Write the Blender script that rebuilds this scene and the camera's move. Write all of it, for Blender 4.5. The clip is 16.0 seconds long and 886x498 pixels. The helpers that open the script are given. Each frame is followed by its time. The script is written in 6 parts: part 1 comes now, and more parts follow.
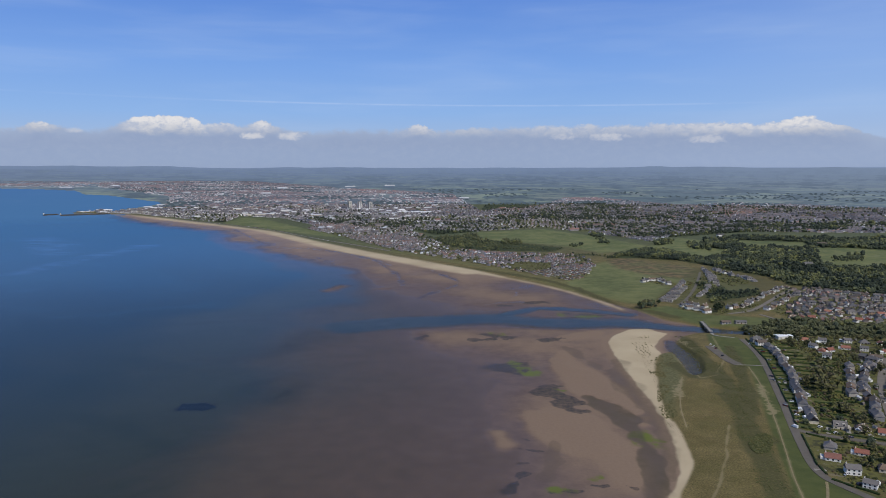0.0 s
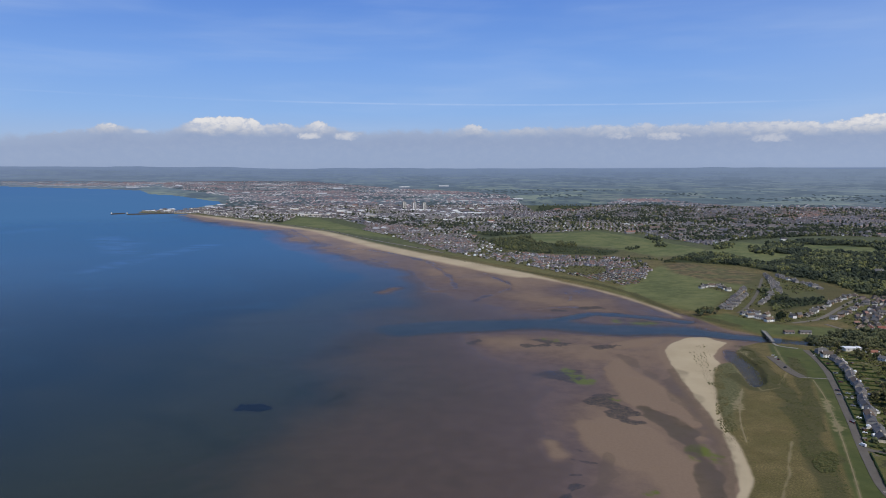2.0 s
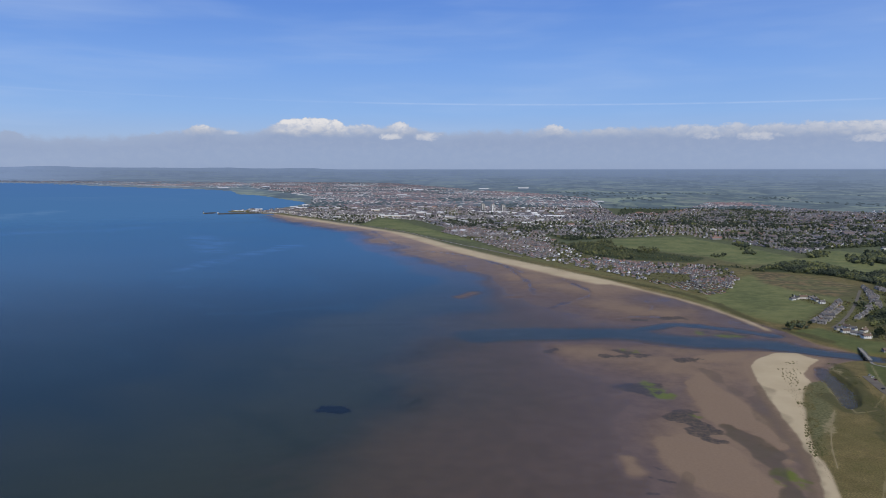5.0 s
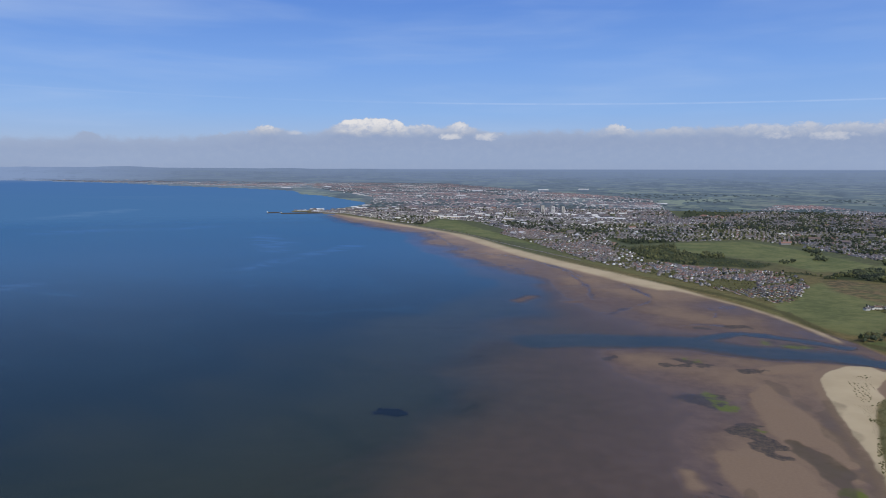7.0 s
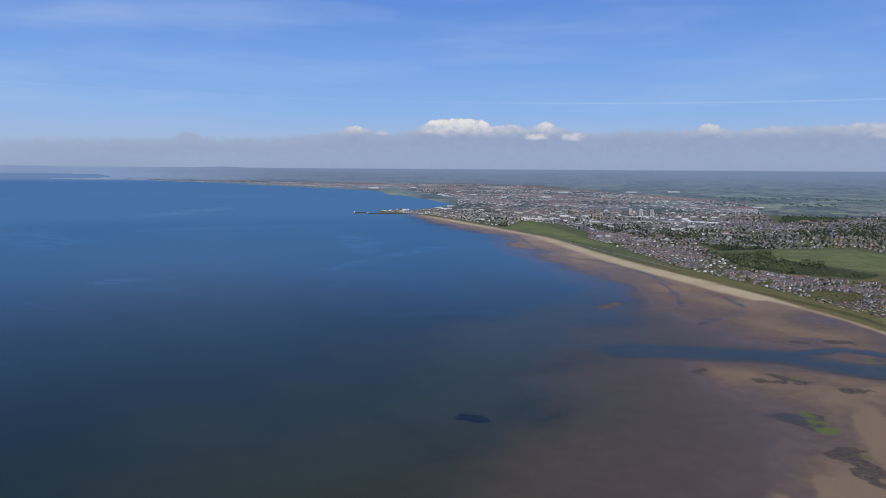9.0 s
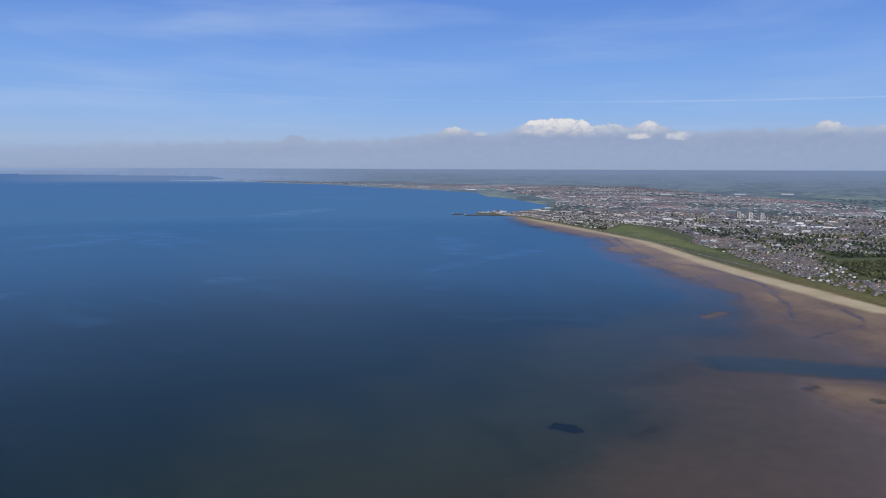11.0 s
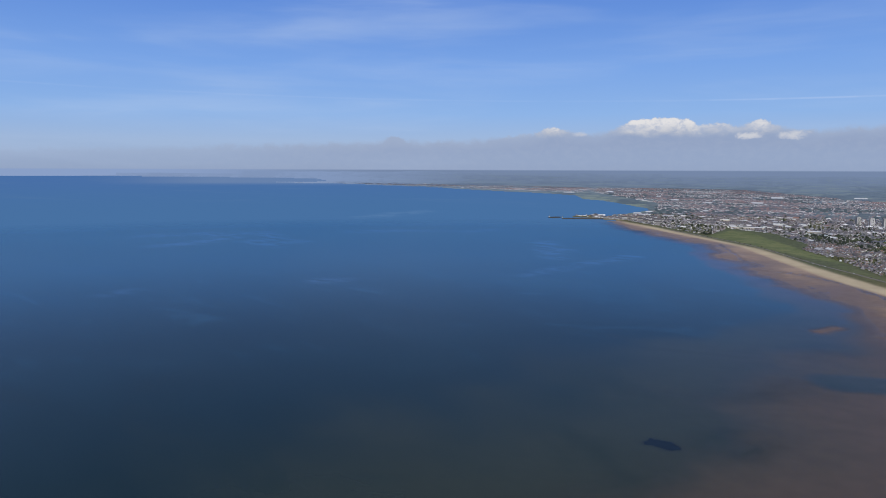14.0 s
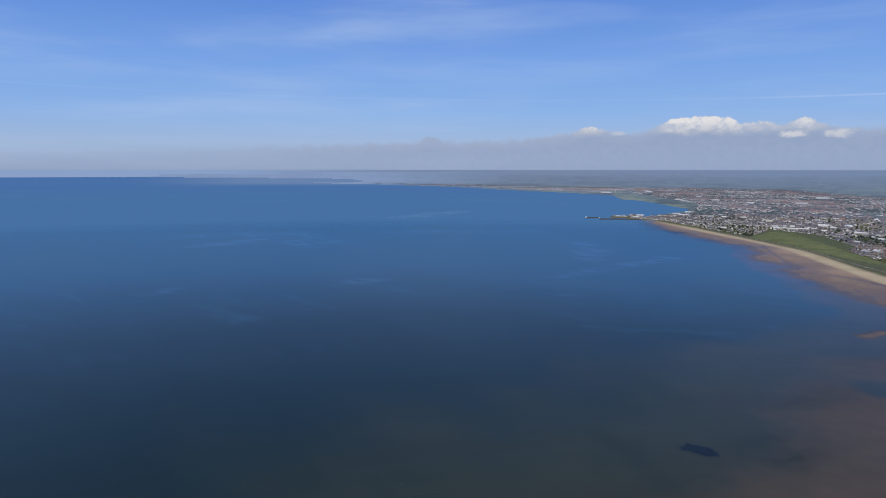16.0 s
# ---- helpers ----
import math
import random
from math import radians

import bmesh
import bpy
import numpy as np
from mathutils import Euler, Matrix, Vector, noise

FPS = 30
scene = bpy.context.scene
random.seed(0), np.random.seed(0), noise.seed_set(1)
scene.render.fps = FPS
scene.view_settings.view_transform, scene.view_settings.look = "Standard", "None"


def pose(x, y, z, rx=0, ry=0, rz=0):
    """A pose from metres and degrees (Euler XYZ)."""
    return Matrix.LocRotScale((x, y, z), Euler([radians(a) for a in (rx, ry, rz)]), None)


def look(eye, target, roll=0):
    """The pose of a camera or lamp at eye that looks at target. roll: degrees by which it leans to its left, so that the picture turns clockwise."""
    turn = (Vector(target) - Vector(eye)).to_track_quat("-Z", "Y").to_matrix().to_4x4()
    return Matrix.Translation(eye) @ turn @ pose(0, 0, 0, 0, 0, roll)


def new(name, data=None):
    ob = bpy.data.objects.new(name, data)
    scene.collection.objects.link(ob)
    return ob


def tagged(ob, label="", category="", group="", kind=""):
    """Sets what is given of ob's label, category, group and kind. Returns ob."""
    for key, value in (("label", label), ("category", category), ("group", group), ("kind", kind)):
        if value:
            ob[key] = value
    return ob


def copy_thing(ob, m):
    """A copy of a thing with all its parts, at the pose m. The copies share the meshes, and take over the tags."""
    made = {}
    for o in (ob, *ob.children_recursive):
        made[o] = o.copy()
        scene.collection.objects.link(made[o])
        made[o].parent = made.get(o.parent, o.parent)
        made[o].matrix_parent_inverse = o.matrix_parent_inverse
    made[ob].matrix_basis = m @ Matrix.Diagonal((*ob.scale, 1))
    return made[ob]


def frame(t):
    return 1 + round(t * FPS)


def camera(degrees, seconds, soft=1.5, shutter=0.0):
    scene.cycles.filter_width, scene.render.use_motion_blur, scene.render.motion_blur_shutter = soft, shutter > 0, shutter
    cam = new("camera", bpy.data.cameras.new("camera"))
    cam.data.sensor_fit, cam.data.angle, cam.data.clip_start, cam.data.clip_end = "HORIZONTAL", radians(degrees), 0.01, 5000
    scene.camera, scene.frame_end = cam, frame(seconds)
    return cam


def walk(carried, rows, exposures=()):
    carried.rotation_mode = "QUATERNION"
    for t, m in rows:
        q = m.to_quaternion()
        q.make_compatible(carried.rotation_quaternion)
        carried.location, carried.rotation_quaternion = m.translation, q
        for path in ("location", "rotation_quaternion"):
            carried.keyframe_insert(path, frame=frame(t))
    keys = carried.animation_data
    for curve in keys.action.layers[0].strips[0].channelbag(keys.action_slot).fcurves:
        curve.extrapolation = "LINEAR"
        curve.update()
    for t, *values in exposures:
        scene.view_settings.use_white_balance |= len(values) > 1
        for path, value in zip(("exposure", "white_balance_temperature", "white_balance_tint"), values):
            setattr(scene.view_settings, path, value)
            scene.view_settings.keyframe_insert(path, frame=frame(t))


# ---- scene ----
# ---- camera and its path ----
cam = camera(64.3, 16.0, soft=0.6)
walk(cam, [
    (0.0, pose(0.0, 0.0, 220.0, 83.53, 0.20, 0.00)),
    (0.5, pose(-0.1, 0.3, 221.8, 83.50, 0.28, 0.85)),
    (1.0, pose(-0.3, 0.6, 223.4, 83.49, 0.31, 1.94)),
    (1.5, pose(-0.4, 0.7, 224.9, 83.51, 0.24, 3.18)),
    (2.0, pose(-0.4, 0.7, 226.3, 83.52, 0.18, 4.35)),
    (2.5, pose(-0.2, 0.4, 227.7, 83.52, 0.13, 5.51)),
    (3.0, pose(-0.0, -0.3, 229.1, 83.52, 0.11, 6.58)),
    (3.5, pose(0.1, -0.9, 230.5, 83.53, 0.07, 7.59)),
    (4.0, pose(0.2, -1.6, 232.0, 83.55, 0.05, 8.60)),
    (6.5, pose(1.0, -4.7, 239.9, 83.56, -0.07, 14.31)),
    (7.0, pose(1.1, -5.3, 241.3, 83.56, -0.13, 15.56)),
    (7.5, pose(0.9, -5.7, 242.7, 83.57, -0.22, 17.05)),
    (8.0, pose(0.7, -6.0, 244.3, 83.59, -0.26, 18.72)),
    (8.5, pose(0.4, -6.2, 246.0, 83.56, -0.38, 20.49)),
    (9.0, pose(0.4, -6.4, 248.0, 83.55, -0.36, 22.40)),
    (9.5, pose(0.8, -6.7, 249.9, 83.54, -0.35, 24.45)),
    (10.0, pose(1.5, -7.3, 251.6, 83.52, -0.35, 26.56)),
    (12.5, pose(5.1, -9.4, 259.4, 83.63, -0.10, 35.32)),
    (13.0, pose(5.7, -9.7, 260.8, 83.59, -0.20, 36.86)),
    (13.5, pose(6.2, -9.8, 262.0, 83.58, -0.24, 37.67)),
    (14.0, pose(6.7, -10.0, 262.9, 83.62, -0.20, 38.17)),
    (14.5, pose(7.1, -10.2, 263.6, 83.64, -0.11, 38.49)),
    (15.0, pose(7.7, -10.5, 264.2, 83.66, -0.10, 39.11)),
    (15.5, pose(8.3, -10.7, 264.7, 83.64, -0.04, 40.25)),
    (16.0, pose(8.8, -11.0, 265.2, 83.62, -0.03, 41.10)),
])

# ---- world, sun ----
SUN_AZ, SUN_EL = 152.0, 47.0     # degrees clockwise from +y, and above the horizon


class Nodes:
    """Short hand for building node trees."""

    def __init__(self, tree, fresh=True):
        self.tree = tree
        if fresh:
            tree.nodes.clear()

    def add(self, kind, inputs=(), **props):
        n = self.tree.nodes.new(kind)
        for k, v in props.items():
            setattr(n, k, v)
        for k, v in (inputs.items() if isinstance(inputs, dict) else enumerate(inputs)):
            self.put(n.inputs[k], v)
        return n

    def put(self, socket, v):
        if v is None:
            return
        if isinstance(v, bpy.types.NodeSocket):
            self.tree.links.new(v, socket)
        elif isinstance(v, (tuple, list)) and len(v) == 3 and socket.type == "RGBA":
            socket.default_value = (*v, 1.0)
        else:
            socket.default_value = v

    def math(self, op, a, b=None, c=None):
        return self.add("ShaderNodeMath", [a, b, c], operation=op).outputs[0]

    def ramp(self, v, lo, hi, a=0.0, b=1.0, smooth=True):
        return self.add("ShaderNodeMapRange", [v, lo, hi, a, b], interpolation_type="SMOOTHSTEP" if smooth else "LINEAR").outputs[0]

    def mix(self, fac, a, b, blend="MIX"):
        n = self.add("ShaderNodeMix", data_type="RGBA", blend_type=blend)
        for i, v in ((0, fac), (6, a), (7, b)):
            self.put(n.inputs[i], v)
        return n.outputs[2]

    def noise(self, vec, scale, detail=4.0, rough=0.55, distortion=0.0, col=False):
        n = self.add("ShaderNodeTexNoise", {"Vector": vec, "Scale": scale, "Detail": detail, "Roughness": rough, "Distortion": distortion})
        return n.outputs[1 if col else 0]

    def scaled(self, vec, s):
        return self.add("ShaderNodeVectorMath", [vec, s], operation="MULTIPLY").outputs[0]

    def attr(self, name, out=2):
        return self.add("ShaderNodeAttribute", attribute_name=name).outputs[out]


def build_world():
    w = bpy.data.worlds.new("sky")
    scene.world = w
    w.use_nodes = True
    g = Nodes(w.node_tree)
    d = g.add("ShaderNodeTexCoord").outputs["Generated"]
    x, y, z = g.add("ShaderNodeSeparateXYZ", [d]).outputs
    az = g.math("MULTIPLY", g.math("ARCTAN2", g.math("MULTIPLY", x, -1.0), y), 57.2958)      # degrees, left of +y
    el = g.math("MULTIPLY", g.math("ARCSINE", z), 57.2958)
    sky = g.add("ShaderNodeTexSky", sky_type="NISHITA", sun_disc=False, sun_elevation=radians(SUN_EL), sun_rotation=radians(SUN_AZ),
                altitude=200.0, air_density=1.0, dust_density=0.4, ozone_density=2.0).outputs[0]
    sky = g.mix(1.0, sky, (0.105, 0.105, 0.105), "MULTIPLY")
    # low clear sky: pale over the horizon, deeper blue upwards
    cr = g.add("ShaderNodeValToRGB", [g.ramp(el, 0.0, 40.0, smooth=False)])
    stops = [(0.0, (0.25, 0.35, 0.56)), (0.055, (0.31, 0.44, 0.70)), (0.11, (0.235, 0.42, 0.79)), (0.2, (0.175, 0.355, 0.79)),
             (0.33, (0.10, 0.245, 0.70)), (0.6, (0.06, 0.165, 0.53)), (1.0, (0.04, 0.115, 0.40))]
    e = cr.color_ramp.elements
    e[0].position, e[0].color = stops[0][0], (*stops[0][1], 1)
    e[1].position, e[1].color = stops[-1][0], (*stops[-1][1], 1)
    for p, c in stops[1:-1]:
        e.new(p).color = (*c, 1)
    sky = g.mix(g.ramp(el, 10.0, 60.0, 0.9, 0.3), sky, cr.outputs[0])
    flat = g.add("ShaderNodeCombineXYZ", [az, el, 0.0]).outputs[0]
    # thin high cirrus in long streaks, thicker towards the left
    v = g.add("ShaderNodeMapping", {"Vector": flat, "Rotation": (0, 0, radians(6)), "Scale": (0.035, 0.22, 1)}).outputs[0]
    n1 = g.noise(v, 1.2, 4.0, 0.5, 0.5)
    v2 = g.add("ShaderNodeMapping", {"Vector": flat, "Rotation": (0, 0, radians(-9)), "Scale": (0.05, 0.4, 1), "Location": (3.3, 1.0, 0)}).outputs[0]
    n2 = g.noise(v2, 1.5, 4.0, 0.5, 0.4)
    streak = g.math("ADD", g.math("MULTIPLY", n1, 0.6), g.math("MULTIPLY", n2, 0.4))
    cirrus = g.ramp(streak, 0.42, 0.78, 0.0, 0.42)
    cirrus = g.math("MULTIPLY", cirrus, g.ramp(az, -25.0, 55.0, 0.6, 1.0))
    cirrus = g.math("ADD", cirrus, g.ramp(az, -8.0, -34.0, 0.0, 0.2))
    sky = g.mix(g.math("MINIMUM", cirrus, 0.6), sky, (0.48, 0.60, 0.82))
    # a long thin contrail
    trail = g.math("SUBTRACT", el, g.math("ADD", g.math("MULTIPLY", az, 0.0125), 5.05))
    line = g.ramp(g.math("ABSOLUTE", trail), 0.0, 0.11, 0.22, 0.0)
    line = g.math("MULTIPLY", line, g.ramp(g.noise(g.scaled(flat, (0.35, 0.8, 1)), 1.0, 3.0), 0.3, 0.6, 0.25, 1.0))
    line = g.math("MULTIPLY", line, g.math("MULTIPLY", g.ramp(az, -27.0, -14.0), g.ramp(az, 13.0, 21.0, 1.0, 0.25)))
    sky = g.mix(line, sky, (0.62, 0.72, 0.92))
    # a bank of stratocumulus: the height of its top and how white its heads are, along the horizon
    def profile(rows, top):
        n = g.add("ShaderNodeValToRGB", [g.ramp(az, -35.0, 80.0, smooth=False)])
        q = n.color_ramp.elements
        rows = sorted(((a + 35.0) / 115.0, v / top) for a, v in rows)
        for el_, (p, v) in zip((q[0], q[1]), (rows[0], rows[-1])):
            el_.position, el_.color = p, (v, v, v, 1)
        for p, v in rows[1:-1]:
            q.new(p).color = (v, v, v, 1)
        return g.math("MULTIPLY", n.outputs[0], top)

    crest = profile([(73, 1.42), (60, 1.8), (49, 2.2), (43.4, 2.4), (42.2, 2.66), (40.6, 2.4), (34.2, 2.6), (31, 2.95), (29.4, 3.5), (28, 3.15), (26, 3.0), (24.6, 3.35), (23.6, 3.8), (21.5, 4.1), (19.4, 3.95), (18.4, 3.4),
                     (16.9, 3.7), (15.6, 3.3), (14.1, 3.9), (13, 3.35), (11.4, 2.95), (8.3, 3.3), (4.2, 3.2), (1.75, 3.55), (0.4, 3.05), (-3, 3.35), (-16, 3.4), (-20, 3.45), (-24, 3.2), (-27, 3.7), (-29.2, 2.95), (-31.6, 2.1)], 5.0)
    whiteness = profile([(80, 0), (43.4, 0), (42.2, 0.75), (40.6, 0.05), (35, 0.05), (33, 0.45), (31, 0.3), (29.3, 0.9), (28, 0.15), (26, 0.05), (24.4, 0.25), (23.3, 0.9), (21.5, 1), (19, 1), (18.1, 0.45), (16.9, 0.5), (15.4, 0.3),
                         (14.1, 0.75), (12.8, 0.2), (11.5, 0.3), (9, 0.02), (4.8, 0.05), (3.2, 0.25), (1.5, 0.7), (0.1, 0.2), (-2.2, 0.45), (-4.4, 0.15), (-8, 0.4), (-16, 0.34), (-22, 0.6), (-27, 0.85), (-32, 0.4)], 1.0)
    billow = g.noise(g.scaled(flat, (0.75, 1.25, 1)), 1.0, 6.0, 0.6, 0.3)
    puff = g.noise(g.scaled(flat, (1.5, 2.2, 1)), 1.0, 5.0, 0.6, 0.4)
    top = g.math("ADD", crest, g.math("ADD", g.math("MULTIPLY", g.math("SUBTRACT", billow, 0.5), 0.7), g.math("MULTIPLY", g.math("SUBTRACT", puff, 0.5), 0.45)))
    under = g.math("SUBTRACT", top, el)
    layer = g.ramp(under, -0.06, g.ramp(whiteness, 0.0, 0.6, 0.5, 0.14))
    tone = g.mix(g.ramp(under, 0.0, 1.2), (0.335, 0.41, 0.575), (0.285, 0.355, 0.525))
    tone = g.mix(g.ramp(puff, 0.35, 0.75, 0.0, 0.22), tone, (0.38, 0.44, 0.57))
    thin = g.ramp(az, 45.0, 66.0, 0.9, 0.5)
    low = g.ramp(el, 0.1, 2.4, 0.6, 1.0)
    sky = g.mix(g.math("MULTIPLY", g.math("MULTIPLY", layer, thin), low), sky, tone)
    # sunlit heads over a flat, dim base
    base = g.math("ADD", g.ramp(az, -25.0, 12.0, 2.25, 2.55), g.math("MULTIPLY", g.math("SUBTRACT", billow, 0.5), 0.9))
    lit = g.math("MULTIPLY", layer, g.ramp(g.math("SUBTRACT", el, base), -0.05, 0.45))
    lumps = g.ramp(g.math("ADD", puff, g.math("MULTIPLY", billow, 0.6)), 0.58, 0.95, 0.35, 1.0)
    lit = g.math("MULTIPLY", lit, g.math("MULTIPLY", g.math("MINIMUM", g.math("MULTIPLY", whiteness, 1.25), 1.0), lumps))
    head = g.mix(g.ramp(g.math("SUBTRACT", el, base), 0.1, 1.1), (0.47, 0.505, 0.59), (0.76, 0.75, 0.765))
    sky = g.mix(lit, sky, head)
    # small loose puffs: azimuth, height, half width, half height, whiteness
    for a, h, wd, ht, white in [(15.0, 2.62, 1.0, 0.3, 0.75), (12.1, 2.6, 1.2, 0.36, 0.65), (-13.0, 2.45, 1.8, 0.35, 0.5), (-9.6, 2.5, 1.2, 0.3, 0.4), (-20.3, 2.2, 1.6, 0.4, 0.45), (27.4, 2.85, 0.7, 0.24, 0.4)]:
        u = g.math("MULTIPLY", g.math("SUBTRACT", az, a), 1.0 / wd)
        up = g.math("MULTIPLY", g.math("SUBTRACT", el, h), 1.0 / ht)
        r = g.math("ADD", g.math("MULTIPLY", u, u), g.math("MULTIPLY", up, up))
        m = g.ramp(g.math("ADD", g.math("SUBTRACT", 1.1, r), g.math("MULTIPLY", g.math("SUBTRACT", puff, 0.5), 2.6)), 0.0, 1.3, 0.0, white)
        sky = g.mix(m, sky, (0.70, 0.695, 0.72))
    # below the level of the sea: distant blue haze
    sky = g.mix(g.ramp(el, -0.04, 0.08, 1.0, 0.0), sky, g.mix(g.ramp(az, 40.0, 62.0), (0.178, 0.242, 0.385), (0.255, 0.35, 0.57)))
    sky = g.mix(g.ramp(el, -6.0, -2.0, 1.0, 0.0), sky, (0.06, 0.08, 0.10))
    g.add("ShaderNodeOutputWorld", [g.add("ShaderNodeBackground", [sky, 1.0]).outputs[0]])


build_world()
sun = new("sun", bpy.data.lights.new("sun", "SUN"))
sun.data.energy, sun.data.angle, sun.data.color = 3.4, radians(0.6), (1.0, 0.94, 0.85)
sun.matrix_world = look((math.sin(radians(SUN_AZ)) * math.cos(radians(SUN_EL)), math.cos(radians(SUN_AZ)) * math.cos(radians(SUN_EL)), math.sin(radians(SUN_EL))), (0, 0, 0))

# ---- plan: true metres from the point below the first camera ----
NEAR_R, RIM = 4000.0, 800.0


def eye_height(az):
    return np.interp(az, [-35, 0, 12, 25, 40, 60, 80], [222, 230, 237, 247, 257, 263, 264])


def lay(p):
    """Plan to world. Past 4 km the land and sea draw together and rise to a rim at 4.8 km, which stands for all the distance."""
    p = np.asarray(p, float)
    r = np.hypot(p[:, 0], p[:, 1]).clip(1.0)
    az = np.degrees(np.arctan2(-p[:, 0], p[:, 1]))
    g = np.where(r > NEAR_R, NEAR_R + RIM * (1 - np.exp(-(r - NEAR_R).clip(0) / RIM)), r)
    s = np.where(abs(az) < 100, g / r, np.minimum(1.0, 4800 / r))
    rise = np.where(abs(az) < 100, eye_height(az) * (1 - s), 0.0)
    return np.stack([p[:, 0] * s, p[:, 1] * s, rise + p[:, 2] * s], 1)


def hash2(i, j, k=0.0):
    v = np.sin(i * 127.1 + j * 311.7 + k * 74.7) * 43758.5453
    return v - np.floor(v)


def vnoise(x, y, size, octaves=4, k=0.0):
    out, amp, tot = 0.0, 1.0, 0.0
    for o in range(octaves):
        u, v = x / size, y / size
        i, j = np.floor(u), np.floor(v)
        fu, fv = u - i, v - j
        fu, fv = fu * fu * (3 - 2 * fu), fv * fv * (3 - 2 * fv)
        n = (hash2(i, j, k + o) * (1 - fu) + hash2(i + 1, j, k + o) * fu) * (1 - fv) + (hash2(i, j + 1, k + o) * (1 - fu) + hash2(i + 1, j + 1, k + o) * fu) * fv
        out, tot = out + amp * n, tot + amp
        amp, size = amp * 0.5, size * 0.5
    return out / tot


def line_distance(x, y, pts):
    best = np.full(x.shape, 1e9)
    for (ax, ay), (bx, by) in zip(pts[:-1], pts[1:]):
        dx, dy = bx - ax, by - ay
        t = (((x - ax) * dx + (y - ay) * dy) / max(dx * dx + dy * dy, 1e-6)).clip(0, 1)
        best = np.minimum(best, (x - ax - t * dx) ** 2 + (y - ay - t * dy) ** 2)
    return np.sqrt(best)


def inside(x, y, pts):
    odd = np.zeros(x.shape, bool)
    for (ax, ay), (bx, by) in zip(pts, pts[1:] + pts[:1]):
        if ay == by:
            continue
        odd ^= ((ay > y) != (by > y)) & (x < (bx - ax) * (y - ay) / (by - ay) + ax)
    return odd


def signed(x, y, pts):
    """Distance to the edge of a closed outline, positive inside."""
    d = line_distance(x, y, pts + pts[:1])
    return np.where(inside(x, y, pts), d, -d)


def soft(v, lo, hi):
    t = ((v - lo) / (hi - lo)).clip(0, 1)
    return t * t * (3 - 2 * t)


def box_of(x, y, pts, pad):
    a = np.array(pts)
    return (x > a[:, 0].min() - pad) & (x < a[:, 0].max() + pad) & (y > a[:, 1].min() - pad) & (y < a[:, 1].max() + pad)


def area_mask(x, y, pts, edge, wobble=0.0, k=0.0):
    out = np.zeros(x.shape)
    m = box_of(x, y, pts, edge * 2 + wobble)
    if m.any():
        d = signed(x[m], y[m], pts)
        if wobble:
            d = d + (vnoise(x[m], y[m], 6 + wobble * 4, 2, k) - 0.5) * 2 * wobble
        out[m] = soft(d, -edge, edge)
    return out


def stroke_mask(x, y, pts, width, fade=0.6, wobble=0.0, k=0.0, ragged=0.0):
    out = np.zeros(x.shape)
    m = box_of(x, y, pts, width * 2 + wobble)
    if m.any():
        d = line_distance(x[m], y[m], pts)
        if wobble:
            d = d + (vnoise(x[m], y[m], 6 + wobble * 4, 2, k) - 0.5) * 2 * wobble
        if ragged:
            d = d + (vnoise(x[m], y[m], ragged, 3, k + 7) - 0.5) * 2.4 * width
        out[m] = 1 - soft(d, width * (1 - fade), width)
    return out


def line_place(x, y, pts):
    """How far along a line the nearest point lies, and the distance from it, positive to the left of its run."""
    best, along_, off, run = np.full(x.shape, 1e9), np.zeros(x.shape), np.zeros(x.shape), 0.0
    for (ax, ay), (bx, by) in zip(pts[:-1], pts[1:]):
        l = math.hypot(bx - ax, by - ay)
        dx, dy = (bx - ax) / l, (by - ay) / l
        t = ((x - ax) * dx + (y - ay) * dy).clip(0, l)
        d = np.hypot(x - ax - t * dx, y - ay - t * dy)
        m = d < best
        best = np.where(m, d, best)
        along_ = np.where(m, run + t, along_)
        off = np.where(m, np.sign(dx * (y - ay) - dy * (x - ax)) * d, off)
        run += l
    return along_, off


def rounded(pts, closed=False, times=2):
    """An outline with its corners cut, so that it bends smoothly."""
    for _ in range(times):
        out = [] if closed else [pts[0]]
        for (ax, ay), (bx, by) in zip(pts, pts[1:] + (pts[:1] if closed else [])):
            out += [(0.75 * ax + 0.25 * bx, 0.75 * ay + 0.25 * by), (0.25 * ax + 0.75 * bx, 0.25 * ay + 0.75 * by)]
        pts = out + ([] if closed else [pts[-1]])
    return pts


SOUTH_SHORE = [(135, 395), (159, 451), (168, 470), (186, 498), (192, 529), (200, 588), (196, 597), (211, 667), (231, 754), (255, 818), (274, 826), (304, 896), (331, 921), (353, 930)]
NORTH_SHORE = [(357, 964), (324, 1005), (311, 1045), (303, 1080), (254, 1176), (228, 1249), (188, 1324), (132, 1409), (74, 1513), (-47, 1677), (-204, 1879), (-389, 2151), (-498, 2339), (-615, 2515), (-858, 2778), (-1033, 2964), (-1234, 3176), (-1448, 3379), (-1575, 3513), (-1728, 3566), (-1893, 3598), (-1940, 3671), (-1928, 3793), (-1784, 3810), (-1763, 3969), (-1802, 4510), (-1930, 4800), (-2112, 5017), (-2496, 5525), (-2852, 5954), (-3085, 6086)]
FAR_SHORE = [(-3657, 7012), (-3956, 7245), (-4640, 7634), (-5177, 7811), (-5863, 8129), (-6659, 8498), (-7462, 8777), (-8229, 8930), (-8763, 9064), (-9525, 9394), (-10330, 9411), (-11583, 9078), (-12684, 9941), (-13049, 11889), (-16907, 14693), (-22540, 14009), (-26500, 11600), (-27200, 12600)]
LAND = rounded(SOUTH_SHORE) + NORTH_SHORE + FAR_SHORE + [(-60000, 60000), (0, 90000), (90000, 90000), (90000, -3000), (400, -3000)]
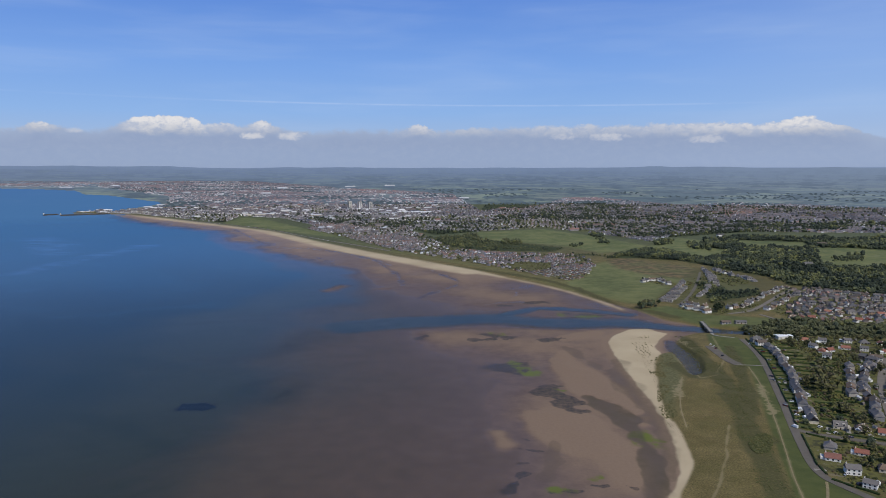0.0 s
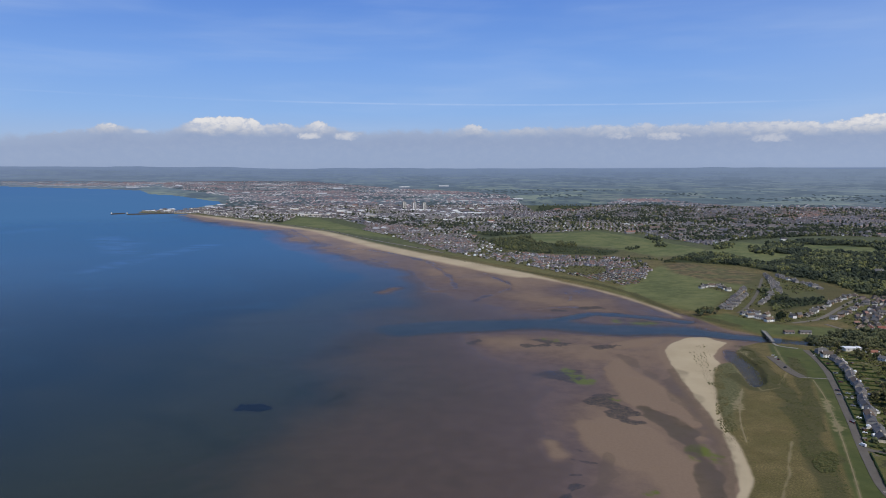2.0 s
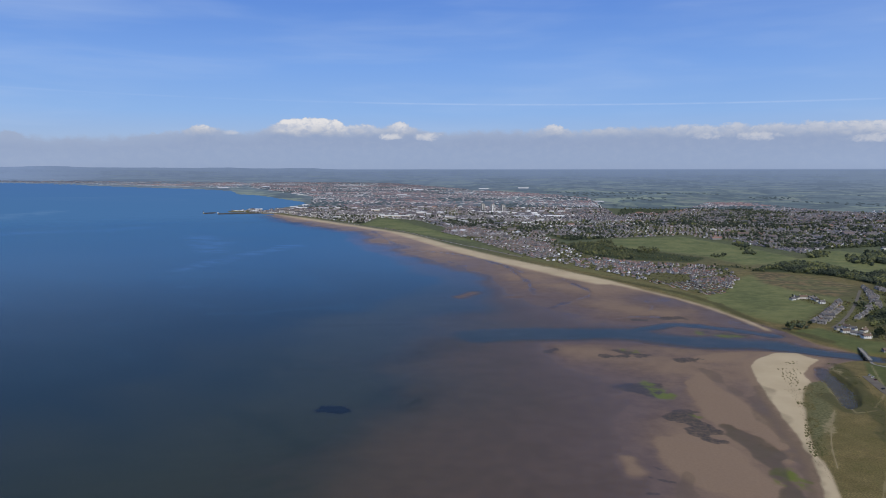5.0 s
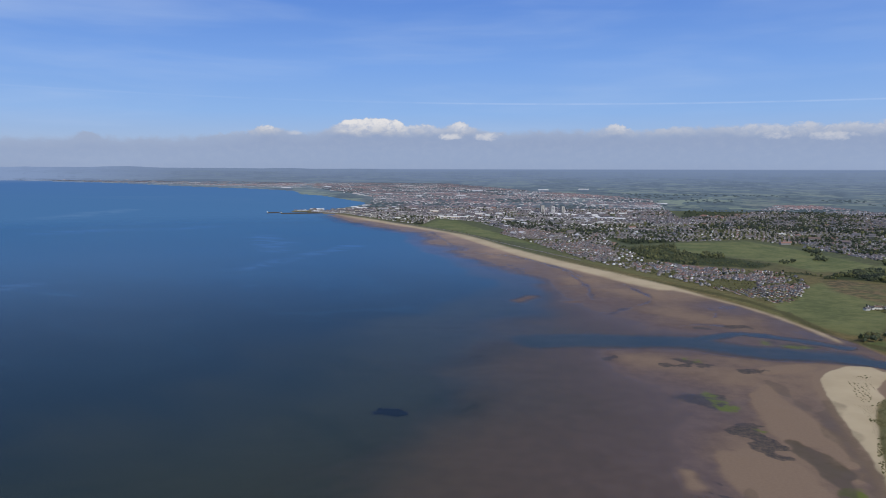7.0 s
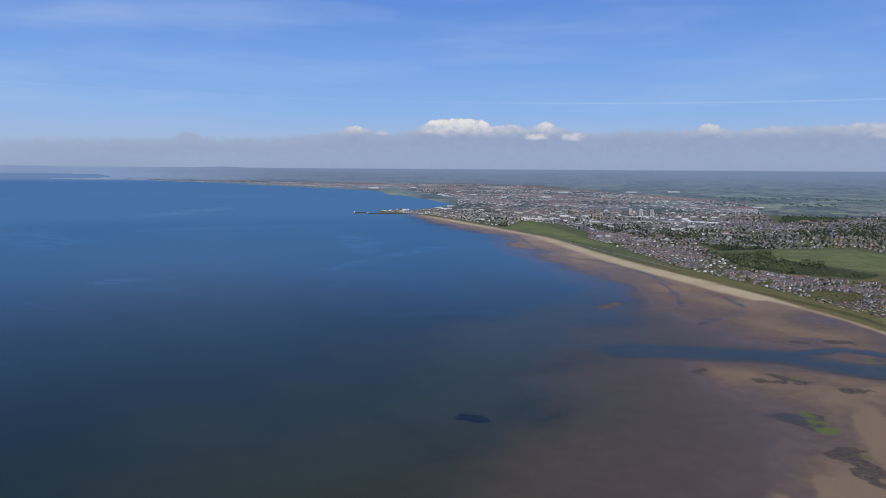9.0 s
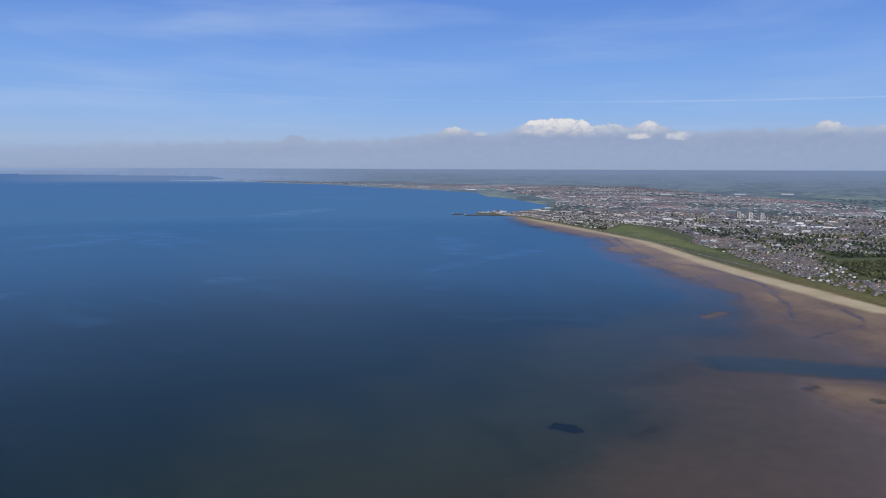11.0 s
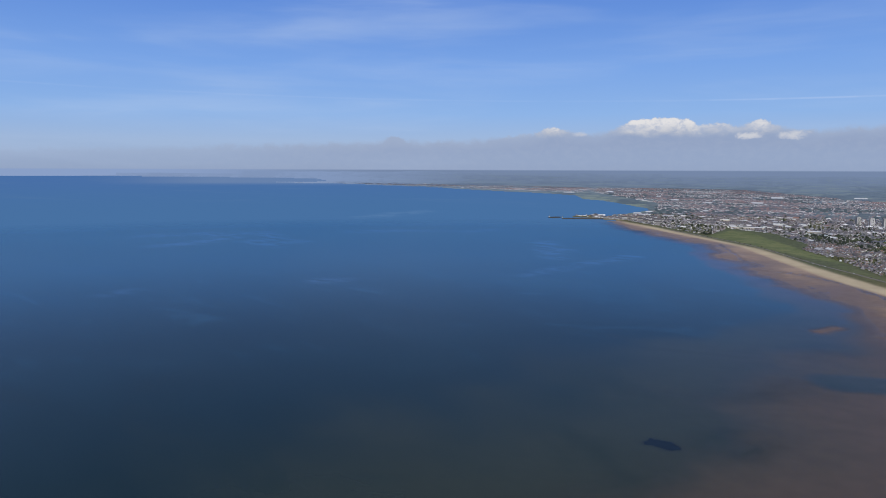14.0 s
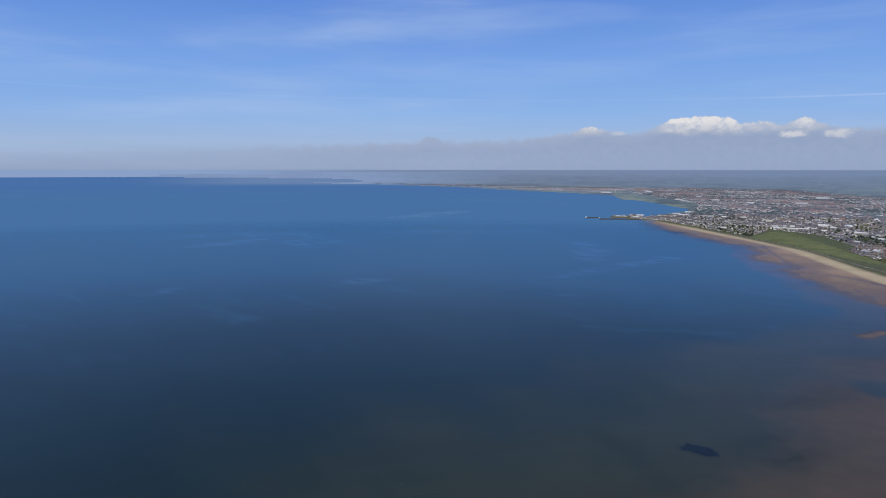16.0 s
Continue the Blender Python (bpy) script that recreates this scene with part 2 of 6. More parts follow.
DRY_SPIT = [(159, 445), (186, 493), (194, 529), (202, 588), (213, 667), (235, 754), (262, 818), (256, 845), (286, 902), (301, 921), (289, 931), (281, 955), (260, 952), (239, 929), (223, 910), (209, 879), (202, 819), (199, 755), (197, 700), (196, 647), (193, 595), (184, 540), (174, 498), (165, 474), (147, 445)]
DRY_NORTH = [(279, 1082), (253, 1168), (224, 1246), (184, 1322), (131, 1402), (74, 1468), (42, 1465), (-31, 1555), (-114, 1668), (-193, 1774), (-282, 1894), (-366, 2023), (-522, 2282), (-686, 2553), (-841, 2723), (-1193, 3070), (-1556, 3469), (-1728, 3566), (-1466, 3421), (-875, 2836), (-627, 2562), (-395, 2186), (-207, 1905), (-47, 1698), (75, 1539), (133, 1424), (190, 1337), (230, 1261), (256, 1187), (281, 1094)]
FLATS = [(-1684, 3476), (-1349, 3146), (-1119, 2818), (-933, 2674), (-786, 2545), (-645, 2230), (-487, 1983), (-355, 1796), (-257, 1632), (-182, 1555), (-102, 1324), (-52, 1157), (13, 1089), (100, 1070), (140, 982), (27, 952), (-19, 926), (10, 829), (42, 687), (22, 606), (33, 530), (5, 452), (-2, 396), (172, 395), (435, 1035), (289, 1126), (141, 1512), (-327, 2201), (-1359, 3501)]
DRY_SPIT = rounded(DRY_SPIT, True)
RIVER = [(477, 919), (417, 919), (391, 930), (355, 944), (310, 962), (270, 987), (240, 995), (174, 989), (134, 997), (95, 1013), (13, 1018), (-69, 997), (-131, 976)]
SIDE_CHANNEL = [(278, 1050), (232, 1077), (183, 1095), (148, 1100), (118, 1074), (81, 1041)]
LAGOON = [(285, 890), (295, 878), (295, 839), (294, 788), (288, 754), (272, 726), (261, 727), (266, 761), (271, 803), (274, 847)]
LAGOON = rounded(LAGOON, True)
CREEKS = [[(-24, 1516), (6, 1434), (17, 1404), (30, 1368), (25, 1327), (6, 1289), (-7, 1265), (-43, 1193)], [(-425, 1994), (-335, 1939), (-243, 1822), (-159, 1684), (-118, 1535), (-98, 1476), (-87, 1392), (-78, 1330)],
          [(-804, 2670), (-650, 2345), (-514, 2028), (-420, 1967), (-317, 1922), (-211, 1804), (-123, 1609)], [(-321, 1772), (-280, 1693), (-240, 1565)], [(126, 1293), (134, 1233), (110, 1179)], [(69, 1130), (99, 1154), (127, 1153)]]
CREEK_SIZE = ((7, 0.56), (6, 0.44), (7, 0.4), (9, 0.36), (5, 0.38), (8, 0.45))
BARS = [[(135, 767), (154, 734), (169, 685)], [(101, 613), (119, 565), (134, 530), (134, 479)], [(46, 568), (47, 542)], [(130, 790), (140, 756)], [(158, 898), (201, 929)], [(-211, 1270), (-192, 1319)], [(171, 668), (174, 627)], [(-125, 1286), (-109, 1286)]]
RUNNELS = [[(142, 661), (155, 627), (161, 588), (161, 546), (157, 503), (149, 461), (134, 415)], [(198, 789), (183, 685), (187, 619), (180, 540), (164, 479)], [(150, 854), (165, 790), (173, 766)], [(89, 553), (82, 509), (73, 484)]]
WEEDS = [[(61, 779), (76, 768), (89, 745)], [(97, 695), (103, 663), (110, 641), (117, 628)], [(109, 677), (123, 650)], [(57, 925), (85, 905)], [(128, 892), (158, 898)], [(-37, 901), (-25, 913)], [(-233, 639), (-228, 636)], [(62, 559), (69, 553)],
         [(60, 536), (75, 531)], [(55, 507), (63, 508)], [(44, 462), (57, 489)], [(104, 470), (114, 469)], [(127, 469), (132, 465)], [(77, 462), (90, 460)], [(33, 891), (62, 896)], [(106, 1129), (163, 1148)], [(168, 1056), (233, 1039)]]
ALGAE = [[(80, 779), (92, 745), (100, 747)], [(115, 682), (118, 682)], [(77, 464), (86, 460)], [(162, 565), (163, 546)], [(106, 479), (111, 483)], [(175, 1048), (223, 1031)], [(64, 925), (79, 925)]]
MOWN = [(347, 914), (379, 883), (360, 775), (314, 633), (283, 540), (266, 478), (272, 467), (296, 432), (272, 394), (212, 395), (240, 469), (263, 540), (294, 633), (331, 742), (322, 760), (331, 860)]
SCRUB = [[(308, 896), (300, 812), (291, 743), (285, 684), (268, 611), (249, 546), (234, 488), (220, 437)], [(347, 838), (302, 684), (275, 604)], [(250, 552), (258, 546)], [(266, 658), (269, 642)], [(258, 765), (266, 719), (291, 754)], [(-137, 1802), (-33, 1646), (80, 1522), (186, 1386), (243, 1272), (271, 1151), (283, 1103), (317, 1066), (343, 1013)]]
DUNE = [(253, 813), (275, 818), (266, 754), (234, 685), (205, 604), (197, 604), (215, 685)]
PATHS = [[(334, 753), (318, 684), (282, 576), (262, 518), (247, 478), (235, 437)], [(250, 719), (230, 667), (215, 619), (206, 577)], [(348, 895), (323, 788), (291, 732)], [(242, 577), (220, 529), (215, 513), (202, 490), (193, 470), (178, 445)], [(268, 788), (267, 713), (288, 722)], [(299, 902), (300, 833)]]
BARE = [[(248, 713), (231, 676), (227, 658)], [(316, 684), (292, 604)], [(302, 890), (303, 861)]]
ROUGH = [(355, 1149), (439, 1319), (547, 1502), (600, 1553), (632, 1405), (646, 1295), (523, 1098), (460, 1035), (384, 1036), (372, 1101)]
MEADOW = [(215, 1323), (318, 1508), (364, 1635), (437, 1664), (528, 1573), (553, 1485), (488, 1351), (404, 1228), (372, 1174), (310, 1102), (259, 1203)]
MOOR = [(364, 1665), (445, 1695), (560, 1527), (492, 1379), (439, 1387), (390, 1481)]
MEADOW, MOOR, DUNE = rounded(MEADOW, True, 1), rounded(MOOR, True, 1), rounded(DUNE, True, 1)
GREENS = [[(117, 2398), (356, 2522), (444, 2344), (575, 1978), (514, 1844), (402, 1810), (342, 1971), (227, 2081), (114, 2151)], [(292, 1071), (354, 1101), (384, 1036), (449, 1011), (499, 995), (420, 943), (360, 968), (330, 1025)],
          [(-896, 2866), (-909, 3196), (-816, 3155), (-576, 2711), (-294, 2218), (-418, 2316), (-627, 2562)], [(-329, 2219), (-128, 1876), (72, 1604), (199, 1400), (250, 1310), (280, 1166), (262, 1171), (191, 1344), (76, 1548), (-125, 1826), (-314, 2116)],
          [(555, 1936), (730, 2182), (783, 2111), (724, 1931), (754, 1850), (679, 1732), (620, 1723), (591, 1829)], [(1016, 1908), (1099, 1905), (1200, 1824), (984, 1491), (943, 1544), (850, 1512), (874, 1622)], [(882, 2124), (1051, 2053), (1008, 1908), (832, 1927)],
          [(-187, 5279), (163, 5684), (192, 5247), (-95, 4897)], [(556, 1461), (587, 1406), (565, 1254), (503, 1226), (526, 1350)]]
TOWNS = [[(-492, 2556), (-340, 2294), (-246, 2113), (-128, 1876), (72, 1613), (246, 1349), (282, 1391), (349, 1597), (347, 1753), (111, 1819), (24, 1925), (-25, 2191), (-186, 2748), (-508, 2819)],
         [(-1572, 3603), (-1263, 3252), (-905, 2896), (-955, 3313), (-719, 3151), (-488, 2707), (-174, 2567), (119, 2441), (366, 2594), (479, 2427), (614, 2084), (766, 2292), (998, 2406), (1465, 2325), (2448, 3656), (1829, 4431), (1372, 4122), (1140, 5167), (895, 5187), (588, 4175), (192, 3643), (77, 6067), (-1167, 7935), (-3030, 11369), (-4489, 11624), (-5057, 10490), (-4069, 8299), (-2193, 5665), (-1714, 4332)],
         [(496, 1068), (624, 1271), (680, 1222), (743, 1167), (656, 939), (605, 947), (503, 1002)], [(395, 895), (453, 900), (560, 874), (551, 785), (335, 436), (285, 450), (271, 487), (292, 563), (327, 666), (365, 787)],
         [(380, 1367), (435, 1395), (438, 1299), (506, 1386), (559, 1485), (607, 1348), (532, 1272), (526, 1350), (462, 1173), (416, 1148), (365, 1134), (363, 1174), (415, 1263)], [(384, 1124), (412, 1087), (529, 1171), (486, 1055), (406, 1028), (362, 1070)],
         [(-1856, 3485), (-1541, 3468), (-1249, 3214), (-1742, 4542), (-1848, 4624), (-1788, 4028), (-1968, 3873)]]
WOODS = [[(454, 1785), (582, 1735), (590, 1535), (643, 1405), (646, 1295), (690, 1222), (766, 1156), (1462, 2228), (1227, 2129), (986, 2245), (804, 2144), (625, 1962)], [(399, 940), (441, 974), (512, 987), (619, 930), (583, 874), (486, 893), (400, 898)],
         [(-34, 2191), (105, 2357), (194, 2082), (335, 1929), (290, 1838), (113, 1856), (24, 1953)], [(-513, 2848), (-186, 2748), (-27, 2321), (129, 2440), (147, 2790), (-202, 2989), (-566, 3143)], [(474, 2614), (638, 2167), (1055, 2404), (1376, 2391), (1566, 2726), (1093, 2639), (603, 2827)],
         [(185, 3504), (562, 3993), (833, 4824), (484, 5222), (276, 4545)], [(476, 1318), (563, 1272), (550, 1197), (434, 1123)], [(391, 1696), (475, 1808), (574, 1949), (667, 2066), (647, 1933), (590, 1805), (619, 1701), (693, 1699), (659, 1552), (591, 1553), (554, 1650), (473, 1694)], [(289, 1789), (361, 1752), (435, 1706), (368, 1787)]]
NO_TREES = GREENS
CLUMPS = [[(485, 2342), (533, 2320), (492, 2138), (447, 2157)], [(374, 2076), (408, 2044), (384, 1941), (352, 1956)], [(471, 2122), (497, 2088), (479, 2026), (453, 2042)], [(706, 2049), (753, 1987), (702, 1839), (669, 1905)], [(627, 2100), (710, 2147), (660, 2020), (594, 1963)], [(937, 1692), (1043, 1733), (981, 1629), (899, 1611)], [(181, 2132), (239, 2113), (227, 2004), (172, 2021)], [(311, 1107), (341, 1125), (336, 1088), (309, 1084)]]
RED_ROOFS = [[(760, 5405), (1257, 5701), (1080, 4640), (709, 4104), (580, 4241)], [(1549, 4048), (1876, 4217), (1529, 3342), (1271, 3196)], [(174, 6058), (381, 6465), (297, 5238)], [(305, 1754), (350, 1697), (299, 1508), (232, 1429), (246, 1599)], [(291, 3789), (848, 4910), (814, 4505), (328, 3541)]]


SAND_BANKS = [rounded(p, True) for p in ([(120, 800), (150, 847), (153, 789), (167, 741), (178, 705), (169, 656), (148, 650), (122, 671)], [(66, 629), (100, 618), (127, 619), (139, 593), (140, 562), (140, 529), (97, 518), (74, 555)], [(154, 645), (172, 643), (174, 613), (164, 604)], [(167, 589), (182, 610), (182, 593), (172, 580)])]
SLICKS = [[(-2763, 2735), (-2742, 2939), (-2895, 3308), (-2906, 3544)], [(-2148, 2124), (-2037, 2289), (-1773, 2429), (-1764, 2588)], [(-2237, 1278), (-2248, 1412), (-2319, 1626)], [(-2575, 1672), (-2384, 1634), (-2428, 1758)],
          [(-2161, 1612), (-1955, 1527)], [(-2396, 1817), (-2015, 1650)], [(-2663, 1408), (-2589, 1530)], [(-919, 1501), (-902, 1646), (-908, 1789), (-870, 1933), (-871, 2039)], [(-1326, 2285), (-1022, 1865)], [(-1246, 1116), (-1191, 1193)], [(-1441, 705), (-1457, 762)]]
MURK = [((-133, 854), (-111, 650), (-88, 494))]
SEAFRONT_ROW = [(391, 868), (391, 827), (379, 768), (362, 715), (347, 671), (332, 630), (318, 592), (314, 573)]
THICKET = rounded([(238, 532), (254, 556), (268, 556), (258, 532), (247, 515), (236, 515)], True)


def ground_fields(x, y):
    """Height of the bare ground and the cover that lies on it, as masks."""
    land = np.full(x.shape, -1.0)
    m = np.ones(x.shape, bool)
    land[m] = signed(x[m], y[m], LAND)
    river = stroke_mask(x, y, RIVER[:6], 26, 0.7, 6) * 1.0
    river = np.maximum(river, stroke_mask(x, y, RIVER[5:], 48, 0.8, 14, 2))
    river = np.maximum(river, stroke_mask(x, y, SIDE_CHANNEL, 17, 0.8, 5, 3))
    lagoon = area_mask(x, y, LAGOON, 4, 2.5)
    flat = np.where(box_of(x, y, FLATS, 4000), signed(x, y, FLATS), -3000.0)
    n1, n2, n3 = vnoise(x, y, 130, 4, 11), vnoise(x, y, 34, 4, 12), vnoise(x, y, 480, 3, 13)
    north = soft(y, 950, 1700)
    w = flat + (n1 - 0.5) * 90 + (n2 - 0.5) * 22
    sand = np.where(w > 0, 0.42 * (1 - np.exp(-w.clip(0) / 90)), -(0.0045 + 0.026 * north) * (-w).clip(0, 400) - (5.5 + 3 * north) * soft(-w, 120 - 100 * north, 700 - 300 * north))
    sand = sand + ((n2 - 0.5) * 0.12 + (n1 - 0.5) * 0.5) * soft(w, -60, 20)
    mud = np.zeros(x.shape)
    for pts, wd in zip(BARS, (24, 26, 15, 16, 20, 30, 16, 22)):
        bank = stroke_mask(x, y, pts, wd, 0.9, 7)
        sand = np.where((bank > 0.02) & (pts[0][1] > 1200), np.maximum(sand + 0.45 * bank, sand * (1 - bank) + 0.16 * bank), sand + 0.45 * bank)
    for pts in SAND_BANKS:
        sand += 0.3 * area_mask(x, y, pts, 5, 4)
    for pts, wd, deep in zip(RUNNELS, (11, 11, 9, 7), (1.0, 0.5, 0.45, 0.4)):
        runnel = stroke_mask(x, y, rounded(pts), wd, 0.42, 6, 4, 30) * deep
        mud = np.maximum(mud, runnel)
        sand = sand * (1 - 0.6 * runnel) + 0.1 * runnel
    for i, (pts, (wd, deep)) in enumerate(zip(CREEKS, CREEK_SIZE)):
        sand -= deep * stroke_mask(x, y, rounded(pts), wd, 0.95, 5, i, 26)
    sand = sand * (1 - river) + river * (-2.4 + 1.3 * n2)
    dry = np.maximum(area_mask(x, y, DRY_SPIT, 1.3, 2.0), area_mask(x, y, DRY_NORTH, 9, 3.5)) * (1 - river)
    sand = sand + 0.9 * np.maximum(area_mask(x, y, DRY_SPIT, 14), area_mask(x, y, DRY_NORTH, 12)) * (1 - river)
    hill = 1.6 + 2.2 * soft(land, 0, 40) + (n2 - 0.5) * 1.6 * soft(land, 4, 30)
    edge = soft(land, -3, 5)
    height = (hill * (1 - river) + river * -1.5) * edge + sand * (1 - edge)
    height = height * (1 - lagoon) - lagoon * 0.8
    weed = np.zeros(x.shape)
    for i, (pts, wd) in enumerate(zip(WEEDS, (19, 16, 12, 11, 10, 7, 12, 3.5, 3, 2.5, 5, 3.5, 3, 5, 9, 15, 12))):
        weed = np.maximum(weed, stroke_mask(x, y, pts, wd, 0.5, wd * 0.5, i, 6 + wd * 0.8) * 0.88)
    algae = np.zeros(x.shape)
    for i, (pts, wd) in enumerate(zip(ALGAE, (11, 6, 7, 14, 4, 14, 9))):
        algae = np.maximum(algae, stroke_mask(x, y, pts, wd, 0.8, wd * 0.4, i + 30, 5 + wd * 0.7))
    blur = 1.6 + 0.0065 * (np.hypot(x, y) - 700).clip(0)
    on = soft((land + (n2 - 0.5) * 4) / blur, -1.0, 1.0)
    grass = on * np.maximum(area_mask(x, y, MOWN, 2.5), 0)
    for i, pts in enumerate(GREENS):
        grass = np.maximum(grass, area_mask(x, y, pts, 6, 4) * (0.4 if i == 3 else 1.0))
    meadow = area_mask(x, y, MEADOW, 8, 5)
    grass = np.maximum(grass, meadow * 0.9)
    moor = area_mask(x, y, MOOR, 14, 12)
    scrub = np.zeros(x.shape)
    for i, (pts, wd) in enumerate(zip(SCRUB, (13, 9, 13, 8, 12, 9))):
        scrub = np.maximum(scrub, stroke_mask(x, y, pts, wd, 0.5, 4, i + 50))
    scrub = np.maximum(scrub, 0.75 * area_mask(x, y, ROUGH, 12, 8))
    scrub = np.maximum(scrub, area_mask(x, y, THICKET, 5, 4))
    path = np.zeros(x.shape)
    for i, pts in enumerate(PATHS):
        path = np.maximum(path, stroke_mask(x, y, pts, 1.7, 0.9, 1.0, i + 60) * 0.5)
    for pts in BARE:
        path = np.maximum(path, stroke_mask(x, y, pts, 5, 0.95, 2.5, 70, 3) * 0.7)
    town = np.zeros(x.shape)
    for pts in TOWNS:
        town = np.maximum(town, area_mask(x, y, pts, 8))
    # garden plots of the suburb: lawns in narrow strips at right angles to the seafront
    m = box_of(x, y, TOWNS[3], 0)
    if m.any():
        run, off = line_place(x[m], y[m], SEAFRONT_ROW)
        cell = np.floor(run / 7.7 + 0.15 * np.sin(off / 9))
        part_ = np.floor((off + 200) / 17 + 0.9 * hash2(cell, cell * 0, 5))
        lawn = (hash2(cell, part_, 6) > np.where(off < -6, 0.22, 0.52)) * soft(np.abs((run / 7.7) % 1 - 0.5), 0.5, 0.36) * (off < 110) * (y[m] > 572)
        lawn = lawn * area_mask(x[m], y[m], TOWNS[3], 3)
        grass[m] = np.maximum(grass[m], lawn * on[m])
        town[m] *= 1 - lawn
    wood = np.zeros(x.shape)
    for pts in WOODS:
        wood = np.maximum(wood, area_mask(x, y, pts, 10, 8))
    wood *= 1 - grass
    dune = area_mask(x, y, DUNE, 6, 4)
    return height, np.stack([dry, weed * (1 - on), algae, on], 1), np.stack([grass, moor, scrub, path], 1), np.stack([town * on, wood, dune, mud], 1)


# ---- meshes from arrays ----
def mesh_from(name, verts, faces, mats=(), index=None, smooth=False):
    """A mesh from numpy arrays of corners and of triangles or quads."""
    me = bpy.data.meshes.new(name)
    verts, faces = np.asarray(verts, np.float32), np.asarray(faces, np.int32)
    n, k = faces.shape
    me.vertices.add(len(verts))
    me.vertices.foreach_set("co", verts.ravel())
    me.loops.add(n * k)
    me.loops.foreach_set("vertex_index", faces.ravel())
    me.polygons.add(n)
    me.polygons.foreach_set("loop_start", np.arange(0, n * k, k, dtype=np.int32))
    me.polygons.foreach_set("loop_total", np.full(n, k, np.int32))
    if index is not None:
        me.polygons.foreach_set("material_index", np.asarray(index, np.int32))
    me.polygons.foreach_set("use_smooth", np.full(n, smooth))
    for m in mats:
        me.materials.append(m)
    me.update(calc_edges=True)
    return me


def grid_faces(rows, cols):
    i = np.arange(rows - 1)[:, None] * cols + np.arange(cols - 1)[None, :]
    return np.stack([i, i + 1, i + cols + 1, i + cols], -1).reshape(-1, 4)


def set_attr(me, name, values, kind="FLOAT_COLOR"):
    a = me.attributes.new(name, kind, "POINT")
    key = {"FLOAT_COLOR": "color", "FLOAT": "value", "FLOAT_VECTOR": "vector"}[kind]
    a.data.foreach_set(key, np.asarray(values, np.float32).ravel())


# ---- materials ----
def material(name):
    m = bpy.data.materials.new(name)
    m.use_nodes = True
    return m, Nodes(m.node_tree)


def finish(g, shader):
    g.add("ShaderNodeOutputMaterial", [shader])


def principled(g, color, rough=0.8, normal=None, spec=0.5, metal=0.0, ior=None):
    n = g.add("ShaderNodeBsdfPrincipled", {"Base Color": color, "Roughness": rough, "Specular IOR Level": spec, "Metallic": metal})
    if normal is not None:
        g.put(n.inputs["Normal"], normal)
    if ior:
        n.inputs["IOR"].default_value = ior
    return n.outputs[0]


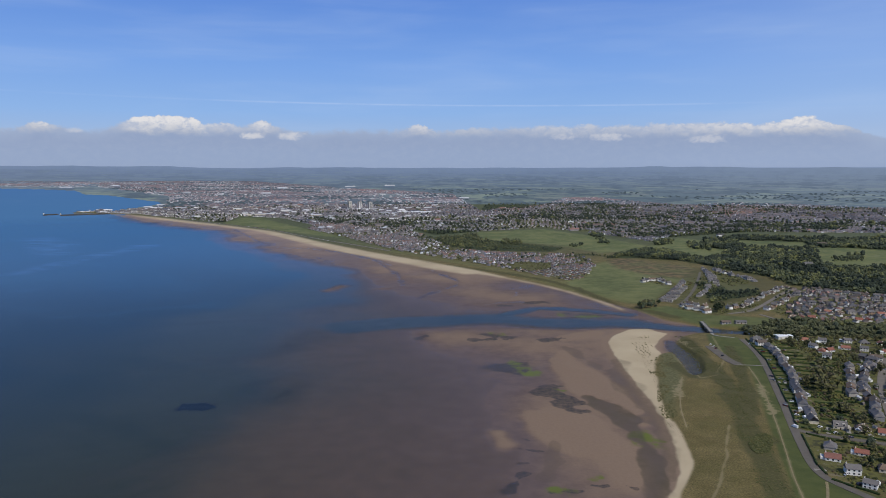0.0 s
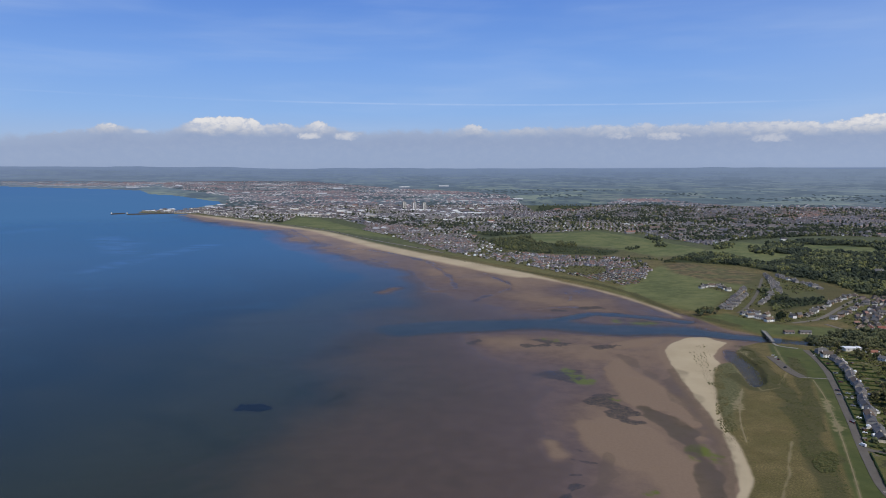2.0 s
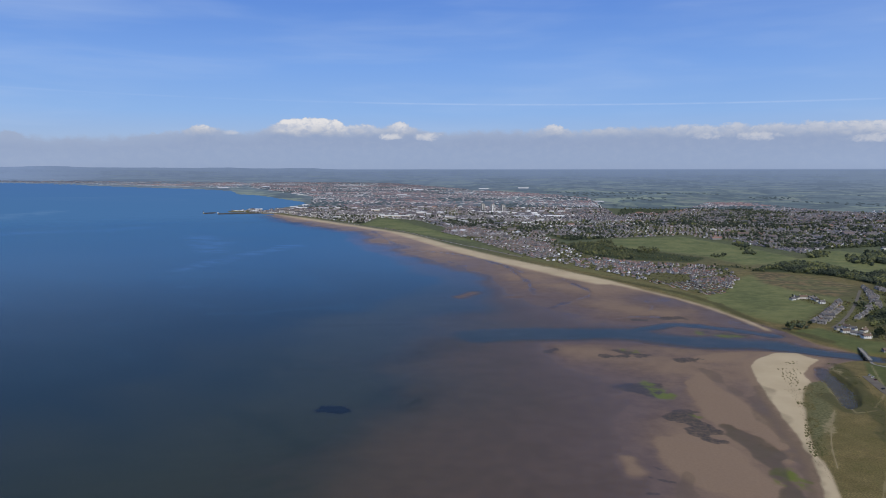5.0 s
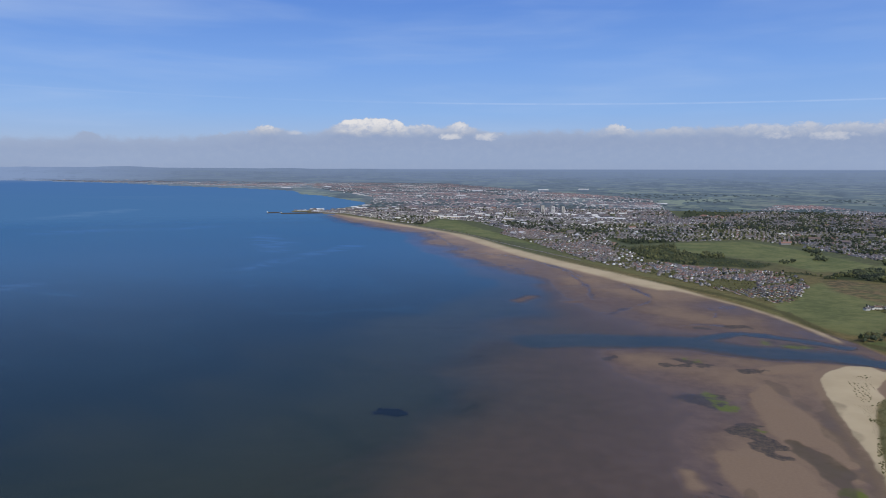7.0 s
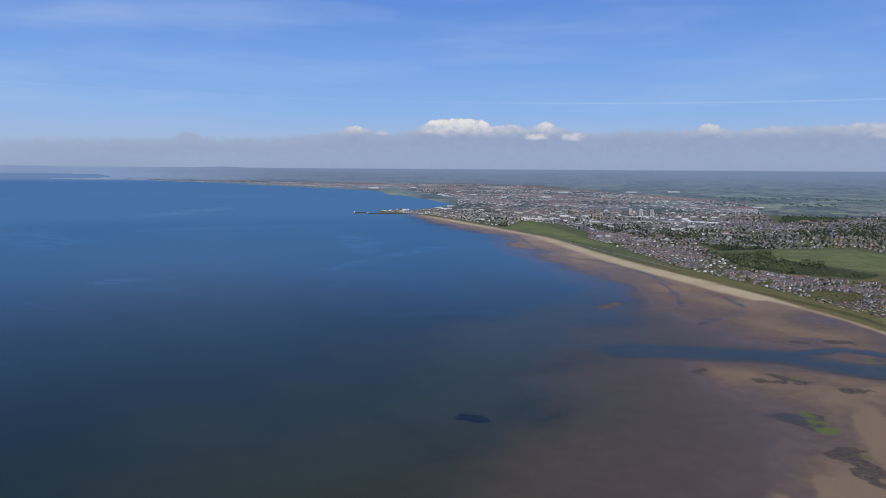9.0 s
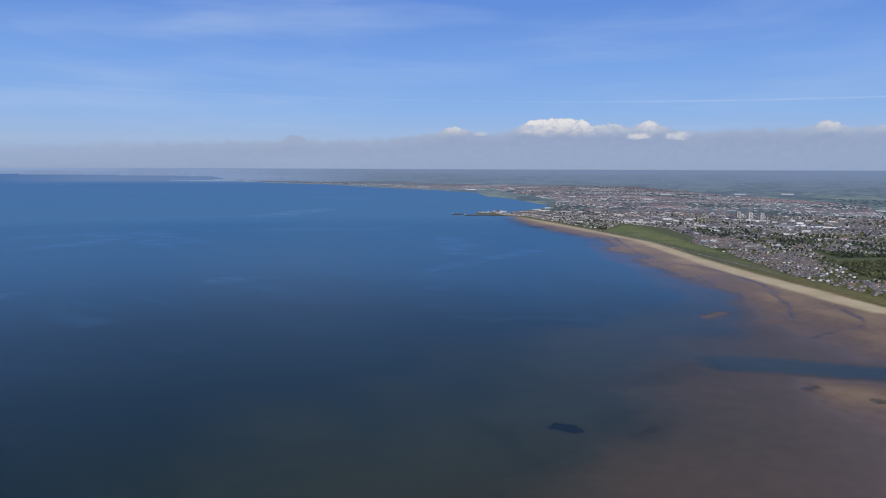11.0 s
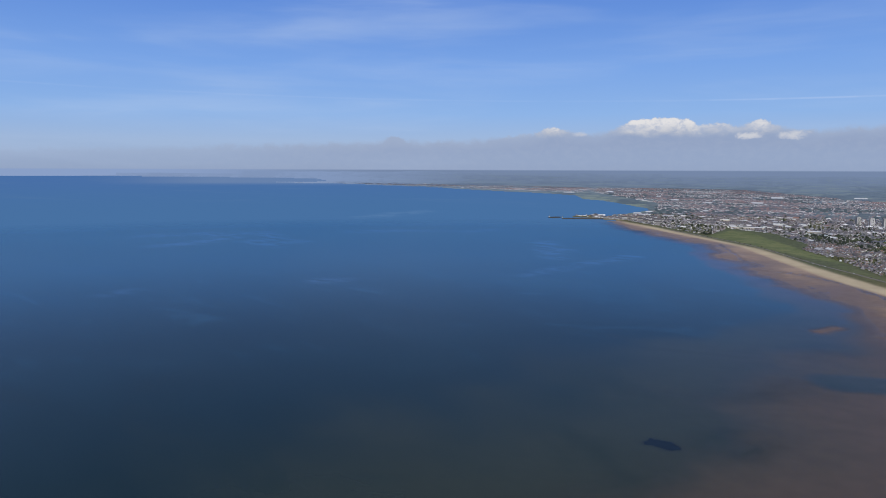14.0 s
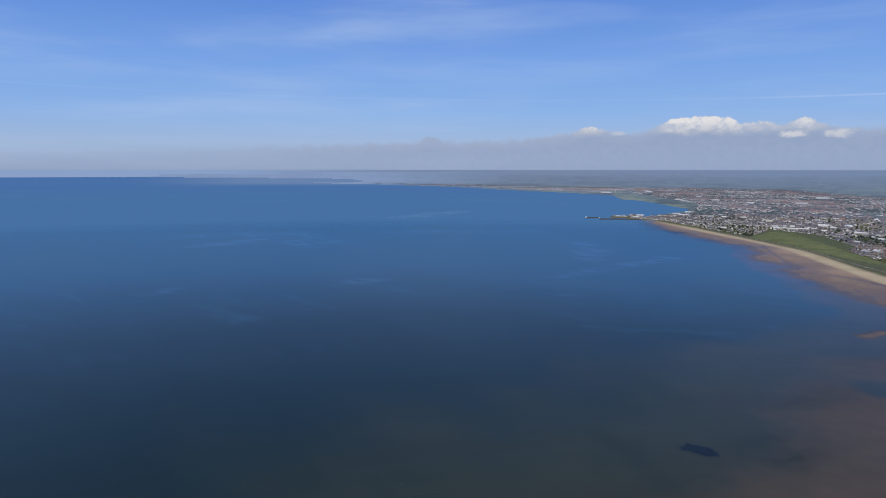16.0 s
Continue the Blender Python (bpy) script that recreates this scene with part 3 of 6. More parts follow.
def ground_material():
    m, g = material("ground_cover")
    plan = g.attr("plan", 1)
    a = g.add("ShaderNodeSeparateColor", [g.attr("shore", 0)]).outputs
    on = g.attr("shore", 3)
    b = g.add("ShaderNodeSeparateColor", [g.attr("cover", 0)]).outputs
    path = g.attr("cover", 3)
    c = g.add("ShaderNodeSeparateColor", [g.attr("use", 0)]).outputs
    elev = g.attr("elev")
    big, mid, fine = g.noise(plan, 0.011, 5, 0.6), g.noise(plan, 0.06, 5, 0.6), g.noise(plan, 0.4, 4, 0.65)
    # sand: wet and dark when low, paler where it has drained
    wet = g.mix(g.ramp(mid, 0.3, 0.7), (0.094, 0.065, 0.053), (0.12, 0.083, 0.066))
    damp = g.mix(g.ramp(fine, 0.3, 0.7), (0.178, 0.124, 0.085), (0.196, 0.138, 0.094))
    hue = g.math("ADD", elev, g.math("ADD", g.math("MULTIPLY", g.math("SUBTRACT", mid, 0.5), 0.2), g.math("MULTIPLY", g.math("SUBTRACT", big, 0.5), 0.5)))
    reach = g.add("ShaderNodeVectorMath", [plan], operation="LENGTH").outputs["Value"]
    # both sands turn paler with distance from the origin
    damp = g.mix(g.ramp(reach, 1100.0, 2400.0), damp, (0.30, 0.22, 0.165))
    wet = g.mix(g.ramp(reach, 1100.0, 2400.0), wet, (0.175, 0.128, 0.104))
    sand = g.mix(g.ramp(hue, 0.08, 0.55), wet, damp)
    pale = g.mix(g.ramp(big, 0.3, 0.7), (0.355, 0.288, 0.182), (0.425, 0.348, 0.226))
    sand = g.mix(a[0], sand, pale)
    weedc = g.mix(g.ramp(fine, 0.35, 0.65), (0.02, 0.024, 0.032), (0.05, 0.043, 0.034))
    sand = g.mix(g.math("MULTIPLY", a[1], g.ramp(g.math("ADD", g.math("MULTIPLY", g.noise(plan, 0.16, 6, 0.7), 0.7), g.math("MULTIPLY", a[1], 0.45)), 0.42, 0.86)), sand, weedc)
    sand = g.mix(g.math("MULTIPLY", a[2], g.ramp(mid, 0.35, 0.55)), sand, (0.1, 0.116, 0.02))
    mud = g.attr("use", 3)
    sand = g.mix(g.math("MULTIPLY", mud, g.ramp(mid, 0.3, 0.65, 0.38, 0.75)), sand, g.mix(big, (0.05, 0.043, 0.024), (0.074, 0.058, 0.036)))
    # land
    rough_grass = g.mix(g.ramp(mid, 0.3, 0.7), (0.112, 0.087, 0.033), (0.172, 0.131, 0.058))
    rough_grass = g.mix(g.ramp(big, 0.4, 0.65, 0.0, 0.6), rough_grass, (0.09, 0.08, 0.026))
    rough_grass = g.mix(g.ramp(fine, 0.5, 0.75, 0.0, 0.5), rough_grass, (0.072, 0.077, 0.023))
    patch = g.noise(plan, 0.15, 5, 0.7)
    rough_grass = g.mix(g.ramp(patch, 0.52, 0.66, 0.0, 0.55), rough_grass, (0.085, 0.083, 0.022))
    rough_grass = g.mix(g.ramp(patch, 0.42, 0.3, 0.0, 0.5), rough_grass, (0.16, 0.13, 0.064))
    tuft = g.noise(plan, 0.75, 4, 0.7)
    rough_grass = g.mix(1.0, rough_grass, g.mix(g.ramp(tuft, 0.3, 0.7), (0.58, 0.6, 0.55), (1.3, 1.28, 1.2)), "MULTIPLY")
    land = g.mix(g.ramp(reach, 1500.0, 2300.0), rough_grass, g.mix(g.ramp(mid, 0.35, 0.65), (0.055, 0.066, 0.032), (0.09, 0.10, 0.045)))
    land = g.mix(c[2], land, g.mix(g.ramp(fine, 0.35, 0.65), (0.135, 0.122, 0.058), (0.066, 0.072, 0.026)))
    lawn = g.mix(g.ramp(mid, 0.3, 0.7), (0.05, 0.062, 0.017), (0.073, 0.084, 0.023))
    lawn = g.mix(g.ramp(big, 0.45, 0.7, 0.0, 0.6), lawn, (0.088, 0.092, 0.03))
    # lawn colour lightens with distance, for the haze over far greens
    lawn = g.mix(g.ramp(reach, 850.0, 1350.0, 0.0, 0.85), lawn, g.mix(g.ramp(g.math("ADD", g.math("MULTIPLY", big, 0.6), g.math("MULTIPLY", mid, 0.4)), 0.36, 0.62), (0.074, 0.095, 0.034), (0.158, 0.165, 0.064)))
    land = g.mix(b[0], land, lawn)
    land = g.mix(g.math("MULTIPLY", b[1], g.ramp(big, 0.36, 0.56, 0.35, 0.95)), land, g.mix(g.ramp(mid, 0.4, 0.6), (0.06, 0.055, 0.026), (0.155, 0.105, 0.052)))
    land = g.mix(g.math("MULTIPLY", b[2], g.ramp(fine, 0.25, 0.55, 0.5, 1.0)), land, g.mix(g.ramp(fine, 0.4, 0.7), (0.052, 0.05, 0.018), (0.092, 0.085, 0.03)))
    plot = g.noise(plan, 0.11, 3, 0.65)
    yard = g.mix(g.ramp(plot, 0.40, 0.5), (0.04, 0.041, 0.018), (0.09, 0.09, 0.026))
    yard = g.mix(g.ramp(plot, 0.58, 0.64), yard, (0.135, 0.118, 0.096))
    land = g.mix(g.math("MULTIPLY", c[0], 0.9), land, yard)
    land = g.mix(c[1], land, (0.032, 0.042, 0.014))
    land = g.mix(path, land, (0.25, 0.205, 0.115))
    col = g.mix(on, sand, land)
    shine = g.math("MULTIPLY", g.ramp(elev, 0.02, 0.5, 1.0, 0.0), g.math("SUBTRACT", 1.0, on))
    rough = g.math("SUBTRACT", 0.92, g.math("MULTIPLY", shine, 0.4))
    bump = g.add("ShaderNodeBump", {"Height": g.math("ADD", fine, mid), "Strength": g.math("ADD", 0.04, g.math("MULTIPLY", on, 0.18)), "Distance": 0.6}).outputs[0]
    finish(g, principled(g, col, rough, bump, 0.22))
    return m


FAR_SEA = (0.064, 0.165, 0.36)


def water_material():
    m, g = material("sea_water")
    plan = g.attr("plan", 1)
    uneven = g.noise(g.scaled(plan, (0.0028, 0.0045, 1)), 1.0, 5, 0.6, 0.8)
    depth = g.math("MULTIPLY", g.attr("depth"), g.ramp(uneven, 0.25, 0.75, 0.74, 1.26))
    weed = g.ramp(g.math("ADD", g.attr("weed"), g.math("MULTIPLY", g.math("SUBTRACT", g.noise(plan, 0.12, 5, 0.7), 0.5), 0.9)), 0.25, 0.85)
    # from low down the eye meets only the wave faces that lean towards it
    reach = g.add("ShaderNodeVectorMath", [plan], operation="LENGTH").outputs["Value"]
    lean = g.math("DIVIDE", g.ramp(reach, 700.0, 3800.0, 0.0, -0.15, smooth=False), reach)
    px, py, _ = g.add("ShaderNodeSeparateXYZ", [plan]).outputs
    up = g.add("ShaderNodeCombineXYZ", [g.math("MULTIPLY", px, lean), g.math("MULTIPLY", py, lean), 1.0]).outputs[0]
    up = g.add("ShaderNodeVectorMath", [up], operation="NORMALIZE").outputs[0]
    slick = g.noise(g.scaled(plan, (0.0011, 0.0024, 1)), 1.0, 6, 0.6, 1.4)
    ripple = g.noise(g.add("ShaderNodeMapping", {"Vector": plan, "Rotation": (0, 0, radians(28)), "Scale": (0.03, 0.16, 1)}).outputs[0], 1.0, 5, 0.65)
    chop = g.noise(plan, 0.35, 3, 0.6)
    bump = g.add("ShaderNodeBump", {"Height": g.math("ADD", g.math("MULTIPLY", ripple, 1.2), g.math("MULTIPLY", chop, 0.35)), "Strength": g.ramp(reach, 450.0, 1900.0, 0.85, 0.03), "Distance": 0.5, "Normal": up}).outputs[0]
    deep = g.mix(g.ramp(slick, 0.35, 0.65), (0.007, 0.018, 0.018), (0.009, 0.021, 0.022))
    # body colour turns bluer and paler with reach, standing in for reflected sky
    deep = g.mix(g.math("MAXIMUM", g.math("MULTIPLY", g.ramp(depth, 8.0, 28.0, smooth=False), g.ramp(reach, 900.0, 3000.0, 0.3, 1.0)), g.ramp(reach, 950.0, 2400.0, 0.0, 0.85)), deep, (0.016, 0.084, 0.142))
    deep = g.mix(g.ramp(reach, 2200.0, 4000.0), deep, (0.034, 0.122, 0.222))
    # sheen of wind lanes, painted as lighter streaks in the body colour
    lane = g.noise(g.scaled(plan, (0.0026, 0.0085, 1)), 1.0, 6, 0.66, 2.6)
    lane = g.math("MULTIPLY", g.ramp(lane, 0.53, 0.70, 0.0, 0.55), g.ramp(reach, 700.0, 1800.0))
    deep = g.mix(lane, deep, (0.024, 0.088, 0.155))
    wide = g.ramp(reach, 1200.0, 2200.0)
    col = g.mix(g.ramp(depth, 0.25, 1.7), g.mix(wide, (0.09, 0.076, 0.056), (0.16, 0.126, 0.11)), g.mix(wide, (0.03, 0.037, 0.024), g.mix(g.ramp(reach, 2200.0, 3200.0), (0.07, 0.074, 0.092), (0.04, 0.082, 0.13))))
    olive = g.math("MULTIPLY", g.ramp(g.noise(plan, 0.0045, 5, 0.6, 0.6), 0.5, 0.66, 0.0, 0.75), g.ramp(depth, 0.35, 1.1))
    olive = g.math("MAXIMUM", olive, g.math("MULTIPLY", g.attr("murk"), 0.75))
    col = g.mix(olive, col, (0.018, 0.027, 0.017))
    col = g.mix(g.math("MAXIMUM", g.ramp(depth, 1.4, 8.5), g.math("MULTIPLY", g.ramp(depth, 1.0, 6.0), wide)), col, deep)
    weed = g.math("MULTIPLY", weed, g.ramp(depth, 0.5, 1.6))
    col = g.mix(g.math("MULTIPLY", weed, 0.9), col, (0.004, 0.008, 0.012))
    rough = g.math("ADD", g.ramp(slick, 0.45, 0.7, 0.14, 0.07), g.ramp(reach, 600.0, 3400.0, 0.0, 0.05, smooth=False))
    thick = g.math("SUBTRACT", 1.0, g.math("POWER", 2.718, g.math("MULTIPLY", depth, -0.95)))
    thick = g.math("MAXIMUM", g.math("MAXIMUM", thick, weed), olive)
    clear = g.add("ShaderNodeBsdfTransparent", [(0.96, 0.96, 0.95)]).outputs[0]
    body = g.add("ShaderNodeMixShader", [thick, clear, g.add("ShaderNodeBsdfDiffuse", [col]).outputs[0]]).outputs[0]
    gloss = g.add("ShaderNodeBsdfGlossy", {"Color": (1.0, 1.0, 1.0), "Roughness": rough, "Normal": bump}).outputs[0]
    mirror = g.add("ShaderNodeFresnel", {"IOR": 1.333, "Normal": up}).outputs[0]
    # calm lanes, smoother than the water round them, send back more of the sky
    calm = g.math("MULTIPLY", g.attr("calm"), g.ramp(g.noise(g.add("ShaderNodeMapping", {"Vector": plan, "Rotation": (0, 0, radians(-38)), "Scale": (0.010, 0.026, 1)}).outputs[0], 1.0, 5, 0.65, 0.8), 0.36, 0.66))
    mirror = g.math("MULTIPLY", mirror, g.math("ADD", 1.0, g.math("MULTIPLY", calm, 0.36)))
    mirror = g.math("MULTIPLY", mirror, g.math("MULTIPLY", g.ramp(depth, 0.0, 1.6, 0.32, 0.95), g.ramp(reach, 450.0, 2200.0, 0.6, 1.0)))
    near = g.add("ShaderNodeMixShader", [mirror, body, gloss]).outputs[0]
    # towards 4 km the water glows like the backdrop; lane sheen is a paler glow
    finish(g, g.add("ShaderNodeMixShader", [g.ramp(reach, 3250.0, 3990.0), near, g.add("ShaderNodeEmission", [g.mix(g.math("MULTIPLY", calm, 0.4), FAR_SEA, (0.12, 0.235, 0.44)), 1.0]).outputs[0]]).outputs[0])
    return m


def far_material():
    m, g = material("distant_land")
    plan, sweep = g.attr("plan", 1), g.attr("sweep", 1)
    far = g.attr("far")
    cell = g.add("ShaderNodeTexVoronoi", {"Vector": g.scaled(plan, (0.0046, 0.0028, 1)), "Scale": 1.0, "Randomness": 0.9})
    tone = g.add("ShaderNodeSeparateColor", [cell.outputs[1]]).outputs
    field = g.mix(g.ramp(tone[0], 0.25, 0.8), (0.04, 0.075, 0.045), (0.27, 0.31, 0.14))
    field = g.mix(g.ramp(tone[1], 0.8, 0.9, 0.0, 0.6), field, (0.19, 0.15, 0.10))
    # woods and hedgerows foreshortened into long dark lines
    woods = g.math("ADD", g.math("MULTIPLY", g.noise(g.scaled(sweep, (0.010, 0.16, 1)), 1.0, 6, 0.65), 0.6), g.math("MULTIPLY", g.noise(g.scaled(sweep, (0.05, 0.55, 1)), 1.0, 5, 0.65), 0.4))
    dark = g.ramp(woods, 0.47, 0.56)
    field = g.mix(dark, field, (0.022, 0.038, 0.028))
    built = g.mix(g.ramp(g.noise(g.scaled(sweep, (0.25, 0.9, 1)), 1.0, 4, 0.7), 0.42, 0.62), (0.045, 0.052, 0.055), (0.18, 0.165, 0.165))
    field = g.mix(g.attr("urban"), field, built)
    field = g.mix(g.attr("beach"), field, (0.42, 0.34, 0.24))
    dif = g.add("ShaderNodeBsdfDiffuse", [field]).outputs[0]
    # blue haze painted as emission, which takes over the fields with distance
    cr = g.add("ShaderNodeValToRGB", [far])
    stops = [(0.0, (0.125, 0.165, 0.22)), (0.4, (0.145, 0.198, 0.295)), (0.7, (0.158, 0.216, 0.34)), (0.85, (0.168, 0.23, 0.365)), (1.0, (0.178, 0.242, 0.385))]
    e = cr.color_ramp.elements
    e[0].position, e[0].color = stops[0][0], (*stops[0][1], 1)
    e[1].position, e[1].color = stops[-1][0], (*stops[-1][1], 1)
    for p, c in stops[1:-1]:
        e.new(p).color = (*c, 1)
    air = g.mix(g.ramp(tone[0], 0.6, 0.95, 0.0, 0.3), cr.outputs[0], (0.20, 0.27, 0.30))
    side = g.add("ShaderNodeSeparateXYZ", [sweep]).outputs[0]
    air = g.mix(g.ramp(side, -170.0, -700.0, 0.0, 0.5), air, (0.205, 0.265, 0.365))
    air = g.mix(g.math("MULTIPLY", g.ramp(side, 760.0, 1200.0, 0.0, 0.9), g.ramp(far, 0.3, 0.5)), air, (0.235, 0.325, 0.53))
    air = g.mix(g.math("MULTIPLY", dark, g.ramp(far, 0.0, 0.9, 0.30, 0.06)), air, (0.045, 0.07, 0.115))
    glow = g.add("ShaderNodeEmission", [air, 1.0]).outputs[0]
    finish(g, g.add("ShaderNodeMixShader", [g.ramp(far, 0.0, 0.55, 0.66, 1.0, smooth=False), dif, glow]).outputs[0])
    return m


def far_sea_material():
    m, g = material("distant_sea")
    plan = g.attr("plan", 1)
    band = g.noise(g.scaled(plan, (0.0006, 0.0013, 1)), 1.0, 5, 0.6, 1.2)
    # reflected sky, paler lanes of sheen and haze, all put into the emitted colour
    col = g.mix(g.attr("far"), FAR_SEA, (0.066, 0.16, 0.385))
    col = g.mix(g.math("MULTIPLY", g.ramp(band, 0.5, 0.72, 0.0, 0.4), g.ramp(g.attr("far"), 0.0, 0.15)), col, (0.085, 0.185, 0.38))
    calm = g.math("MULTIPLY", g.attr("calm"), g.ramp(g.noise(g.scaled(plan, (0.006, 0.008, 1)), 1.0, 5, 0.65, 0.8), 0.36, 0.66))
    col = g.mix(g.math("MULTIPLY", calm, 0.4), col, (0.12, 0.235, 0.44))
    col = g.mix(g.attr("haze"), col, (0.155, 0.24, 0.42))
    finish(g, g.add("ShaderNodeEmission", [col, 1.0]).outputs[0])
    return m


def plain(name, colors, rough=0.85, spec=0.3, scale=0.5, per="object", bump=0.0, metal=0.0):
    """A weathered surface whose tint differs from piece to piece."""
    m, g = material(name)
    rnd = g.add("ShaderNodeObjectInfo").outputs["Random"] if per == "object" else g.add("ShaderNodeNewGeometry").outputs["Random Per Island"]
    cr = g.add("ShaderNodeValToRGB", [rnd])
    cr.color_ramp.interpolation = "CONSTANT"
    e = cr.color_ramp.elements
    e[0].color = (*colors[0], 1)
    while len(e) > 1 and len(colors) == 1:
        e.remove(e[-1])
    for i, c in enumerate(colors[1:], 1):
        q = e[1] if i == 1 else e.new(0.5)
        q.position, q.color = i / len(colors), (*c, 1)
    pos = g.add("ShaderNodeNewGeometry").outputs["Position"]
    n = g.noise(pos, scale, 5, 0.65)
    col = g.mix(g.ramp(n, 0.3, 0.75, 0.0, 0.45), cr.outputs[0], g.mix(1.0, cr.outputs[0], (0.55, 0.54, 0.5), "MULTIPLY"))
    nrm = g.add("ShaderNodeBump", {"Height": n, "Strength": bump, "Distance": 0.2}).outputs[0] if bump else None
    finish(g, principled(g, col, rough, nrm, spec, metal))
    return m


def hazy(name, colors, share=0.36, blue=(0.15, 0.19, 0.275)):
    """Far buildings and woods with blue haze mixed in as emission, matching the backdrop."""
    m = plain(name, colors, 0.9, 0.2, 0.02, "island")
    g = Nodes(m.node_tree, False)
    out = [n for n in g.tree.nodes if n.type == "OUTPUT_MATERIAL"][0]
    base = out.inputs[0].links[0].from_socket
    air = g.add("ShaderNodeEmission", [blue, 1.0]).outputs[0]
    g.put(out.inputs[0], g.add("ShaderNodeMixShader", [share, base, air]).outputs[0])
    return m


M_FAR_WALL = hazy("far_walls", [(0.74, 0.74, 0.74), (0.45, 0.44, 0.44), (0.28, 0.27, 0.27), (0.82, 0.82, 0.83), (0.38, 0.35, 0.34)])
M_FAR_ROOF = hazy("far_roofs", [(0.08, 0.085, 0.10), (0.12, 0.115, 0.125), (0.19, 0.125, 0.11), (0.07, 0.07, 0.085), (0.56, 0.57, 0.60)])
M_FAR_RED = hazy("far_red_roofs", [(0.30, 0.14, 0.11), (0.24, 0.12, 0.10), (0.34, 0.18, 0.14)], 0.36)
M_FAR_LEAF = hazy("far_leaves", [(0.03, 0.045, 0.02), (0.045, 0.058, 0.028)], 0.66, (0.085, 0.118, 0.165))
M_GROUND, M_WATER, M_FAR, M_FAR_SEA = ground_material(), water_material(), far_material(), far_sea_material()
M_LEAF = plain("leaves", [(0.068, 0.072, 0.03), (0.092, 0.092, 0.036), (0.054, 0.057, 0.027), (0.115, 0.11, 0.044), (0.085, 0.076, 0.046), (0.062, 0.066, 0.028)], 0.75, 0.2, 0.25, "island", 0.4)


def leaf_material(name, a, b, c):
    """Crowns whose green drifts slowly from stand to stand, and a little from clump to clump."""
    m, g = material(name)
    geo = g.add("ShaderNodeNewGeometry").outputs
    rnd, pos = geo["Random Per Island"], geo["Position"]
    stand = g.noise(pos, 0.03, 3, 0.6)
    col = g.mix(g.ramp(g.math("ADD", stand, g.math("MULTIPLY", g.math("SUBTRACT", rnd, 0.5), 0.16)), 0.36, 0.5), a, b)
    col = g.mix(g.ramp(g.math("ADD", stand, g.math("MULTIPLY", g.math("SUBTRACT", rnd, 0.5), 0.16)), 0.5, 0.66), col, c)
    leafy = g.noise(pos, 0.7, 4, 0.7)
    col = g.mix(1.0, col, g.mix(g.ramp(leafy, 0.35, 0.65), (0.62, 0.62, 0.62), (1.18, 1.18, 1.12)), "MULTIPLY")
    bump = g.add("ShaderNodeBump", {"Height": leafy, "Strength": 0.6, "Distance": 0.8}).outputs[0]
    finish(g, principled(g, col, 0.85, bump, 0.15))
    return m


M_WOOD = leaf_material("woodland_leaves", (0.046, 0.058, 0.04), (0.07, 0.083, 0.047), (0.145, 0.15, 0.06))
M_DARKWOOD = leaf_material("dark_woodland_leaves", (0.027, 0.038, 0.030), (0.036, 0.047, 0.033), (0.045, 0.055, 0.036))
M_DRAB = leaf_material("drab_leaves", (0.058, 0.065, 0.036), (0.082, 0.089, 0.046), (0.112, 0.117, 0.058))
M_CONIFER = plain("dark_leaves", [(0.016, 0.026, 0.011), (0.022, 0.034, 0.013), (0.02, 0.029, 0.015)], 0.8, 0.2, 0.25, "island", 0.4)
M_BARK = plain("bark", [(0.07, 0.055, 0.04)], 0.9, 0.2, 2.0)
M_HARL = plain("rendered_walls", [(0.42, 0.42, 0.44), (0.74, 0.75, 0.78), (0.29, 0.275, 0.275), (0.22, 0.215, 0.22), (0.36, 0.345, 0.34), (0.18, 0.165, 0.16), (0.25, 0.245, 0.25), (0.30, 0.275, 0.26), (0.20, 0.18, 0.175)], 0.9, 0.2, 0.4, "island")
M_PALE = plain("pale_town_walls", [(0.68, 0.68, 0.69), (0.82, 0.82, 0.82), (0.46, 0.44, 0.43), (0.34, 0.33, 0.33), (0.72, 0.70, 0.67), (0.30, 0.27, 0.25), (0.56, 0.54, 0.52)], 0.9, 0.2, 0.4, "island")
M_SLATE = plain("roof_covering", [(0.072, 0.077, 0.10), (0.10, 0.104, 0.13), (0.125, 0.125, 0.145), (0.14, 0.126, 0.13), (0.084, 0.09, 0.115), (0.155, 0.125, 0.125), (0.23, 0.235, 0.28)], 0.8, 0.3, 0.4, "island")
M_RED = plain("red_roofs", [(0.19, 0.122, 0.105), (0.15, 0.112, 0.10), (0.25, 0.145, 0.12), (0.125, 0.108, 0.105), (0.165, 0.13, 0.12)], 0.85, 0.25, 0.4, "island")
M_STUCCO = plain("aged_stucco", [(0.26, 0.22, 0.19), (0.60, 0.59, 0.57), (0.22, 0.20, 0.18), (0.30, 0.25, 0.21), (0.40, 0.36, 0.32)], 0.9, 0.2, 0.4, "island")
M_BROWN = plain("brown_roofs", [(0.062, 0.054, 0.052), (0.082, 0.068, 0.060), (0.052, 0.05, 0.056), (0.10, 0.076, 0.066), (0.07, 0.066, 0.07)], 0.85, 0.25, 0.4, "island")
M_SHRUB = plain("garden_leaves", [(0.06, 0.066, 0.026), (0.036, 0.043, 0.017), (0.11, 0.108, 0.034), (0.075, 0.06, 0.038), (0.05, 0.06, 0.02)], 0.85, 0.15, 0.5, "island", 0.4)
M_SCRUB = plain("scrub_leaves", [(0.078, 0.084, 0.032), (0.098, 0.098, 0.038), (0.066, 0.072, 0.028)], 0.9, 0.15, 0.4, "island", 0.4)
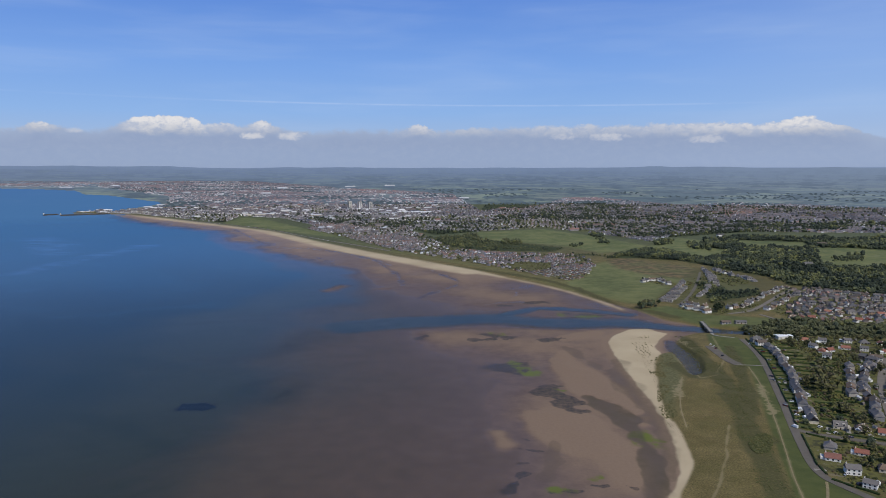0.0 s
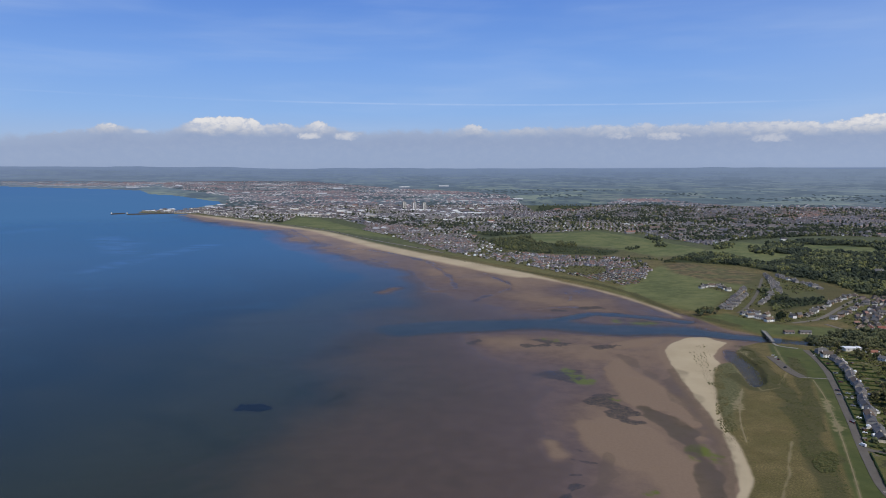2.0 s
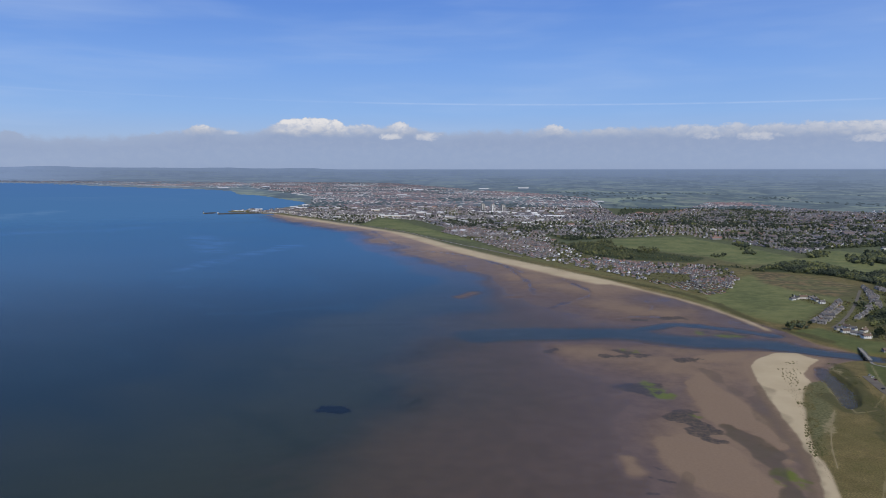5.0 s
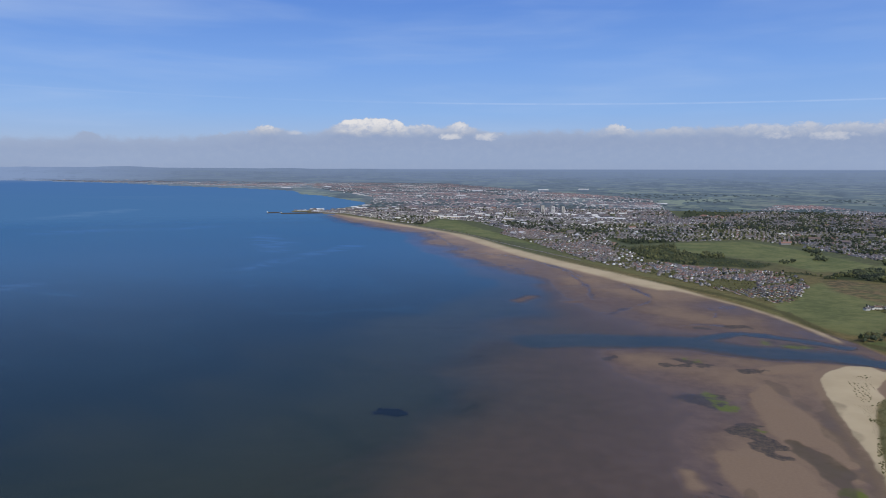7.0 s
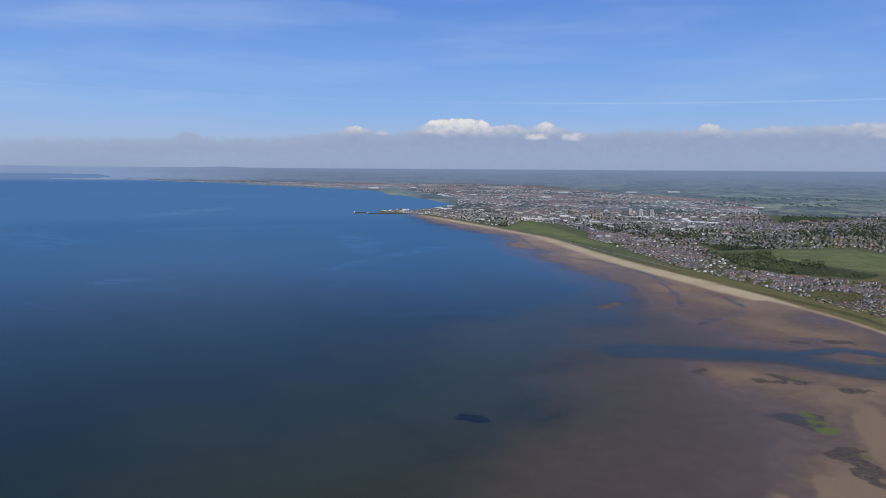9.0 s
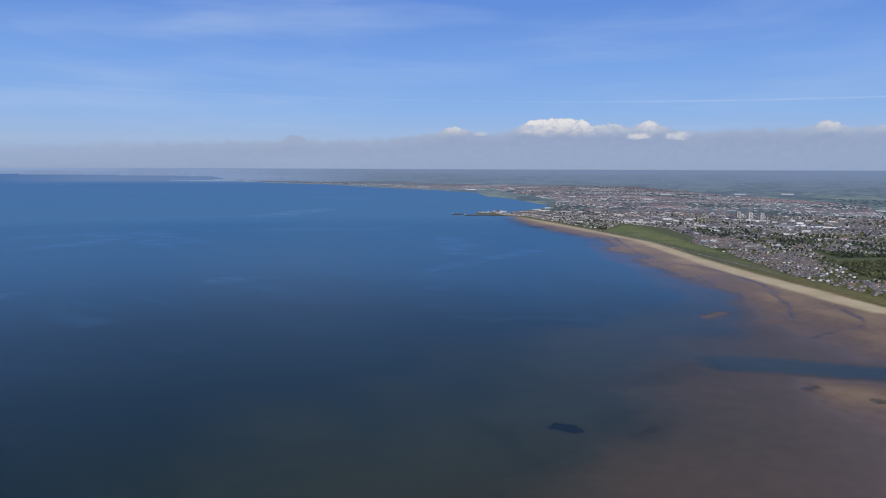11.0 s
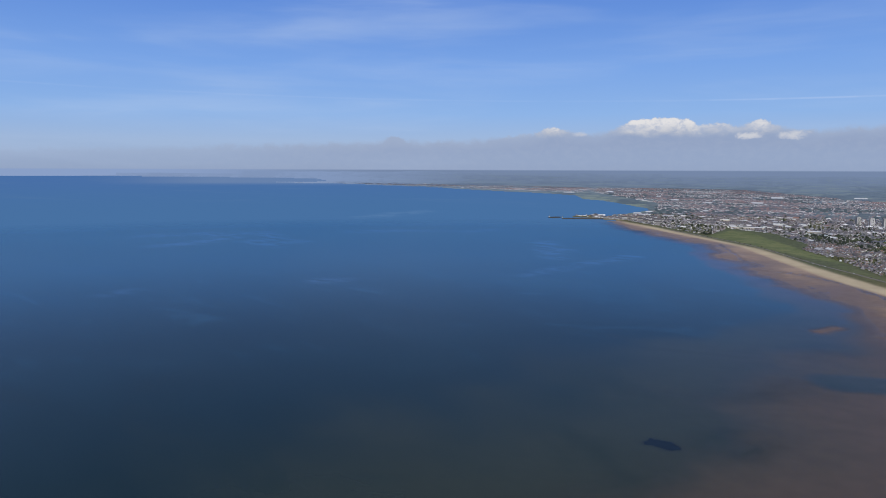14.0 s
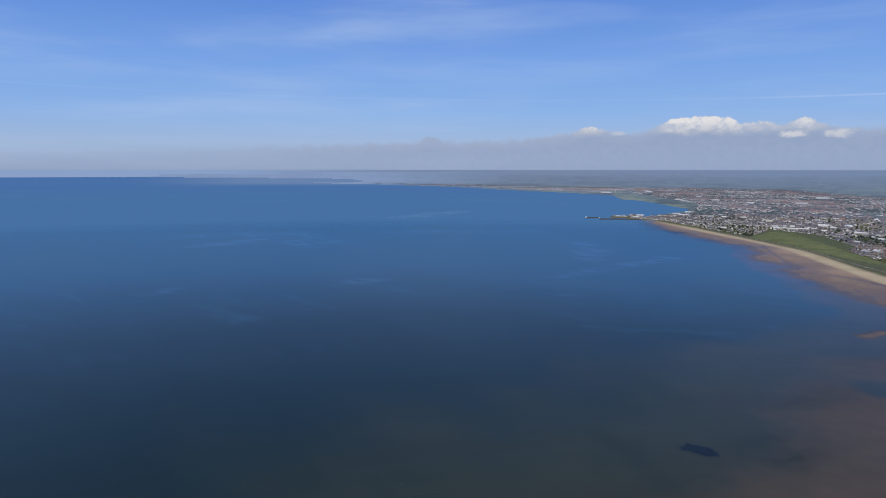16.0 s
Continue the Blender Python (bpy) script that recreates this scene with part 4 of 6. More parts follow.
M_SHED = plain("sheet_metal", [(0.55, 0.56, 0.57), (0.66, 0.66, 0.65), (0.42, 0.43, 0.45)], 0.6, 0.4, 0.2, "island")

# ---- scattering ----
def ico():
    p = (1 + 5 ** .5) / 2
    v = np.array([(-1, p, 0), (1, p, 0), (-1, -p, 0), (1, -p, 0), (0, -1, p), (0, 1, p), (0, -1, -p), (0, 1, -p), (p, 0, -1), (p, 0, 1), (-p, 0, -1), (-p, 0, 1)], float)
    f = np.array([(0, 11, 5), (0, 5, 1), (0, 1, 7), (0, 7, 10), (0, 10, 11), (1, 5, 9), (5, 11, 4), (11, 10, 2), (10, 7, 6), (7, 1, 8), (3, 9, 4), (3, 4, 2), (3, 2, 6), (3, 6, 8), (3, 8, 9), (4, 9, 5), (2, 4, 11), (6, 2, 10), (8, 6, 7), (9, 8, 1)])
    return v / np.linalg.norm(v[0]), f


ICO_V, ICO_F = ico()


def spread(rng, pts, spacing):
    """Jittered points inside an outline, with a turn that follows blocks of streets."""
    a = np.array(pts, float)
    lo, hi = a.min(0), a.max(0)
    nx, ny = int((hi[0] - lo[0]) / spacing) + 1, int((hi[1] - lo[1]) / spacing) + 1
    gx, gy = np.meshgrid(np.arange(nx), np.arange(ny))
    x = lo[0] + (gx.ravel() + rng.uniform(-.32, .32, nx * ny)) * spacing
    y = lo[1] + (gy.ravel() + rng.uniform(-.32, .32, nx * ny)) * spacing
    m = inside(x, y, pts)
    return x[m], y[m]


def streets(pts, gap, depth, lo, hi, k=0.0, lead=None, block=250.0):
    """Plots along both sides of parallel streets, whose direction changes from district to district; lo and hi: reach from the origin."""
    a = np.array(pts, float)
    b0, b1 = a.min(0) - block, a.max(0) + block
    nx, ny = int((b1[0] - b0[0]) / block) + 1, int((b1[1] - b0[1]) / block) + 1
    ii, jj = np.meshgrid(np.arange(nx), np.arange(ny), indexing="ij")
    sx = b0[0] + (ii + 0.1 + 0.8 * hash2(ii, jj, k + 0.3)) * block
    sy = b0[1] + (jj + 0.1 + 0.8 * hash2(ii, jj, k + 0.7)) * block
    out = []
    nu, nv = int(block * 1.6 / gap), int(block * 1.6 / depth)
    u, v, side = np.meshgrid((np.arange(nu) - nu / 2) * gap, (np.arange(nv) - nv / 2) * depth, [-1, 1], indexing="ij")
    u, v, side = u.ravel(), v.ravel(), side.ravel()
    through_road = (np.abs(u) % 125) < 11
    for i in range(nx):
        for j in range(ny):
            r0 = math.hypot(sx[i, j], sy[i, j])
            if r0 < lo - block or r0 > hi + block:
                continue
            h = hash2(np.array([i]), np.array([j]), k + 1.1)[0]
            th = (lead + (h - 0.5) * 0.5 if lead is not None else h * math.pi) + (math.pi / 2 if h > 0.8 else 0)
            w = v + side * depth * 0.26
            x, y = sx[i, j] + u * math.cos(th) - w * math.sin(th), sy[i, j] + u * math.sin(th) + w * math.cos(th)
            m = ~through_road & inside(x, y, pts)
            r = np.hypot(x, y)
            m &= (r >= lo) & (r < hi)
            i0, i1, j0, j1 = max(i - 2, 0), i + 3, max(j - 2, 0), j + 3
            d = np.hypot(x[:, None] - sx[i0:i1, j0:j1].ravel()[None], y[:, None] - sy[i0:i1, j0:j1].ravel()[None])
            m &= np.hypot(x - sx[i, j], y - sy[i, j]) <= d.min(1) + 1e-6
            n = int(m.sum())
            out.append(np.stack([x[m], y[m], np.full(n, th), np.full(n, h)], 1))
    return np.concatenate(out)


def stack(tv, tf, x, y, z, sx, sy, sz, turn):
    n, k = len(x), len(tv)
    c, s = np.cos(turn), np.sin(turn)
    px, py, pz = tv[None, :, 0] * sx[:, None], tv[None, :, 1] * sy[:, None], tv[None, :, 2] * sz[:, None]
    v = np.stack([x[:, None] + px * c[:, None] - py * s[:, None], y[:, None] + px * s[:, None] + py * c[:, None], z[:, None] + pz], -1)
    f = tf[None] + (np.arange(n) * k)[:, None, None]
    return v.reshape(-1, 3), f.reshape(-1, tf.shape[1])


def join(parts):
    vs, fs, at = [], [], 0
    for v, f in parts:
        vs.append(v)
        fs.append(f + at)
        at += len(v)
    return np.concatenate(vs), np.concatenate(fs)


# ---- ground, sea, distance ----
COLS = np.concatenate([np.arange(-35, 36, 0.092), np.arange(36, 80, 0.4)])
SIDE = np.arange(80, 326, 4.0)


def polar(cols, radii):
    a = np.radians(cols)
    x = -np.sin(a)[None, :] * radii[:, None]
    y = np.cos(a)[None, :] * radii[:, None]
    return x.ravel(), y.ravel()


def build_ground():
    radii = np.concatenate([[0.01, 150, 300, 380], 220 * 1249.0 / np.arange(700, 64, -1.2), [4330.0]])
    cols = np.concatenate([COLS, SIDE, [325.0]])
    x, y = polar(cols, radii)
    h, shore, cover, use = ground_fields(x, y)
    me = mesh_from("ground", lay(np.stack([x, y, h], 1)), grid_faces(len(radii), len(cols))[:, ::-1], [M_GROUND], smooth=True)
    set_attr(me, "plan", np.stack([x, y, 0 * x], 1), "FLOAT_VECTOR")
    set_attr(me, "elev", h, "FLOAT")
    for n, v in (("shore", shore), ("cover", cover), ("use", use)):
        set_attr(me, n, v)
    tagged(new("ground", me), "coastal ground of grass, dunes and tidal sand flats", "ground", kind="structure")


def calm_water(x, y):
    """Lanes of slack water that drift along the bay."""
    out = np.zeros(x.shape)
    for k, pts in enumerate(SLICKS):
        width = 0.0000085 * math.hypot(*pts[0]) ** 2 + 30
        out = np.maximum(out, stroke_mask(x, y, pts, width, 0.9, width * 0.4, 300 + k))
    return out


def build_sea():
    radii = np.concatenate([[0.01, 200, 330], 220 * 1249.0 / np.arange(720, 70, -2.5), [4002.0]])
    cols = np.concatenate([np.arange(-35, 80, 0.25), SIDE, [325.0]])
    x, y = polar(cols, radii)
    h = ground_fields(x, y)[0]
    # depth grows further with reach, to turn the body colour bluer
    h = h - 0.010 * (np.hypot(x, y) - 700).clip(0) * soft(-h, 3, 7)
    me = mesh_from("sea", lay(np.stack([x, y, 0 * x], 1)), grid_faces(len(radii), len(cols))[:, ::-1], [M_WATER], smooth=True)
    set_attr(me, "plan", np.stack([x, y, 0 * x], 1), "FLOAT_VECTOR")
    set_attr(me, "depth", (-h).clip(0), "FLOAT")
    set_attr(me, "weed", ground_fields(x, y)[1][:, 1], "FLOAT")
    set_attr(me, "murk", stroke_mask(x, y, MURK, 95, 1.0, 20), "FLOAT")
    set_attr(me, "calm", calm_water(x, y), "FLOAT")
    tagged(new("water", me), "calm blue sea turning brown over the shallows", "sea", kind="structure")
    # beyond 4 km the sea is part of the backdrop and emits its own blue
    radii = np.concatenate([[4000.0], 220 * 1249.0 / np.arange(68, 8.2, -1.0)])
    cols = np.arange(-35, 80, 0.35)
    x, y = polar(cols, radii)
    f = grid_faces(len(radii), len(cols))[:, ::-1]
    f = f[(signed(x, y, LAND)[f] < 60).any(1)]
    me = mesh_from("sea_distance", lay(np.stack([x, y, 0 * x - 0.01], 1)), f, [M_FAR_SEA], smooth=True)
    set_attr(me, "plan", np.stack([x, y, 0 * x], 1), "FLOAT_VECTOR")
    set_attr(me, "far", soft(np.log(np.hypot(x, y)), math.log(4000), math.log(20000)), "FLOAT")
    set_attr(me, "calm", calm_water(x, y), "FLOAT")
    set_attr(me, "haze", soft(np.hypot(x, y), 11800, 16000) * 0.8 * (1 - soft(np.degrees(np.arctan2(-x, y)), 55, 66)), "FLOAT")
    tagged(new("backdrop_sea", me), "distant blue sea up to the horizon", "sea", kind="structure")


def build_distance():
    radii = np.concatenate([220 * 1249.0 / np.arange(64, 26, -0.75), 220 * 1249.0 / np.arange(26, 9, -0.35), [32000.0, 45000.0, 70000.0]])
    cols = np.arange(-35, 80, 0.1)
    x, y = polar(cols, radii)
    land = signed(x, y, LAND)
    hills = np.zeros(x.shape)
    r = np.hypot(x, y)
    az = np.degrees(np.arctan2(-x, y))
    hills += (vnoise(x, y, 5200, 4, 90) - 0.42).clip(0) * 260 * soft(r, 9000, 24000) * soft(land, 0, 1500)
    hills += (vnoise(az * 10, r / 60, 60, 4, 93) - 0.4).clip(0) * r / 1249.0 * 5 * soft(r, 12000, 30000) * soft(land, 0, 2500)
    hills += (r / 1249.0 * (0.5 + 3.5 * vnoise(az * 10, r * 0, 40, 4, 91))) * soft(r, 30000, 60000)
    v = lay(np.stack([x, y, hills + 2.5], 1))
    f = grid_faces(len(radii), len(cols))[:, ::-1]
    f = f[(land[f] > 0).sum(1) >= 2]
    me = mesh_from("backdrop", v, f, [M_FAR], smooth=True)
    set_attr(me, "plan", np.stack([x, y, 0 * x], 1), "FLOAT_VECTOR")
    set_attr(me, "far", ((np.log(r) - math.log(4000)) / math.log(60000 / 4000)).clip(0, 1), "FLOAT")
    set_attr(me, "sweep", np.stack([az * 24, 220 * 1249.0 / r + hills * 1249.0 / r, 0 * x], 1), "FLOAT_VECTOR")
    set_attr(me, "beach", soft(land, -10, 10) * (1 - soft(land, 40, 80)) * soft(az, 27, 31), "FLOAT")
    set_attr(me, "urban", area_mask(x, y, TOWNS[1], 150) * 0.7, "FLOAT")
    rng = np.random.default_rng(77)
    px, py = spread(rng, [(-5564, 8253), (-6351, 16455), (241, 18952), (10528, 15802), (2660, 3974), (1009, 5848), (267, 4400), (-577, 8586), (-6351, 16455)], 88)
    k = (vnoise(px, py, 520, 4, 71) > 0.6) & (np.hypot(px, py) > 4330) & (np.hypot(px, py) < 7500)
    px, py = px[k], py[k]
    # trees between the far streets
    tx, ty = spread(rng, TOWNS[1], 48)
    k = (vnoise(tx, ty, 380, 3, 73) > 0.47) & (np.hypot(tx, ty) > 4330)
    px, py = np.concatenate([px, tx[k]]), np.concatenate([py, ty[k]])
    n = len(px)
    w = rng.uniform(6, 15, n)
    tv, tf = stack(ICO_V, ICO_F, px, py, np.full(n, 4.0), w, rng.uniform(8, 20, n), rng.uniform(4, 8, n), rng.uniform(-3, 3, n))
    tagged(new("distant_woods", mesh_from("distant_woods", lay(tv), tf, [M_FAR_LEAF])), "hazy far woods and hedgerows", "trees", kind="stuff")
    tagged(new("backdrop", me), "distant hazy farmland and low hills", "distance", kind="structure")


build_ground()
build_sea()
build_distance()

ESTATE_R = 1520.0
ESTATE_FRONT = [(-492, 2556), (-340, 2294), (-246, 2113), (-128, 1876), (72, 1613), (246, 1349)]
OPEN_PLOT = [(131, 1568), (178, 1630), (252, 1610), (228, 1516), (190, 1476)]     # a green inside the estate

# ---- houses and trees that nobody could count ----
HOUSE_V = np.array([(-.5, -.5, 0), (.5, -.5, 0), (.5, .5, 0), (-.5, .5, 0), (-.5, -.5, 1), (.5, -.5, 1), (.5, .5, 1), (-.5, .5, 1), (-.5, 0, 1.52), (.5, 0, 1.52)], float)
HOUSE_F = np.array([(0, 1, 5), (0, 5, 4), (2, 3, 7), (2, 7, 6), (1, 2, 6), (1, 6, 5), (3, 0, 4), (3, 4, 7), (5, 6, 9), (7, 4, 8)])
ROOF_V = np.array([(-.54, -.58, .93), (.54, -.58, .93), (.54, .58, .93), (-.54, .58, .93), (-.54, 0, 1.57), (.54, 0, 1.57)], float)
ROOF_F = np.array([(0, 1, 5), (0, 5, 4), (2, 3, 4), (2, 4, 5)])


def town_mesh(rng, x, y, long, wide, high, turn, red, mats, pale=None, sheet=None):
    z = np.full(len(x), 3.0)
    w = stack(HOUSE_V, HOUSE_F, x, y, z, long, wide, high, turn)
    t = stack(ROOF_V, ROOF_F, x, y, z, long, wide, high, turn)
    v, f = join([w, t])
    walls = np.zeros(len(x)) if pale is None else np.where(pale, 3, 0)
    idx = np.concatenate([np.repeat(walls, len(HOUSE_F)), np.repeat(np.where(red, 2, 1) if sheet is None else np.where(sheet, 4, np.where(red, 2, 1)), len(ROOF_F))])
    return mesh_from("town", lay(v), f, mats, idx)


def build_town(rng):
    rows = [streets(TOWNS[0], 8.0, 29, ESTATE_R, 4330, 1.0, 2.11, 190), streets(TOWNS[1], 8.6, 30, 1500, 3000, 2.0, None, 230), streets(TOWNS[1], 10.0, 36, 3000, 4330, 2.0, None, 230), streets(TOWNS[6], 13, 40, 1500, 4330, 3.0)]
    p = np.concatenate(rows)
    x, y, turn, dist = p.T
    keep = rng.uniform(size=len(x)) < 0.3 + 0.75 * soft(vnoise(x, y, 260, 3, 41), 0.33, 0.5)
    back = soft(line_distance(x, y, ESTATE_FRONT), 120, 260) * inside(x, y, TOWNS[0])
    keep &= (signed(x, y, LAND) > 25) & (rng.uniform(size=len(x)) > back * 0.62)
    for pts in GREENS + WOODS[2:3] + [OPEN_PLOT]:
        keep &= ~inside(x, y, pts)
    x, y, turn, dist = x[keep], y[keep], turn[keep], dist[keep]
    r = np.hypot(x, y)
    n = len(x)
    terrace = (dist * 7.3) % 1 < 0.35
    long = np.where(terrace, 8.0, rng.uniform(5.2, 8.2, n))
    long = np.where(inside(x, y, TOWNS[0]), rng.uniform(4.6, 6.6, n), long)
    wide, high = rng.uniform(4.8, 6.4, n), np.where(terrace, 4.0, rng.uniform(2.4, 4.4, n)) + (r > 3300) * rng.uniform(0, 2, n)
    big = (rng.uniform(size=n) < 0.012 + 0.022 * (r > 3000) * (x < 0)) & (r > 2400)
    long, wide, high = np.where(big, rng.uniform(18, 40, n), long), np.where(big, rng.uniform(11, 18, n), wide), np.where(big, rng.uniform(5, 9, n), high)
    x, y = x + rng.normal(0, 0.9, n), y + rng.normal(0, 0.9, n)
    turn = turn + (rng.uniform(size=n) < np.where(terrace, 0.04, 0.3)) * math.pi / 2 + rng.normal(0, 0.05, n)
    red = np.zeros(n, bool)
    for pts in RED_ROOFS:
        red |= inside(x, y, pts)
    red = red & (rng.uniform(size=n) < 0.75) | inside(x, y, TOWNS[0]) & (rng.uniform(size=n) < 0.42) | (rng.uniform(size=n) < 0.07) | (dist > 0.9) & (rng.uniform(size=n) < 0.4)
    tagged(new("town_houses", town_mesh(rng, x, y, long, wide, high, turn, red, [M_HARL, M_SLATE, M_RED, M_PALE, M_SHED], (r > 2900) & (x < 300), big & (x < 100) & (rng.uniform(size=n) < 0.35))), "dense town of pale rendered houses with slate roofs", "houses", kind="stuff")
    # the hazy far side of the town, on the backdrop
    p = np.concatenate([streets(TOWNS[1], 17, 52, 4330, 12000, 4.0, None, 420), streets([(-3336, 8665), (-4349, 8000), (-6663, 8900), (-8164, 9300), (-9829, 9750), (-10800, 9800), (-10233, 11256), (-8032, 11132), (-6677, 10976), (-4226, 10966)], 30, 110, 4330, 16000, 5.0, None, 700)])
    x, y, turn, dist = p.T
    m = (rng.uniform(size=len(x)) < 0.12 + 0.9 * soft(vnoise(x, y, 420, 3, 42), 0.40, 0.56)) & (signed(x, y, LAND) > 60)
    x, y, turn, dist = x[m], y[m], turn[m], dist[m]
    n = len(x)
    r = np.hypot(x, y)
    l, b, h = rng.uniform(9, 17, n) * soft(r, 0, 5500), rng.uniform(8, 12, n), rng.uniform(3.6, 6.5, n)
    big = rng.uniform(size=n) < 0.02
    l, b = np.where(big, l * 3, l), np.where(big, b * 2.2, b)
    red = (rng.uniform(size=n) < 0.18) | (dist > 0.72) & (rng.uniform(size=n) < 0.6)
    for pts in RED_ROOFS:
        red |= inside(x, y, pts) & (rng.uniform(size=n) < 0.8)
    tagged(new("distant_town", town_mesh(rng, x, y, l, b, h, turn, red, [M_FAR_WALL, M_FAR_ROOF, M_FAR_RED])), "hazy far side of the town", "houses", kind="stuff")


def build_trees(rng):
    xs, ys, ks = [], [], []
    for i, (pts, gap) in enumerate(zip(WOODS, (7.6, 6.5, 9, 13, 12, 30, 8, 7.8, 11))):
        x, y = spread(rng, pts, gap)
        for g in NO_TREES:
            m = ~inside(x, y, g)
            x, y = x[m], y[m]
        xs.append(x), ys.append(y), ks.append(np.full(len(x), (0.86, 0.66, 0.66, 0.75, 0.8, 0.6, 0.6, 0.86, 0.6)[i] * (np.where(x > 150, 0.55, 1.0) if i == 2 else 1.0)))
    for pts in CLUMPS:
        x, y = spread(rng, pts, 11)
        xs.append(x), ys.append(y), ks.append(np.full(len(x), 0.9))
    for pts, gap in ((TOWNS[0], 13), (TOWNS[1], 13.5), (TOWNS[2], 15), (TOWNS[3], 30), (TOWNS[4], 22), (TOWNS[5], 20)):
        x, y = spread(rng, pts, gap)
        thick = 0.22 + 1.0 * soft(vnoise(x, y, 240, 3, 61), 0.42, 0.62)
        if pts is TOWNS[0]:
            thick = 0.25 + 0.75 * soft(line_distance(x, y, ESTATE_FRONT), 120, 240)
        if pts is TOWNS[1]:
            thick = thick * (1 - 0.75 * soft(np.hypot(x, y), 2900, 3350) * (x < 300))
        m = (rng.uniform(size=len(x)) < thick) & (np.hypot(x, y) < 4400)
        xs.append(x[m]), ys.append(y[m]), ks.append(np.full(m.sum(), 0.78 if pts is TOWNS[1] else 0.5))
    x, y, k = np.concatenate(xs), np.concatenate(ys), np.concatenate(ks)
    m = (vnoise(x, y, 90, 3, 66) > 0.33) & (np.hypot(x, y) < 4400) & ~inside(x, y, OPEN_PLOT)
    x, y, k = x[m], y[m], k[m]
    dark = (vnoise(x, y, 70, 2, 67) + rng.normal(0, 0.08, len(x)) > 0.56) * 1.0
    dark = np.where(inside(x, y, WOODS[2]) & (rng.uniform(size=len(x)) < 0.7), 2.0, dark)
    dark = np.where((inside(x, y, TOWNS[1]) | inside(x, y, TOWNS[0])) & (rng.uniform(size=len(x)) < 0.42), 1.0, dark)
    dark = np.where(inside(x, y, WOODS[1]) & (rng.uniform(size=len(x)) < 0.85), 2.0, dark)
    which = []
    r = np.hypot(x, y)
    size = k * (2.5 + 4.4 * rng.uniform(size=len(x)) ** 1.6) * np.where(r > 3000, 1.15, 1.0) * (0.75 + 0.6 * vnoise(x, y, 60, 2, 68))
    parts = []
    for b in range(15):
        m = (r < 1250) | (b < 5) & (r < 1900) | (b < 3) & (r < 2200) | (b < 2) & (r < 3300) | (b < 1)
        near = r[m] < 1900
        n = int(m.sum())
        ang, off = rng.uniform(0, 6.28, n), size[m] * (0 if b == 0 else np.where(near, rng.uniform(0.35, 0.8, n), 0.55))
        s = size[m] * np.where(near, 0.6 if b == 0 else 0.36, 0.8 if b == 0 else 0.55) * rng.uniform(0.75, 1.25, n)
        v, f = stack(ICO_V, ICO_F, x[m] + np.cos(ang) * off, y[m] + np.sin(ang) * off, 2.5 + size[m] * rng.uniform(0.7, 1.6, n), s, s * rng.uniform(0.8, 1.2, n), s * rng.uniform(0.85, 1.3, n), ang)
        v += rng.normal(0, 1, v.shape) * np.repeat(s, 12)[:, None] * 0.16
        parts.append((v, f))
        which.append(np.repeat(dark[m], 20))
    v, f = join(parts)
    me = mesh_from("trees", lay(v), f, [M_WOOD, M_DARKWOOD, M_DRAB], np.concatenate(which))
    tagged(new("woodland", me), "broadleaf woods and garden trees in fresh leaf", "trees", kind="stuff")


build_town(np.random.default_rng(5))
build_trees(np.random.default_rng(6))

# ---- things ----
def box(x0, x1, y0, y1, z0, z1):
    v = np.array([(x0, y0, z0), (x1, y0, z0), (x1, y1, z0), (x0, y1, z0), (x0, y0, z1), (x1, y0, z1), (x1, y1, z1), (x0, y1, z1)], float)
    f = np.array([(3, 2, 1, 0), (4, 5, 6, 7), (0, 1, 5, 4), (1, 2, 6, 5), (2, 3, 7, 6), (3, 0, 4, 7)])
    return v, f


def part(name, vf, mat, parent, label=""):
    ob = new(name, mesh_from(name, vf[0], vf[1], [mat]))
    ob.parent = parent
    return tagged(ob, label)


def thing(name, x, y, z, turn, label, category, group=""):
    ob = new(name)
    ob.empty_display_size = 1.0
    ob.matrix_basis = pose(x, y, z, 0, 0, turn)
    return tagged(ob, label, category, group)


def roof_shape(l, d, z, h, hip=0.0, over=0.45, t=0.18):
    """Pitched roof with eaves and thickness; hip: how far the ridge is drawn in at each end."""
    a, b = l / 2 + over, d / 2 + over
    v = []
    for k in (0, t):
        v += [(-a, -b, z - 0.2 + k), (a, -b, z - 0.2 + k), (a, b, z - 0.2 + k), (-a, b, z - 0.2 + k), (-a + hip, 0, z + h + k), (a - hip, 0, z + h + k)]
    f = [(0, 1, 5, 4), (2, 3, 4, 5), (0, 4, 4, 3), (1, 2, 5, 5)]
    quads = [(6, 7, 11, 10), (8, 9, 10, 11), (4, 5, 1, 0), (5, 4, 3, 2), (0, 1, 7, 6), (2, 3, 9, 8), (3, 0, 6, 9), (1, 2, 8, 7)]
    tri = [(9, 6, 10), (7, 8, 11), (0, 3, 4), (2, 1, 5)]
    tris = [t3 for q in quads for t3 in ((q[0], q[1], q[2]), (q[0], q[2], q[3]))] + tri
    return np.array(v, float), np.array(tris)


